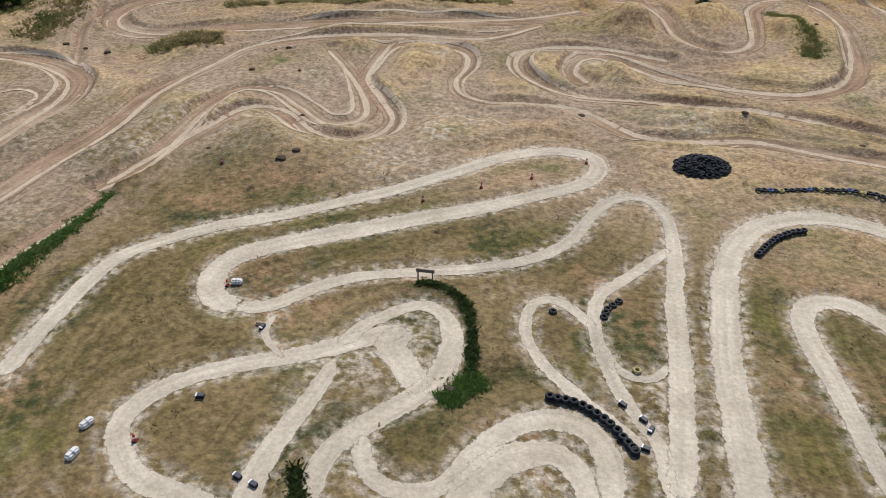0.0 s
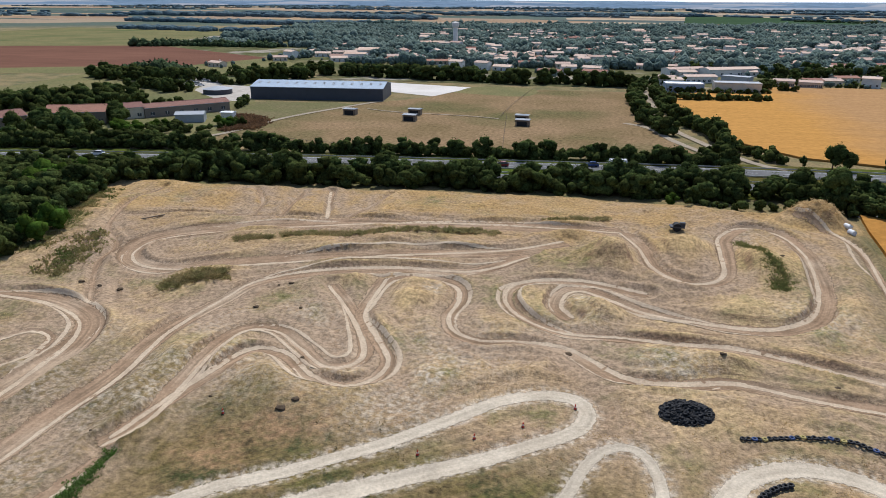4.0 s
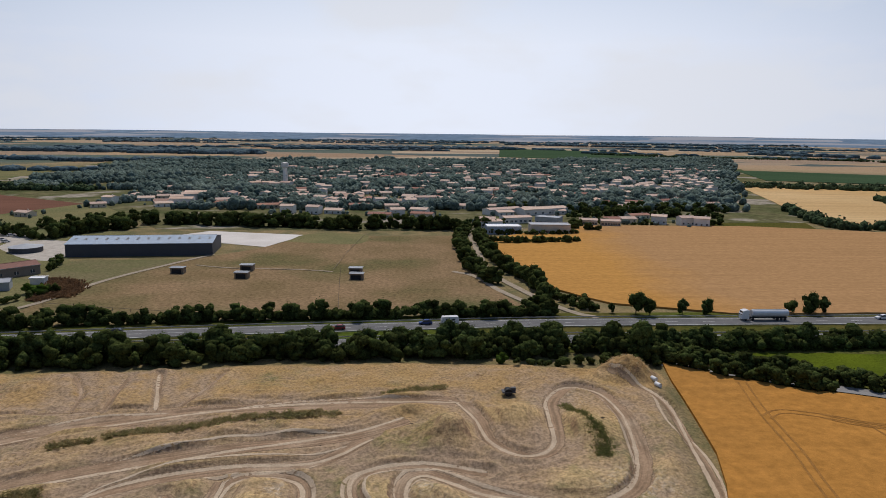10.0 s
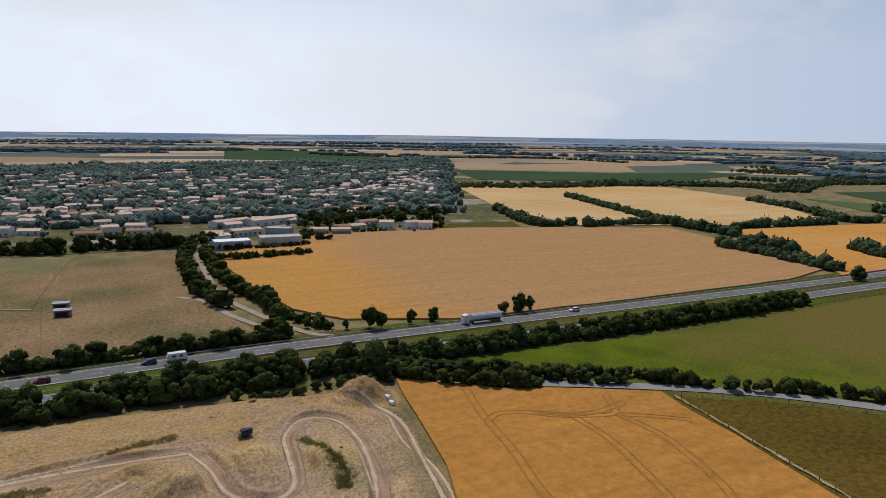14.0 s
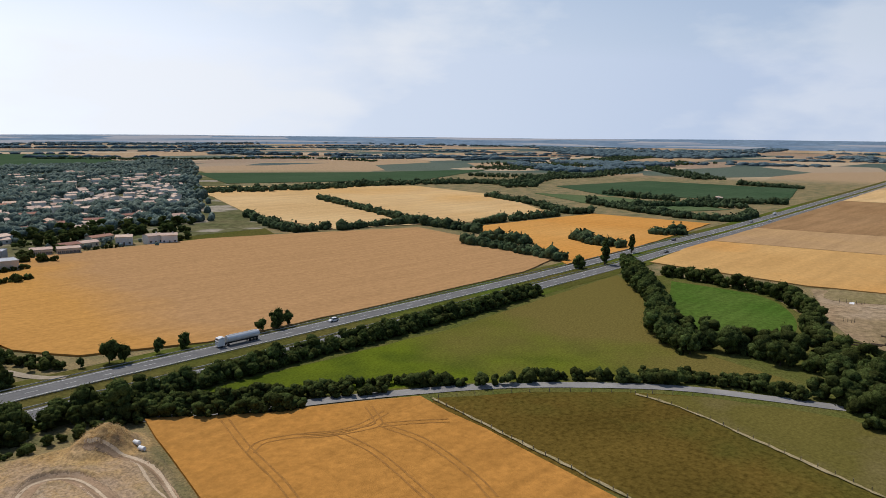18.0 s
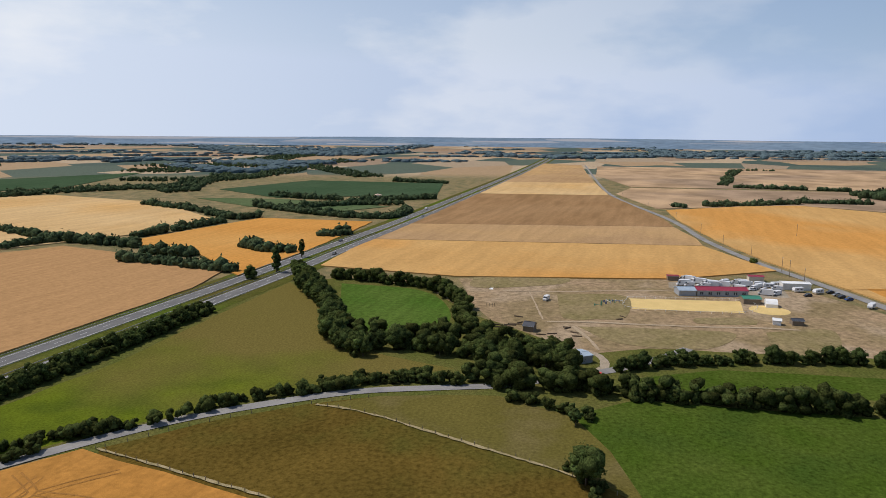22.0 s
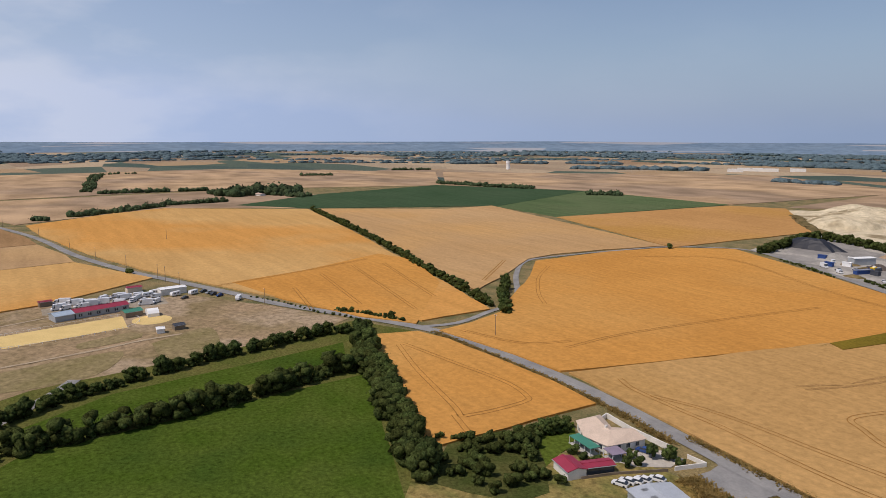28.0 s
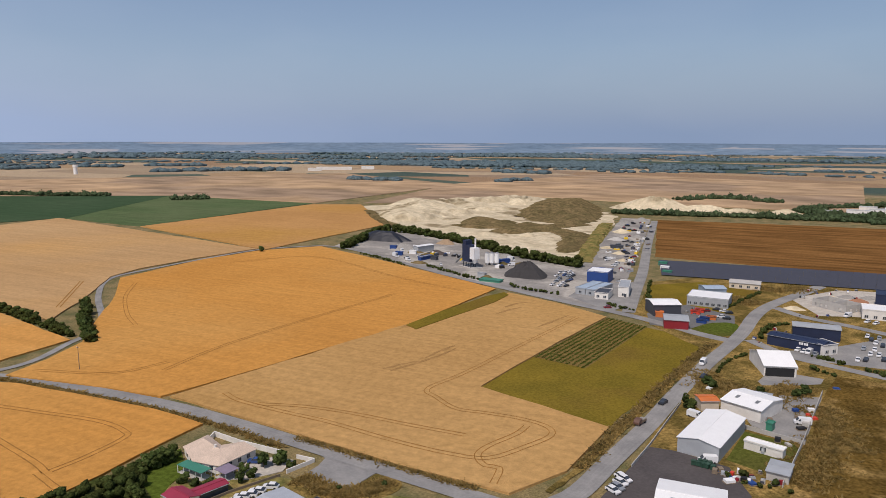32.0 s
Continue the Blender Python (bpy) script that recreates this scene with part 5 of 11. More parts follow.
field("rough_grass", [(-300, 300), (-305, 425), (-190, 440), (-150, 420), (-152, 340), (-118, 270), (-124, 243), (-160, 222), (-230, 212)], 0.05, mat("grey_green_farm_grass", (0.155, 0.152, 0.072), (0.205, 0.178, 0.085), scale=0.04, detail_scale=0.8, detail=0.35, bump=0.5, c3=(0.11, 0.125, 0.055), c3_scale=0.02), "grey-green rough grass round the farm")
field("farm_yard", [(-194.9, 361.8), (-199, 378.4), (-183, 388), (-165, 380), (-152.5, 362), (-152.3, 337), (-156, 327.3), (-170.8, 335.3)], 0.06, GRAVEL, "pale gravel yard round the horse walker", curved=True)
field("farm_yard", [(-228, 392), (-222, 420), (-200, 414), (-192, 380), (-205, 380)], 0.06, GRAVEL, "gravel car park of the riding hall", curved=True)
field("pasture", [(-122, 243), (-112, 284), (-104, 318), (-80, 344), (-66, 362), (-48, 404), (40, 406), (42, 306), (38, 285), (44, 252), (50, 232), (-60, 226), (-122, 226)], 0.10, PASTURE, "dry grazed horse pasture")
field("pasture", [(-140, 330), (-95, 330), (-108, 300), (-118, 270), (-150, 290)], 0.11, mat("grey_green_turf", (0.145, 0.14, 0.065), (0.175, 0.15, 0.08), scale=0.05, detail_scale=0.7, detail=0.3, bump=0.5), "green-brown paddock beside the barn")
field("riding_arena", [(-122, 404), (-106, 424), (-48, 408), (-64, 366), (-88, 378)], 0.14, WHITE_SAND, "white sand riding ground behind the barn", rag=0.3)
field("weed_strip", [(158.4, -291.5), (150.4, -287.1), (144.7, -318.2), (137.1, -356), (136.5, -376.4), (141.2, -381.9), (147.5, -365.3), (154.6, -325.6)], 0.88, OLIVE, "olive strip of tall weeds between two wheat fields", "weeds")
field("fallow", [(-56, 383), (-46, 412), (-14, 410), (-17, 376)], 0.05, bpy.data.materials["grey_green_farm_grass"], "rough green bank of weeds", curved=True)
field("meadow", [(-760, 420), (-760, 1050), (-260, 1000), (-150, 700), (-165, 445), (-310, 428), (-420, 400)], 0.04, bpy.data.materials["grey_green_farm_grass"], "grey-green meadow round the ploughed field")
field("ploughed_field", [(-560, 640), (-410, 690), (-317, 673), (-235, 587), (-268, 500), (-400, 440), (-560, 480)], 0.12, PLOUGHED, "reddish brown ploughed field")
field("fallow", [(93, -229), (87, -273), (64, -268), (52, -342), (22, -330), (34, -262), (42, -214)], 0.25, OLIVE, "olive-yellow fallow field beside the estate street")
field("stubble_field", [(82, -556), (120, -812), (-40, -832), (-180, -840), (-160, -560), (-70, -545)], 0.3, STUBBLE, "brown striped stubble field")
field("yard", [(370, -628), (335, -489), (290, -473), (190, -418), (105, -381), (76, -372), (88, -500), (124, -500), (194, -530)], 0.05, WORKS, "grey dusty yard of an asphalt works")
field("yard", [(90, -500), (124, -498), (160, -815), (128, -815), (105, -640)], 0.06, WORKS, "pale rubble yard of a recycling site")
field("quarry_floor", [(500, -797), (440, -875), (342, -1030), (225, -940), (165, -820), (128, -500), (195, -533), (370, -655)], 0.07, LIMESTONE, "cream limestone quarry floor", rag=4)
field("fallow", [(40, -165), (62, -150), (130, -138), (160, -93), (140, -76), (90, -60), (0, -80), (-40, -130)], 0.06, VERGE, "rough yellow-green grass round the houses")
field("fallow", [(62.4, -361.5), (12.3, -303.3), (25.2, -253.9), (30.6, -192.1), (33.5, -163.3), (-9.6, -160.4), (-36.6, -173.5), (-91.6, -534.4), (-12.6, -495.1), (38.3, -490.4), (69.2, -454.4)], 0.05, YELLOWGRASS, "rough yellow grass of the trading estate")
field("fallow", [(-9.2, -187.1), (-22.9, -283.9), (-27, -301), (-43.1, -300.4), (-65.9, -298.5), (-49, -179.5), (-6.3, -158.8)], 0.07, BROWNGRASS, "brown-yellow rough field behind the workshops")
field("yard", [(35.7, -160.7), (28, -204.9), (20, -205.4), (5.7, -201.1), (-0.7, -186.1), (-2.9, -157.2), (35.2, -138.6)], 0.075, ASPHALT_DARK, "dark asphalt yard between workshops", rag=0.1)
# ---------------------------------------------------------------- trees
def ico():
    bm = bmesh.new()
    bmesh.ops.create_icosphere(bm, subdivisions=1, radius=1.0)
    v = np.array([q.co[:] for q in bm.verts])
    f = [tuple(q.index for q in g.verts) for g in bm.faces]
    bm.free()
    return v, f


ICO_V, ICO_F = ico()


def crown_mesh(seed, h, w, low=0.18, clumps=15, leaves=320, tall=False, fat=1.0, leaf=(0.026, 0.052)):
    """Clumps of foliage set about a crown, with loose sprays of leaves round them: gaps and an uneven outline."""
    rng = np.random.default_rng(seed)
    verts, faces = [], []
    z0, z1 = h * low, h
    zc, hz_ = (z0 + z1) / 2, (z1 - z0) / 2
    centres = []
    for k in range(clumps):
        u = rng.normal(size=3)
        u /= np.linalg.norm(u)
        rad = rng.uniform(0.35, 0.86)
        c = np.array([u[0] * w / 2 * rad, u[1] * w / 2 * rad, zc + u[2] * hz_ * rad])
        s = w * rng.uniform(0.15, 0.265) * (0.8 if tall else 1.0) * fat
        q = ICO_V * (1 + rng.uniform(-0.36, 0.36, (len(ICO_V), 1))) * s * np.array([1, 1, rng.uniform(0.7, 1.0) * (1.6 if tall else 1.0)]) + c
        base = len(verts)
        verts += [tuple(p) for p in q]
        faces += [tuple(base + i for i in f) for f in ICO_F]
        centres.append((c, s))
    for k in range(leaves):
        c, s = centres[rng.integers(len(centres))]
        u = rng.normal(size=3)
        u /= np.linalg.norm(u)
        p = c + u * s * rng.uniform(0.8, 1.3)
        a = rng.normal(size=3)
        a -= u * (a @ u) * 0.6
        a /= np.linalg.norm(a)
        t = np.cross(u, a)
        e = w * rng.uniform(*leaf)
        base = len(verts)
        verts += [tuple(p + a * e), tuple(p + t * e * 0.7), tuple(p - a * e), tuple(p - t * e * 0.7)]
        faces.append((base, base + 1, base + 2, base + 3))
    return verts, faces


def make_tree(name, seed, h, w, material, label, group="", low=0.18, tall=False, clumps=15, leaves=320):
    root = empty(name, 0, 0, -60)
    bm = bmesh.new()
    rng = random.Random(seed)
    r = 0.028 * h
    cyl(bm, r, r * 0.6, -0.4, h * 0.45, 7, cap=False)
    for k in range(4):
        a, up = rng.uniform(0, math.tau), rng.uniform(0.25, 0.42) * h
        end = Vector((math.cos(a) * w * 0.28, math.sin(a) * w * 0.28, up + h * 0.28))
        st = Vector((0, 0, up))
        d = (end - st).normalized()
        sx = d.cross(Vector((0, 0, 1))).normalized()
        sy = d.cross(sx)
        ra = [[bm.verts.new(p + (sx * math.cos(q) + sy * math.sin(q)) * rr) for q in (0, 2.09, 4.19)] for p, rr in ((st, r * 0.45), (end, r * 0.15))]
        for i in range(3):
            bm.faces.new((ra[0][i], ra[0][(i + 1) % 3], ra[1][(i + 1) % 3], ra[1][i]))
    part("trunk", bm, BARK, root)
    v, f = crown_mesh(seed, h, w, low, clumps, leaves, tall)
    from_arrays("crown", v, f, material, root, smooth=True)
    return tagged(root, label, "tree", group)


TREES = {
    "round": [make_tree("tree", 11 + k, 8.0, 7.2, m, "broad dark green deciduous tree", low=0.02, clumps=22, leaves=760) for k, m in enumerate((LEAF, LEAF, LEAF_DARK, LEAF))],
    "bush": [make_tree("bush", 31 + k, 3.2, 3.8, m, "dense dark green hedge bush beside a field", low=0.0, clumps=12, leaves=380) for k, m in enumerate((LEAF, LEAF_DARK, LEAF))],
    "light": [make_tree("bush", 41, 3.4, 4.0, LEAF_LIGHT, "bright yellow-green bush on a bank", low=0.0, clumps=11, leaves=240)],
    "poplar": [make_tree("poplar", 51, 14.0, 4.2, LEAF_DARK, "tall dark green poplar tree", low=0.03, tall=True, clumps=46)],
}
tree_rng = random.Random(5)


def plant(kind, x, y, h, group="", z=None, label="", slim=1.0):
    """One more tree of a kind, h metres tall."""
    src = tree_rng.choice(TREES[kind])
    base_h = {"round": 8.0, "bush": 3.2, "light": 3.4, "poplar": 14.0}[kind]
    s = h / base_h
    zz = height(x, y) if z is None else z
    m = pose(x, y, zz, 0, 0, tree_rng.uniform(0, 360)) @ Matrix.Diagonal((s * slim * tree_rng.uniform(0.9, 1.12), s * slim * tree_rng.uniform(0.9, 1.12), s, 1))
    ob = copy_thing(src, m)
    if group:
        ob["group"] = group
    if label:
        ob["label"] = label
    return ob


# simpler crowns for the dense hedges: fewer clumps, larger sprays
THICK = {
    "round": [crown_mesh(211 + k, 8.0, 7.4, 0.0, 10, 105, fat=1.3, leaf=(0.03, 0.07)) for k in range(5)],
    "bush": [crown_mesh(231 + k, 3.2, 4.0, 0.0, 7, 58, fat=1.35, leaf=(0.035, 0.08)) for k in range(4)],
}
THICK = {k: [(np.array(v), f) for v, f in each] for k, each in THICK.items()}
FAR_V, FAR_F = [], []


def belt(pts, gap, hs, group, kind="round", width=2.0, mixed=0.25, joined=False):
    """Trees along a line: things one by one, or, joined, part of one dense thicket."""
    if kind == "round" and len(pts) > 2:
        belt(pts, 6.8, (2.4, 3.8), "", "bush", width * 0.6, 0.0, True)
    line = smooth_line(pts, gap * 0.72)
    for q in line:
        k = "bush" if tree_rng.random() < mixed else kind
        h = tree_rng.uniform(*hs) * (0.6 if k != kind else 1.0)
        x, y = q[0] + tree_rng.uniform(-width, width), q[1] + tree_rng.uniform(-width, width)
        if joined or tree_rng.random() < 0.55:
            under = not joined
            if under:
                plant(k, x, y, h, group)
                x, y, h, k = x + tree_rng.uniform(-2, 2), y + tree_rng.uniform(-2, 2), min(h * 0.5, 3.0), "bush"
            co, fs = tree_rng.choice(THICK[k])
            s, z, a = h / {"round": 8.0, "bush": 3.2}[k], height(x, y), tree_rng.uniform(0, math.tau)
            co = co * s * np.array([tree_rng.uniform(0.85, 1.15), tree_rng.uniform(0.85, 1.15), 1.0])
            co = np.stack([x + co[:, 0] * math.cos(a) - co[:, 1] * math.sin(a), y + co[:, 0] * math.sin(a) + co[:, 1] * math.cos(a), z + co[:, 2]], 1)
            base = len(FAR_V)
            FAR_V.extend(map(tuple, co))
            FAR_F.extend(tuple(base + i for i in p) for p in fs)
        else:
            plant(k, x, y, h, group)


belt([(-180, 174), (-150, 178), (-112, 181.5)], 4.6, (3.8, 5.6), "trees between the hill and the highway", mixed=0.2)
belt([(-108, 182), (-50, 186), (10, 188), (66, 187.5)], 4.6, (6.3, 8.6), "trees between the hill and the highway", mixed=0.2)
for k in range(95):
    u, v = tree_rng.random(), tree_rng.random()
    x, y = -116 - 75 * u - 6 * math.sin(v * 5), 108 + 78 * v
    belt([(x, y), (x + 0.5, y + 0.5)], 9.0, (6.0 - 1.6 * v, 9.5 - 3.4 * v), "", mixed=0.1, joined=True)
belt([(-107.5, 114.7), (-110.3, 123), (-114.6, 134.6), (-118.2, 145), (-121.8, 155.4)], 3.0, (3.5, 6.5), "", width=3.0, mixed=0.4, joined=True)
belt([(-115, 122.3), (-118, 132.6), (-122.6, 145.8), (-127.4, 159.2)], 3.4, (5, 8), "", width=3.0, mixed=0.1, joined=True)
for px in ((-126.8, 146.7), (-128.8, 153.6), (-119, 134.7), (-105.8, 130.1), (-104.8, 122.6), (-132.2, 162.3)):
    plant("light", *px, tree_rng.uniform(3.5, 6.5), label="bright green young tree at the foot of the hill")
belt([(-113, 118), (-110, 132), (-114, 150), (-116, 168)], 4.0, (3, 5), "bushes at the foot of the hill", kind="bush", width=1.5)
belt([(-112, 176), (-60, 180.5), (0, 183), (45, 182)], 4.6, (5, 7.5), "trees between the hill and the highway", mixed=0.4, joined=True)
belt([(-190, 207), (-140, 214), (-70, 220), (0, 224), (54, 225)], 3.4, (2.6, 3.8), "", kind="bush", width=0.8, joined=True)
belt([(34, 172), (44, 174.5), (54, 176), (63, 176), (70, 173)], 3.0, (1.6, 3.0), "", kind="bush", width=1.4, joined=True)
belt([(60, 184), (66, 180), (71, 176)], 3.0, (5, 7.5), "", width=1.2, mixed=0.1, joined=True)
belt([(72, 183), (82, 176), (92, 168), (104, 162)], 3.2, (4, 6), "", width=1.0, mixed=0.2, joined=True)
plant("round", 69.4, 181, 10.5, label="tall dark tree behind the earth heap", slim=0.8)
belt([(70, 181), (76, 174.5), (86, 164.5), (97, 158), (106, 153.5)], 3.4, (3.5, 6), "", width=0.6, mixed=0.3, joined=True)
belt([(84, 178), (105, 166), (128, 154), (150, 139)], 3.6, (2.2, 3.8), "", kind="bush", width=0.8, joined=True)
belt([(78, 187), (110, 186.5), (180, 186), (262, 189)], 3.2, (2.6, 4.2), "", kind="bush", width=1.0, joined=True)
belt([(70, 190), (90, 190), (120, 190), (180, 190), (262, 193)], 4.6, (4.5, 7), "", width=1.0, mixed=0.3, joined=True)
belt([(-190, 208), (-140, 215), (-70, 221), (0, 225), (54, 226)], 5.0, (4.5, 7), "tree belt beyond the highway", mixed=0.3, joined=True)
belt([(75, 188), (110, 187.5), (180, 187), (262, 190)], 4.6, (4.5, 7), "trees along the highway by the meadow", mixed=0.3, width=1.4)
belt([(81.1, 184), (93.4, 173.9), (105.7, 163.8), (118, 153.6), (130.7, 146.1)], 4.2, (3, 5), "hedge along the lane", mixed=0.5, joined=True)
belt([(140.1, 143.4), (154.7, 129.6), (168.3, 120.7), (176, 115.5), (189.6, 99.3), (199.9, 87), (209.2, 79.9), (211.9, 61.4)], 3.4, (2.2, 4.6), "hedge along the lane", kind="bush", mixed=0.2, width=0.8, joined=True)
belt([(354.6, 196.9), (328.1, 171.1), (289.8, 142.7), (242.5, 116.4), (226.5, 100.6)], 4.5, (6, 8.5), "trees round the small green meadow", mixed=0.15)
belt([(326.5, 179.5), (287.7, 143.8), (245.1, 120.6), (233.8, 106.4), (241, 85.3), (238, 65.1), (238.2, 46.4), (233.3, 23.6)], 4.6, (6.5, 9.5), "trees round the small green meadow", mixed=0.15)
belt([(348.8, 170.4), (347.4, 141), (339.7, 110.6), (313.9, 88.4), (273.6, 72.3), (253.7, 53.8), (250, 35.9), (238.8, 26.2)], 4.6, (6, 9), "trees round the small green meadow", mixed=0.15, joined=True)
belt([(216.3, 55.4), (213.5, 41.6), (216.4, 25.5), (217.1, 7.4), (218.5, -14), (220.7, -40.2), (225.5, -66.6), (235, -106.5)], 4.0, (6, 9), "hedge north of the green meadow", mixed=0.3, width=2.4, joined=True)
belt([(240.5, 9), (254.1, -11.6), (268.4, -46.3), (276.6, -83.7), (282.5, -110.5), (280.4, -132.5)], 4.6, (4.5, 7), "hedge along the paddock", mixed=0.2, width=1.8)
belt([(264.7, -123), (231.3, -112.2), (195.8, -101.2), (169.2, -92.9), (145.8, -86.4)], 4.2, (6.5, 9.5), "hedge between meadow and wheat", mixed=0.2, width=2.4)
belt([(263.4, -120.4), (230.3, -109.6), (195.2, -98.7), (168.8, -90.4), (145.6, -83.8)], 3.2, (5, 8), "", mixed=0.25, width=2.4, joined=True)
belt([(154.5, -112), (152.6, -121), (149.6, -130)], 4.0, (2.4, 4.6), "", width=1.6, mixed=0.25, joined=True)
belt([(153.6, -102.5), (148.8, -109.5), (145.7, -120.3)], 4.2, (3, 6), "", width=2.2, mixed=0.3, joined=True)
belt([(128, -75), (112, -68), (92, -58)], 4.2, (4, 6), "hedge between meadow and wheat", mixed=0.4, joined=True)
belt([(792.8, -304.1), (557, -263.9), (411.3, -233.5), (323.6, -215.1), (289.8, -207.2)], 4.6, (4.2, 6.4), "long hedge between wheat fields", mixed=0.4, width=1.0, joined=True)
belt([(319.2, -135.7), (305.8, -144.9), (285.1, -154.3)], 3.6, (1.8, 3), "low bushes at the road junction", kind="bush", width=0.6)
belt([(273.3, -205.6), (298.9, -222.8), (334.6, -250.4)], 3.6, (4.5, 7), "bushes on the road bend", mixed=0.35)
belt([(319.9, -483.4), (330.4, -524.8), (338, -588.3), (289.5, -577.7), (235.8, -546.6), (187.9, -514.8), (154.4, -497.3), (123.2, -484.7)], 4.0, (6, 8.5), "tree belt between quarry and works", mixed=0.15, joined=True)
belt([(52, 405), (50, 345), (54, 300), (58, 275), (57, 250), (52, 236)], 4.6, (5, 7.5), "trees along the village road", mixed=0.3, joined=True)
belt([(46, 412), (39, 380), (38, 340), (37, 304), (42, 276)], 4.4, (5, 7.5), "", width=2.2, mixed=0.25, joined=True)
belt([(60, 258), (66, 240), (71, 232)], 4.0, (3, 5.5), "", width=1.2, mixed=0.4, joined=True)
belt([(194.6, 98.8), (202.2, 89.9), (205.1, 79.2), (208.3, 69.7), (210.5, 57.8)], 3.6, (2.4, 4.6), "", width=1.0, mixed=0.5, joined=True)
belt([(244.3, 86.4), (259.9, 79.5), (239.7, 58.4), (224.6, 40.6)], 4.2, (6, 9), "", width=5.0, mixed=0.1, joined=True)
belt([(202.9, 38.7), (199.7, 27.5), (194.4, 14.6)], 3.4, (2.4, 4.4), "", width=1.2, mixed=0.5, joined=True)
belt([(258.1, 123.9), (252.1, 106.2), (246.8, 89.2)], 4.2, (6, 8.5), "", width=3.0, mixed=0.15, joined=True)
for x, y, h in ((84, 226, 9.5), (88, 224, 7), (100, 225, 5.5), (108.5, 225, 6), (138, 224.5, 6), (145, 224.5, 8), (150, 224.3, 6), (76, 228, 3.5), (64, 236, 4)):
    plant("round", x, y, h, "trees on the highway verge", label="dark roadside tree standing on the highway verge", slim=0.72)
for px in ((353.5, 208.3), (401.2, 217.9)):
    plant("poplar", *px, 17 if px[0] < 380 else 13, slim=1.15, label="tall dark poplar beside the highway")
plant("round", *(332.6, 212.2), 7.5, label="round tree on the highway median")
belt([(150, 8), (156, 11), (163, 17)], 2.6, (1.4, 3.0), "", kind="bush", width=1.4, joined=True)
plant("round", *(156.4, 12.4), 10, label="dark leafy tree standing alone in the meadow")
plant("round", *(189.8, 18.5), 4.8, label="dark tree at the end of a field hedge")
plant("bush", *(477.9, -60.1), 4.5, label="lone dark bush beside the country road")
plant("round", *(369.4, -436.9), 5, label="lone tree at the edge of a field road")
plant("round", *(292.3, -151.3), 4.5, label="small tree at the road junction")
plant("light", *(30.1, 176.5), 3.0, label="bright yellow-green bush at the foot of the hill")


belt([(-153.9, 457), (-111.9, 452.2), (-73.9, 444.4), (-29.9, 434.9), (5.5, 438.1), (40.5, 430.7)], 3.6, (7, 10.5), "", width=5.0, mixed=0.15, joined=True)
belt([(-206.6, 434.8), (-186, 453.9), (-169.9, 470.8)], 4.8, (5, 8), "", width=4.0, mixed=0.15, joined=True)


def woods(name, areas, label, seed, size=(5, 9), material=WOODS):
    """Far woods in one mesh: crowns of clumps side by side. areas: line, half width, how many."""
    rng = np.random.default_rng(seed)
    verts, faces = [], []
    for pts, half, n in areas:
        line = smooth_line(pts, 5.0)
        nor = normals(line)
        for k in range(3 * n):
            i = rng.integers(len(line))
            c = line[i] + nor[i] * rng.uniform(-half, half) + rng.uniform(-2.5, 2.5, 2)
            r = rng.uniform(*size) / 2 * (1.45 if rng.random() < 0.12 else 1.0)
            o = np.array([c[0], c[1], r * rng.uniform(0.5, 1.0)])
            q = ICO_V * (1 + rng.uniform(-0.2, 0.2, (len(ICO_V), 1))) * np.array([r, r, r * rng.uniform(0.75, 1.1)]) + o
            base = len(verts)
            verts += [tuple(p) for p in q]
            faces += [tuple(base + i for i in f) for f in ICO_F]
            for j in range(4):
                # loose sprays that break the outline
                u = rng.normal(size=3)
                u[2] = abs(u[2])
                u /= np.linalg.norm(u)
                p, e, t_ = o + u * r * rng.uniform(0.95, 1.2), rng.normal(size=3), rng.normal(size=3)
                e, t_ = e / np.linalg.norm(e) * r * 0.3, t_ / np.linalg.norm(t_) * r * 0.24
                base = len(verts)
                verts += [tuple(p + e), tuple(p + t_), tuple(p - e), tuple(p - t_)]
                faces.append((base, base + 1, base + 2, base + 3))
    return tagged(from_arrays(name, verts, faces, material, smooth=True), label, "woods", kind="stuff")


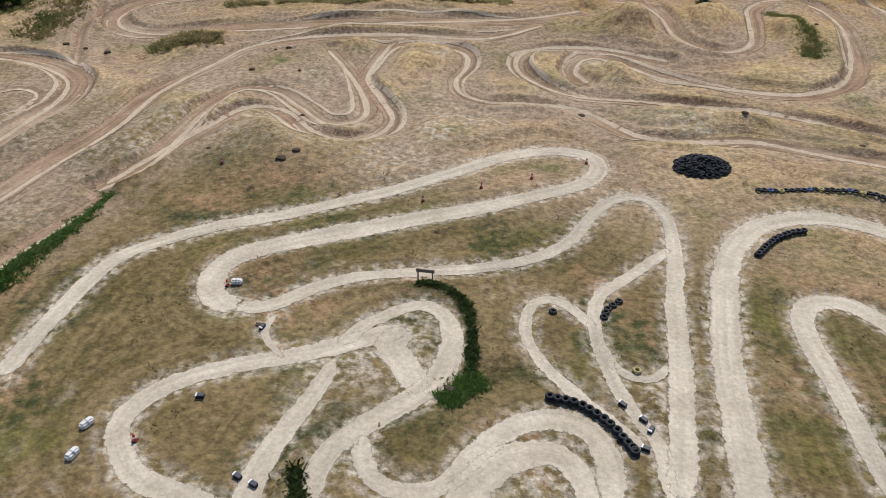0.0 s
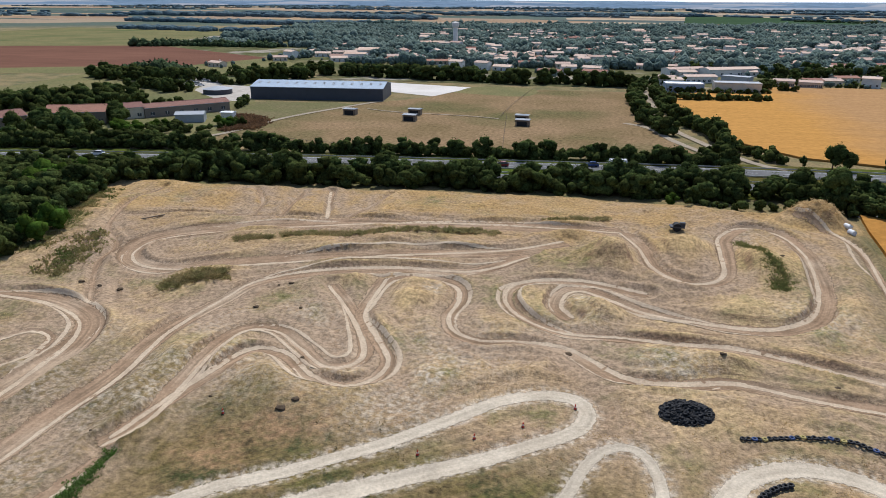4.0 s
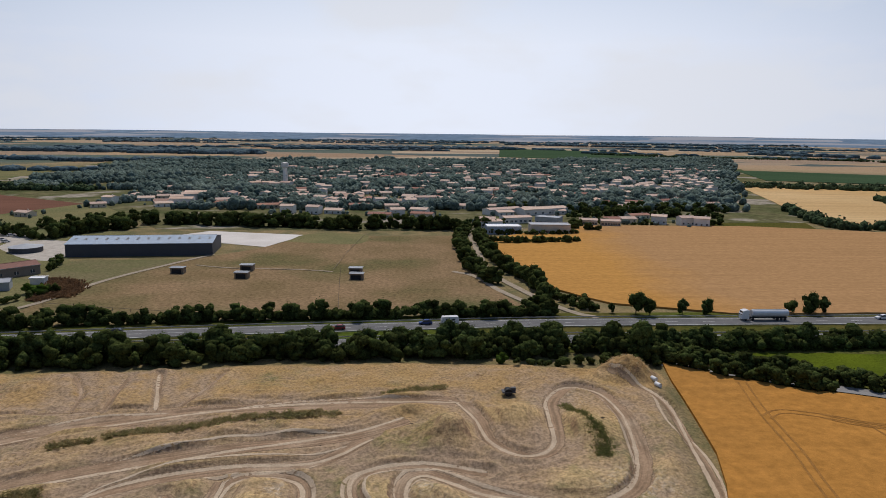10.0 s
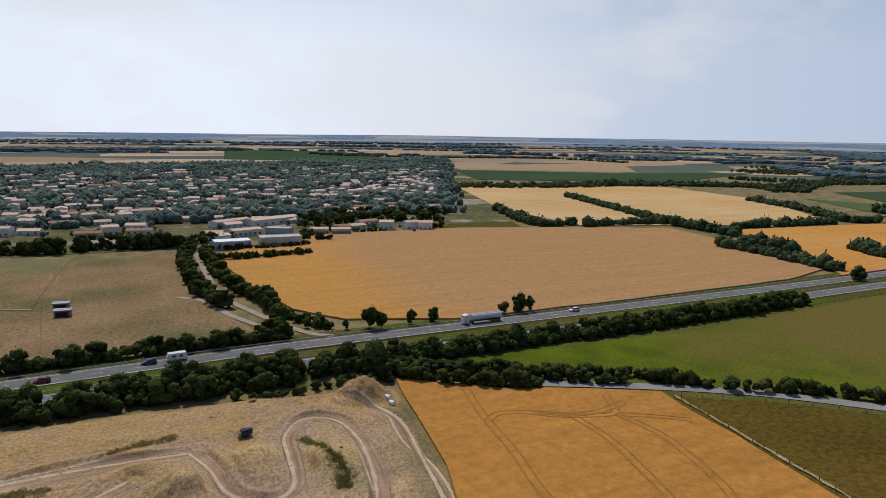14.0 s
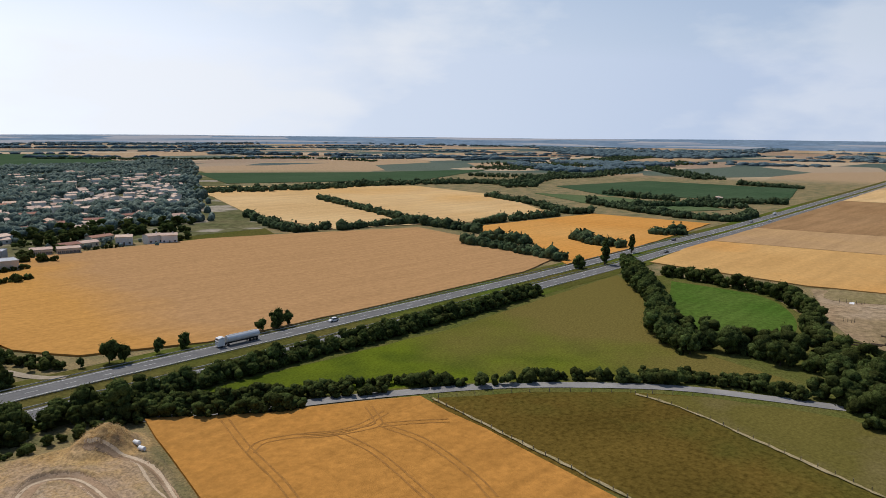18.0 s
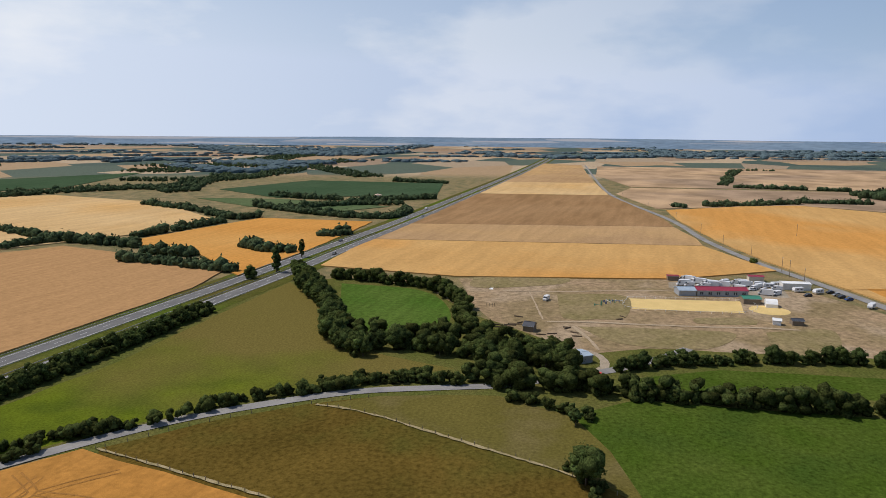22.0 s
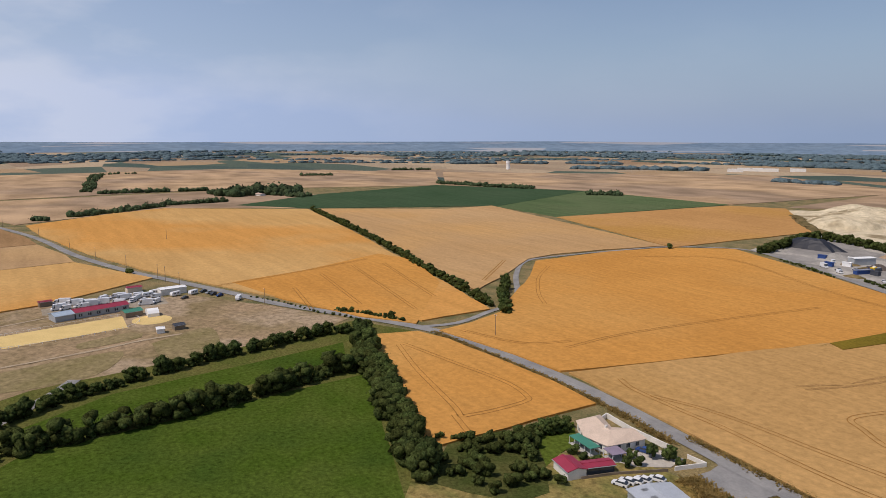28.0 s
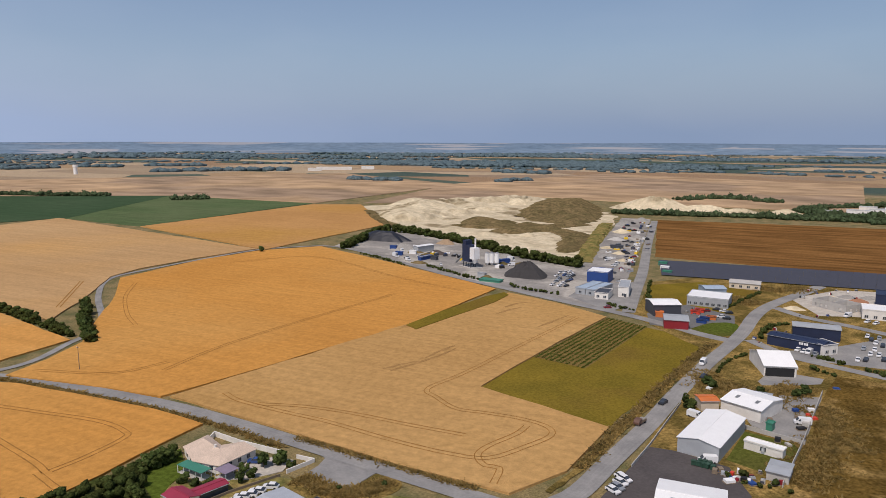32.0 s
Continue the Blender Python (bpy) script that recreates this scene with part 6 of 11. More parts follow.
HEDGES = [
    ([(464.3, 631.6), (430.6, 512.9), (406.8, 432.1), (402, 381.4), (407.5, 356.8)], 2.5, 90), ([(323.2, 544.9), (305.1, 475.2), (300.7, 437.1), (329.1, 435.9)], 3, 50),
    ([(333.8, 424.2), (377.8, 421.1), (399.9, 404.6), (399.1, 343.7)], 2.5, 60), ([(633.3, 530.6), (601.3, 442.9), (558.5, 372.9), (578, 358.6)], 4, 80),
    ([(437.1, 376.9), (489.1, 371.2), (534.5, 368.5)], 2.5, 40), ([(350, 313.3), (351.3, 283.1), (347.9, 254.3), (345.3, 232.4)], 2.5, 45), ([(382, 320.9), (381.9, 288.8)], 4, 24),
    ([(423.7, 272.6), (414.1, 249.1), (414, 234.8)], 3.5, 36), ([(488.7, 246.7), (505.6, 233.9)], 4, 20),
    ([(663.9, 412.6), (628.9, 338.8), (610.7, 281.3), (618.5, 241.8), (678.8, 246.4)], 6, 150), ([(775.1, 459.3), (763.1, 405.4), (761.3, 358.4)], 4, 50),
    ([(746.5, 339.1), (782.6, 313.3), (819.6, 265.4)], 9, 60), ([(1085.8, 413.3), (1076.1, 324.2)], 8, 50),
    ([(848.3, -54.8), (874.3, -99.1), (917.9, -156.9)], 4, 60), ([(934, -169), (947.6, -241.2)], 4, 36), ([(1169.5, -113.6), (1165.8, -208.8)], 6, 50), ([(1210.8, -98.1), (1699.2, -165.3), (1755.7, -249.3)], 10, 60),
    ([(1077.9, -256), (1075.1, -318.8), (998.7, -347.6), (968.8, -362.4)], 14, 130), ([(1165, -228), (1163.5, -266.4)], 6, 20), ([(1120.4, -687.1), (1023.2, -712.7), (938.7, -758.7)], 7, 90),
    ([(1498, -552.1), (1475, -613.9)], 6, 20), ([(1640.6, -855.6), (1613.2, -949.9)], 6, 24), ([(830.3, -16.9), (823.1, -27.9)], 3, 6),
    ([(1130.9, -684.6), (1029, -711.1), (930.6, -747.4)], 8, 70), ([(795.8, -749.3), (763.2, -785.4)], 12, 40),
    ([(176.8, -861.7), (105, -870.4), (31.4, -888.2), (-27.6, -886.7), (-109.8, -899)], 7, 160), ([(132.6, -1085.9), (74.6, -1149), (-3.6, -1106.2)], 12, 80), ([(-29.8, -990.5), (-70.2, -940.3), (-107.8, -881.1)], 14, 90),
    ([(408.3, 802.3), (509.5, 764.6), (685.7, 750.3), (814.7, 678), (784.5, 600.4)], 24, 320), ([(561.3, 1910.4), (814.4, 1705.8), (1112.2, 1624), (1169.5, 1360.2)], 12, 160),
    ([(935.2, 824), (999.2, 693.1), (1277.8, 717.8), (1530, 832.3), (1172.8, 499.1)], 30, 320), ([(1112.6, 935.5), (1459.6, 966.8), (2088.5, 1138.1), (2335, 1017.8)], 60, 420),
    ([(-285, 447.2), (-264.4, 449.2), (-235.2, 432.1)], 8, 60),
    ([(-428.3, 676.4), (-374.6, 698.7), (-284.3, 698.2)], 10, 90),
    ([(-16, -893), (-46, -915), (-118, -950)], 8, 60), ([(-30, -1000), (-66, -1060), (-140, -1120)], 10, 60),
    ([(1322, 1114), (1362, 986), (1393, 888), (1572, 840), (1859, 825)], 55, 170), ([(818, 635), (945, 686), (1118, 746)], 24, 120), ([(643, 370), (704, 340), (742, 278)], 9, 70),
]

for px, hh in (((-129.7, 162.1), 8), ((-126.5, 164.9), 6.5), ((-128.7, 155.4), 7), ((-124.5, 144.2), 6), ((-128, 172.2), 6), ((-115.8, 135.3), 4.5)):
    plant("light", *px, hh, label="bright lime-green tree at the edge of the wood")


def far_woods(name, areas, label, seed):
    rng = np.random.default_rng(seed)
    verts, faces = [], []
    for pts, half, n in areas:
        line = smooth_line(pts, 30.0)
        nor = normals(line)
        # nearer woods show smaller crowns
        fine = min(1.0, float(np.hypot(*line[len(line) // 2])) / 1900)
        for k in range(int(n / max(fine, 0.5) ** 1.6)):
            i = rng.integers(len(line))
            c = line[i] + nor[i] * rng.uniform(-half, half) + rng.uniform(-14, 14, 2) * fine
            r = rng.uniform(7, 13) * fine
            q = ICO_V * (1 + rng.uniform(-0.25, 0.25, (len(ICO_V), 1))) * np.array([r * 1.5, r * 1.5, r * 0.62]) + np.array([c[0], c[1], r * 0.3])
            base = len(verts)
            verts += [tuple(p) for p in q]
            faces += [tuple(base + i for i in f) for f in ICO_F]
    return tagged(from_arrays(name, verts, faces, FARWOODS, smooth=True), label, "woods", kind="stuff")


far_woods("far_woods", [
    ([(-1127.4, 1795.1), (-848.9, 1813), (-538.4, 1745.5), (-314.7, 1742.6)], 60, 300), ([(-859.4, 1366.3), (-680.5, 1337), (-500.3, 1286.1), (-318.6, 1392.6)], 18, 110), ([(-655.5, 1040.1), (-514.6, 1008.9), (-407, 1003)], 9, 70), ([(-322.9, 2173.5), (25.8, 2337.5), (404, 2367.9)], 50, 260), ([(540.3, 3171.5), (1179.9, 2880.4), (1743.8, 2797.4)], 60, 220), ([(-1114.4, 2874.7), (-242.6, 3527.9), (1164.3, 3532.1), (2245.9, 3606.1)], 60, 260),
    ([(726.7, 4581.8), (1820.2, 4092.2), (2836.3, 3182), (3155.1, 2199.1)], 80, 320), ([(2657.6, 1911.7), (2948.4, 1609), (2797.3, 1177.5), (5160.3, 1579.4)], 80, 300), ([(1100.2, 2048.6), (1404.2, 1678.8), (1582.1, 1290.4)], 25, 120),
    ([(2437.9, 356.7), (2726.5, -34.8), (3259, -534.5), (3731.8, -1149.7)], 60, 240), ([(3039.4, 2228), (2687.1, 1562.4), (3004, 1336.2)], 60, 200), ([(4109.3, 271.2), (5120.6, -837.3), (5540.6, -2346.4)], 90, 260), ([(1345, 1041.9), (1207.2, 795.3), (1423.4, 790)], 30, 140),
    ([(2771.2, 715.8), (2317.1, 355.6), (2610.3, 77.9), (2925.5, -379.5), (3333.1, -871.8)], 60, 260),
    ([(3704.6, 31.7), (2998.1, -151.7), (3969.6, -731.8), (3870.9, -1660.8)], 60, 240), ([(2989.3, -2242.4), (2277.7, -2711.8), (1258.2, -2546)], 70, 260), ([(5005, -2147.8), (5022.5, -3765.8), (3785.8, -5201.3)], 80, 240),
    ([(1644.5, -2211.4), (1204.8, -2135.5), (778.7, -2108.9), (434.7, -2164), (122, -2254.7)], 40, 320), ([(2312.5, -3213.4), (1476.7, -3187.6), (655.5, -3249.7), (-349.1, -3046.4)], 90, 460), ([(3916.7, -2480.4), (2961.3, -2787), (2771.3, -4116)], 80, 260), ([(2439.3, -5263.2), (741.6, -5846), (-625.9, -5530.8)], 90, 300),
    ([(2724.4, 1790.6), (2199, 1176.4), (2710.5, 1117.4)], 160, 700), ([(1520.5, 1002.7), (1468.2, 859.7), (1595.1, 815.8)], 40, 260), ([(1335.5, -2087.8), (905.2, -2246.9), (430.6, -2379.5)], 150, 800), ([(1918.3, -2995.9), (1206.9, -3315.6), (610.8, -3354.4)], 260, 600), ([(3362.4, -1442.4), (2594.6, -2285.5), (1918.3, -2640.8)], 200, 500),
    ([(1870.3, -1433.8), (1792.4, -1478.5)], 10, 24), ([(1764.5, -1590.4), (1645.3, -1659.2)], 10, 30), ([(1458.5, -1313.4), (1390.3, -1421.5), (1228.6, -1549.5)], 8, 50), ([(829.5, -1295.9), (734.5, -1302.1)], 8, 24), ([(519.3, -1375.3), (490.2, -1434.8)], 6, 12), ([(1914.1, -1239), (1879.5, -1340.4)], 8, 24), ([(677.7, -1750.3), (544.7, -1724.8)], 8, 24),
], "woods and hedges far out on the plain, haze in their colour", 9)
rng = np.random.default_rng(77)
verts, faces = [], []
while len(faces) < 20 * 6400:
    a, d = rng.uniform(0, math.tau), 1900 + 2500 * rng.random()
    x, y = d * math.cos(a), d * math.sin(a)
    if abs(y - 0.13 * x - 60) < 90 or d < 2350 and -1.0 < a - math.tau < 0:
        continue
    # a strip of wood lying more or less across the plain
    run, turn = rng.uniform(90, 520) * (0.7 + d / 3600), a + math.pi / 2 + rng.normal(0, 0.35)
    deep = rng.uniform(10, 45)
    for k in range(int(run / 13)):
        t_ = (rng.random() - 0.5) * run
        o_ = rng.uniform(-deep, deep)
        r = rng.uniform(6, 11)
        c = np.array([x + t_ * math.cos(turn) - o_ * math.sin(turn), y + t_ * math.sin(turn) + o_ * math.cos(turn), r * 0.2])
        if abs(c[1] - 0.13 * c[0] - 60) < 50:
            continue
        q = ICO_V * (1 + rng.uniform(-0.25, 0.25, (len(ICO_V), 1))) * np.array([r * 1.6, r * 1.6, r * 0.5]) + c
        base = len(verts)
        verts += [tuple(p) for p in q]
        faces += [tuple(base + i for i in f) for f in ICO_F]
tagged(from_arrays("plain_woods", verts, faces, FARWOODS, smooth=True), "broken woods scattered over the far plain, coloured blue for haze", "woods", kind="stuff")
woods("copse", [([(1034.9, -264.4), (1062.4, -318), (1024.5, -366.2)], 26, 90)], "dark copse round a farm amid harvest fields", 12, (8, 13), HEDGEROW)
woods("field_hedges", HEDGES, "dark field hedges and copses across the plain", 3, (3.8, 6.6), HEDGEROW)
# ---------------------------------------------------------------- village
def house_at(name, x, y, rz, w, d, h, wall, roof, label, wins=3, pitch=0.28, group="", z=0.0):
    """A low house: walls, a two-sided tiled roof with eaves, chimney, door and windows."""
    root = empty(name, x, y, z, rz)
    part("wall", bx(-w / 2, w / 2, -d / 2, d / 2, -0.3, h), wall, root)
    bm = bmesh.new()
    e, rise = 0.35, pitch * d / 2
    for s in (-1, 1):
        pts = [(-w / 2 - e, s * (d / 2 + e), h - 0.05), (w / 2 + e, s * (d / 2 + e), h - 0.05), (w / 2 + e, 0, h + rise), (-w / 2 - e, 0, h + rise)]
        lo = [bm.verts.new(p) for p in pts]
        hi = [bm.verts.new((p[0], p[1], p[2] + 0.18)) for p in pts]
        bm.faces.new(hi if s < 0 else hi[::-1])
        bm.faces.new(lo[::-1] if s < 0 else lo)
        for i in range(4):
            q = (lo[i], lo[(i + 1) % 4], hi[(i + 1) % 4], hi[i])
            bm.faces.new(q if s < 0 else q[::-1])
    part("roof", bm, roof, root)
    gb = bmesh.new()
    for s in (-1, 1):
        t = [gb.verts.new(p) for p in ((s * w / 2, -d / 2, h - 0.02), (s * w / 2, d / 2, h - 0.02), (s * w / 2, 0, h + rise - 0.02))]
        u = [gb.verts.new(p) for p in ((s * (w / 2 - 0.2), -d / 2, h - 0.02), (s * (w / 2 - 0.2), d / 2, h - 0.02), (s * (w / 2 - 0.2), 0, h + rise - 0.02))]
        gb.faces.new(t if s > 0 else t[::-1])
        gb.faces.new(u[::-1] if s > 0 else u)
    part("gable", gb, wall, root)
    part("chimney", bx(w * 0.22, w * 0.22 + 0.6, -0.3, 0.3, h + rise * 0.6, h + rise + 0.9), wall, root)
    for sgn in (-1,):
        for k in range(wins):
            cx = -w / 2 + (k + 0.5) * w / wins
            y0 = sgn * d / 2
            if k == wins // 2:
                part("door", bx(cx - 0.5, cx + 0.5, y0 - 0.04, y0 + 0.04, 0, 2.05), WOOD, root)
            else:
                part("window", bx(cx - 0.6, cx + 0.6, y0 - 0.03, y0 + 0.03, 1.0, 2.15), GLASS, root)
    return tagged(root, label, "house", group)


HOUSES = [
    house_at("house", 0, 0, 0, 13, 9, 2.9, WHITEWALL, TILE, "single-storey white house with a pale tiled roof"),
    house_at("house", 0, 0, 0, 11, 8, 3.0, CREAMWALL, TILE, "single-storey cream house with a pale tiled roof"),
    house_at("house", 0, 0, 0, 10, 8, 5.4, WHITEWALL, TILE, "two-storey white house with a pale tiled roof", wins=3),
    house_at("house", 0, 0, 0, 16, 8, 3.0, CREAMWALL, TILE_RED, "long cream house with a red tiled roof", wins=4),
]
for h_ in HOUSES:
    h_.location.z = -60
vr = random.Random(17)
spots = []


def try_spot(x, y, gap):
    for a, b in spots:
        if (a - x) ** 2 + (b - y) ** 2 < gap * gap:
            return False
    spots.append((x, y))
    return True


# front row and middle of the village
FRONT = [(-93.2, 548.7), (-73.5, 519), (-54, 513.6), (-39.6, 515.2), (-5.9, 490.6), (6.2, 498.6), (24.1, 493.6), (23.3, 521.9), (31.7, 457.1), (66.4, 466.2), (84.2, 506.6), (109.7, 531.1), (125.9, 518), (154.1, 468.5), (164, 469.5), (178.6, 489.3), (184.2, 462.6), (199.9, 455.6), (208.9, 450.9), (37.5, 621), (46.9, 611.8), (-245.8, 493.2), (-220.7, 551.1), (-222.1, 578.5), (-201.5, 601), (-192.2, 618.1), (-180.5, 648.2), (-35.7, 800.5), (-24.5, 752.7), (-135.7, 589.2), (-110, 555.4), (-74.2, 633.7), (69.4, 751.7), (79.8, 684)]
for x, y in FRONT:
    if try_spot(x, y, 9):
        copy_thing(vr.choice(HOUSES), pose(x, y, 0, 0, 0, vr.uniform(-25, 25)))["group"] = "village houses"
A, B, C, D = (-179.3, 547.3), (273, 548.5), (574.2, 1186), (-121.1, 1035.9)
for k in range(260):
    # close-built estate of pale houses on the far side
    u, v = vr.random(), vr.random()
    a, b, c, d = (187.4, 674), (312.1, 644.7), (438.7, 918.8), (280.1, 957.3)
    x = (a[0] * (1 - u) + b[0] * u) * (1 - v) + (d[0] * (1 - u) + c[0] * u) * v
    y = (a[1] * (1 - u) + b[1] * u) * (1 - v) + (d[1] * (1 - u) + c[1] * u) * v
    if len(spots) < 110 and try_spot(x, y, 14.5):
        copy_thing(HOUSES[vr.choice((0, 0, 2, 2, 1))], pose(x, y, 0, 0, 0, vr.choice((0, 90, 12)) + vr.uniform(-8, 8)))["group"] = "village houses"
tries = 0
count = 0
while count < 225 and tries < 6000:
    tries += 1
    u, v = vr.random(), vr.random() ** 1.25
    x = (A[0] * (1 - u) + B[0] * u) * (1 - v) + (D[0] * (1 - u) + C[0] * u) * v
    y = (A[1] * (1 - u) + B[1] * u) * (1 - v) + (D[1] * (1 - u) + C[1] * u) * v
    if y < 470 or (x > 150 and y < 480):
        continue
    if try_spot(x, y, 17):
        count += 1
        copy_thing(vr.choice(HOUSES), pose(x, y, 0, 0, 0, vr.choice((0, 90, 20, -15, 8)) + vr.uniform(-8, 8)))["group"] = "village houses"
# the rest of the roofs, too far off to count
hs = np.array(spots)
far_v, far_f = {"wall": [], "roof": []}, {"wall": [], "roof": []}
extra = 0
for k in range(9000):
    if extra > 170:
        break
    u, v = vr.uniform(-0.12, 0.98), vr.random() ** 1.1 * 1.15
    x = (A[0] * (1 - u) + B[0] * u) * (1 - v) + (D[0] * (1 - u) + C[0] * u) * v
    y = (A[1] * (1 - u) + B[1] * u) * (1 - v) + (D[1] * (1 - u) + C[1] * u) * v
    if y < 560 or not try_spot(x, y, 15):
        continue
    extra += 1
    w, d, h, rise = vr.uniform(5, 9), vr.uniform(3.8, 5.2), vr.choice((2.9, 3.0, 5.4)), vr.uniform(0.9, 1.5)
    a_ = vr.choice((0, 1.57, 0.3, -0.25, 0.1)) + vr.uniform(-0.12, 0.12)
    ca_, sa_ = math.cos(a_), math.sin(a_)
    def put(kind, pts, fs):
        base = len(far_v[kind])
        far_v[kind].extend((x + p[0] * ca_ - p[1] * sa_, y + p[0] * sa_ + p[1] * ca_, p[2]) for p in pts)
        far_f[kind].extend(tuple(base + i for i in f) for f in fs)
    put("wall", [(-w, -d, -0.2), (w, -d, -0.2), (w, d, -0.2), (-w, d, -0.2), (-w, -d, h), (w, -d, h), (w, d, h), (-w, d, h), (-w, 0, h + rise), (w, 0, h + rise)],
        [(0, 1, 5, 4), (1, 2, 6, 9, 5), (2, 3, 7, 6), (3, 0, 4, 8, 7)])
    e = 0.4
    put("roof", [(-w - e, -d - e, h), (w + e, -d - e, h), (w + e, 0, h + rise + 0.16), (-w - e, 0, h + rise + 0.16), (-w - e, d + e, h), (w + e, d + e, h), (-w - e, -d - e, h - 0.14), (w + e, -d - e, h - 0.14), (-w - e, d + e, h - 0.14), (w + e, d + e, h - 0.14)],
        [(0, 1, 2, 3), (3, 2, 5, 4), (6, 7, 1, 0), (9, 8, 4, 5)])
tagged(from_arrays("far_house_walls", far_v["wall"], far_f["wall"], WHITEWALL), "pale rendered walls of many far village houses", "houses", kind="stuff")
tagged(from_arrays("far_house_roofs", far_v["roof"], far_f["roof"], TILE_FAR), "pale and rust-coloured tiled roofs of many far houses", "roofs", kind="stuff")
# gardens and woods among the houses
rng = np.random.default_rng(8)
verts, faces, made = [], [], 0
hs = np.array(spots)
for k in range(26000):
    u, v = rng.uniform(-0.4, 1.0 + 0.05 * math.sin(k)), rng.uniform(-0.02, 1.7)
    x = (A[0] * (1 - u) + B[0] * u) * (1 - v) + (D[0] * (1 - u) + C[0] * u) * v
    y = (A[1] * (1 - u) + B[1] * u) * (1 - v) + (D[1] * (1 - u) + C[1] * u) * v
    if y < 418 or (x > 110 and y < 470) or (x < -230 and y < 700) or np.hypot(hs[:, 0] - x, hs[:, 1] - y).min() < 9:
        continue
    # no trees on the near side of the houses, so the camera sees them
    if np.any((np.abs(hs[:, 0] - x - 0.1 * (hs[:, 1] - y)) < 7.5) & (hs[:, 1] - y > 0) & (hs[:, 1] - y < 13)):
        continue
    grove = math.sin(x * 0.033 + 2.0 * math.sin(y * 0.019)) + math.sin(y * 0.027 - x * 0.011)
    if grove < -1.25:
        continue
    made += 1
    r = rng.uniform(1.9, 3.9) * (1.0 + 0.5 * (grove > 0.6))
    q = ICO_V * (1 + rng.uniform(-0.28, 0.28, (len(ICO_V), 1))) * np.array([r, r, r * rng.uniform(0.8, 1.3)]) + np.array([x, y, r * 0.8])
    base = len(verts)
    verts += [tuple(p) for p in q]
    faces += [tuple(base + i for i in f) for f in ICO_F]
for hx, hy in spots:
    for k in range(4):
        a, d, r = rng.uniform(0, math.tau), rng.uniform(9.5, 14), rng.uniform(1.0, 2.2)
        x, y = hx + d * math.cos(a), hy + d * math.sin(a)
        if y < 418 or np.hypot(hs[:, 0] - x, hs[:, 1] - y).min() < 8.5:
            continue
        q = ICO_V * (1 + rng.uniform(-0.28, 0.28, (len(ICO_V), 1))) * np.array([r, r, r * rng.uniform(0.9, 1.4)]) + np.array([x, y, r * 0.9])
        base = len(verts)
        verts += [tuple(p) for p in q]
        faces += [tuple(base + i for i in f) for f in ICO_F]
tagged(from_arrays("village_woods", verts, faces, WOODS, smooth=True), "garden trees and woods among the village houses, paled with painted haze", "woods", kind="stuff")
field("village_ground", [(-420, 700), (-220, 560), (-140, 432), (44, 424), (60, 420), (130, 466), (300, 470), (420, 640), (620, 1200), (200, 1500), (-500, 1400)], 0.04, mat("gardens", (0.15, 0.135, 0.07), (0.085, 0.095, 0.04), scale=0.03, detail_scale=0.15, detail=0.4, bump=0.3, c3=(0.30, 0.265, 0.21), c3_scale=0.02, c3_range=(0.55, 0.62)), "gardens and streets of the village", "village")

# water tower
wt = empty("water_tower", -113.7, 787.7, 0)
part("shaft", cyl(bmesh.new(), 2.7, 2.5, -0.5, 18, 20), WHITEWALL, wt)
part("tank", cyl(cyl(bmesh.new(), 2.5, 4.0, 18, 19.5, 20), 4.0, 4.0, 19.5, 23.5, 20), WHITEWALL, wt)
part("roof", cyl(bmesh.new(), 4.1, 0.5, 23.5, 24.5, 20), WHITEWALL, wt)
tagged(wt, "tall pale rendered water tower among village trees", "water tower")

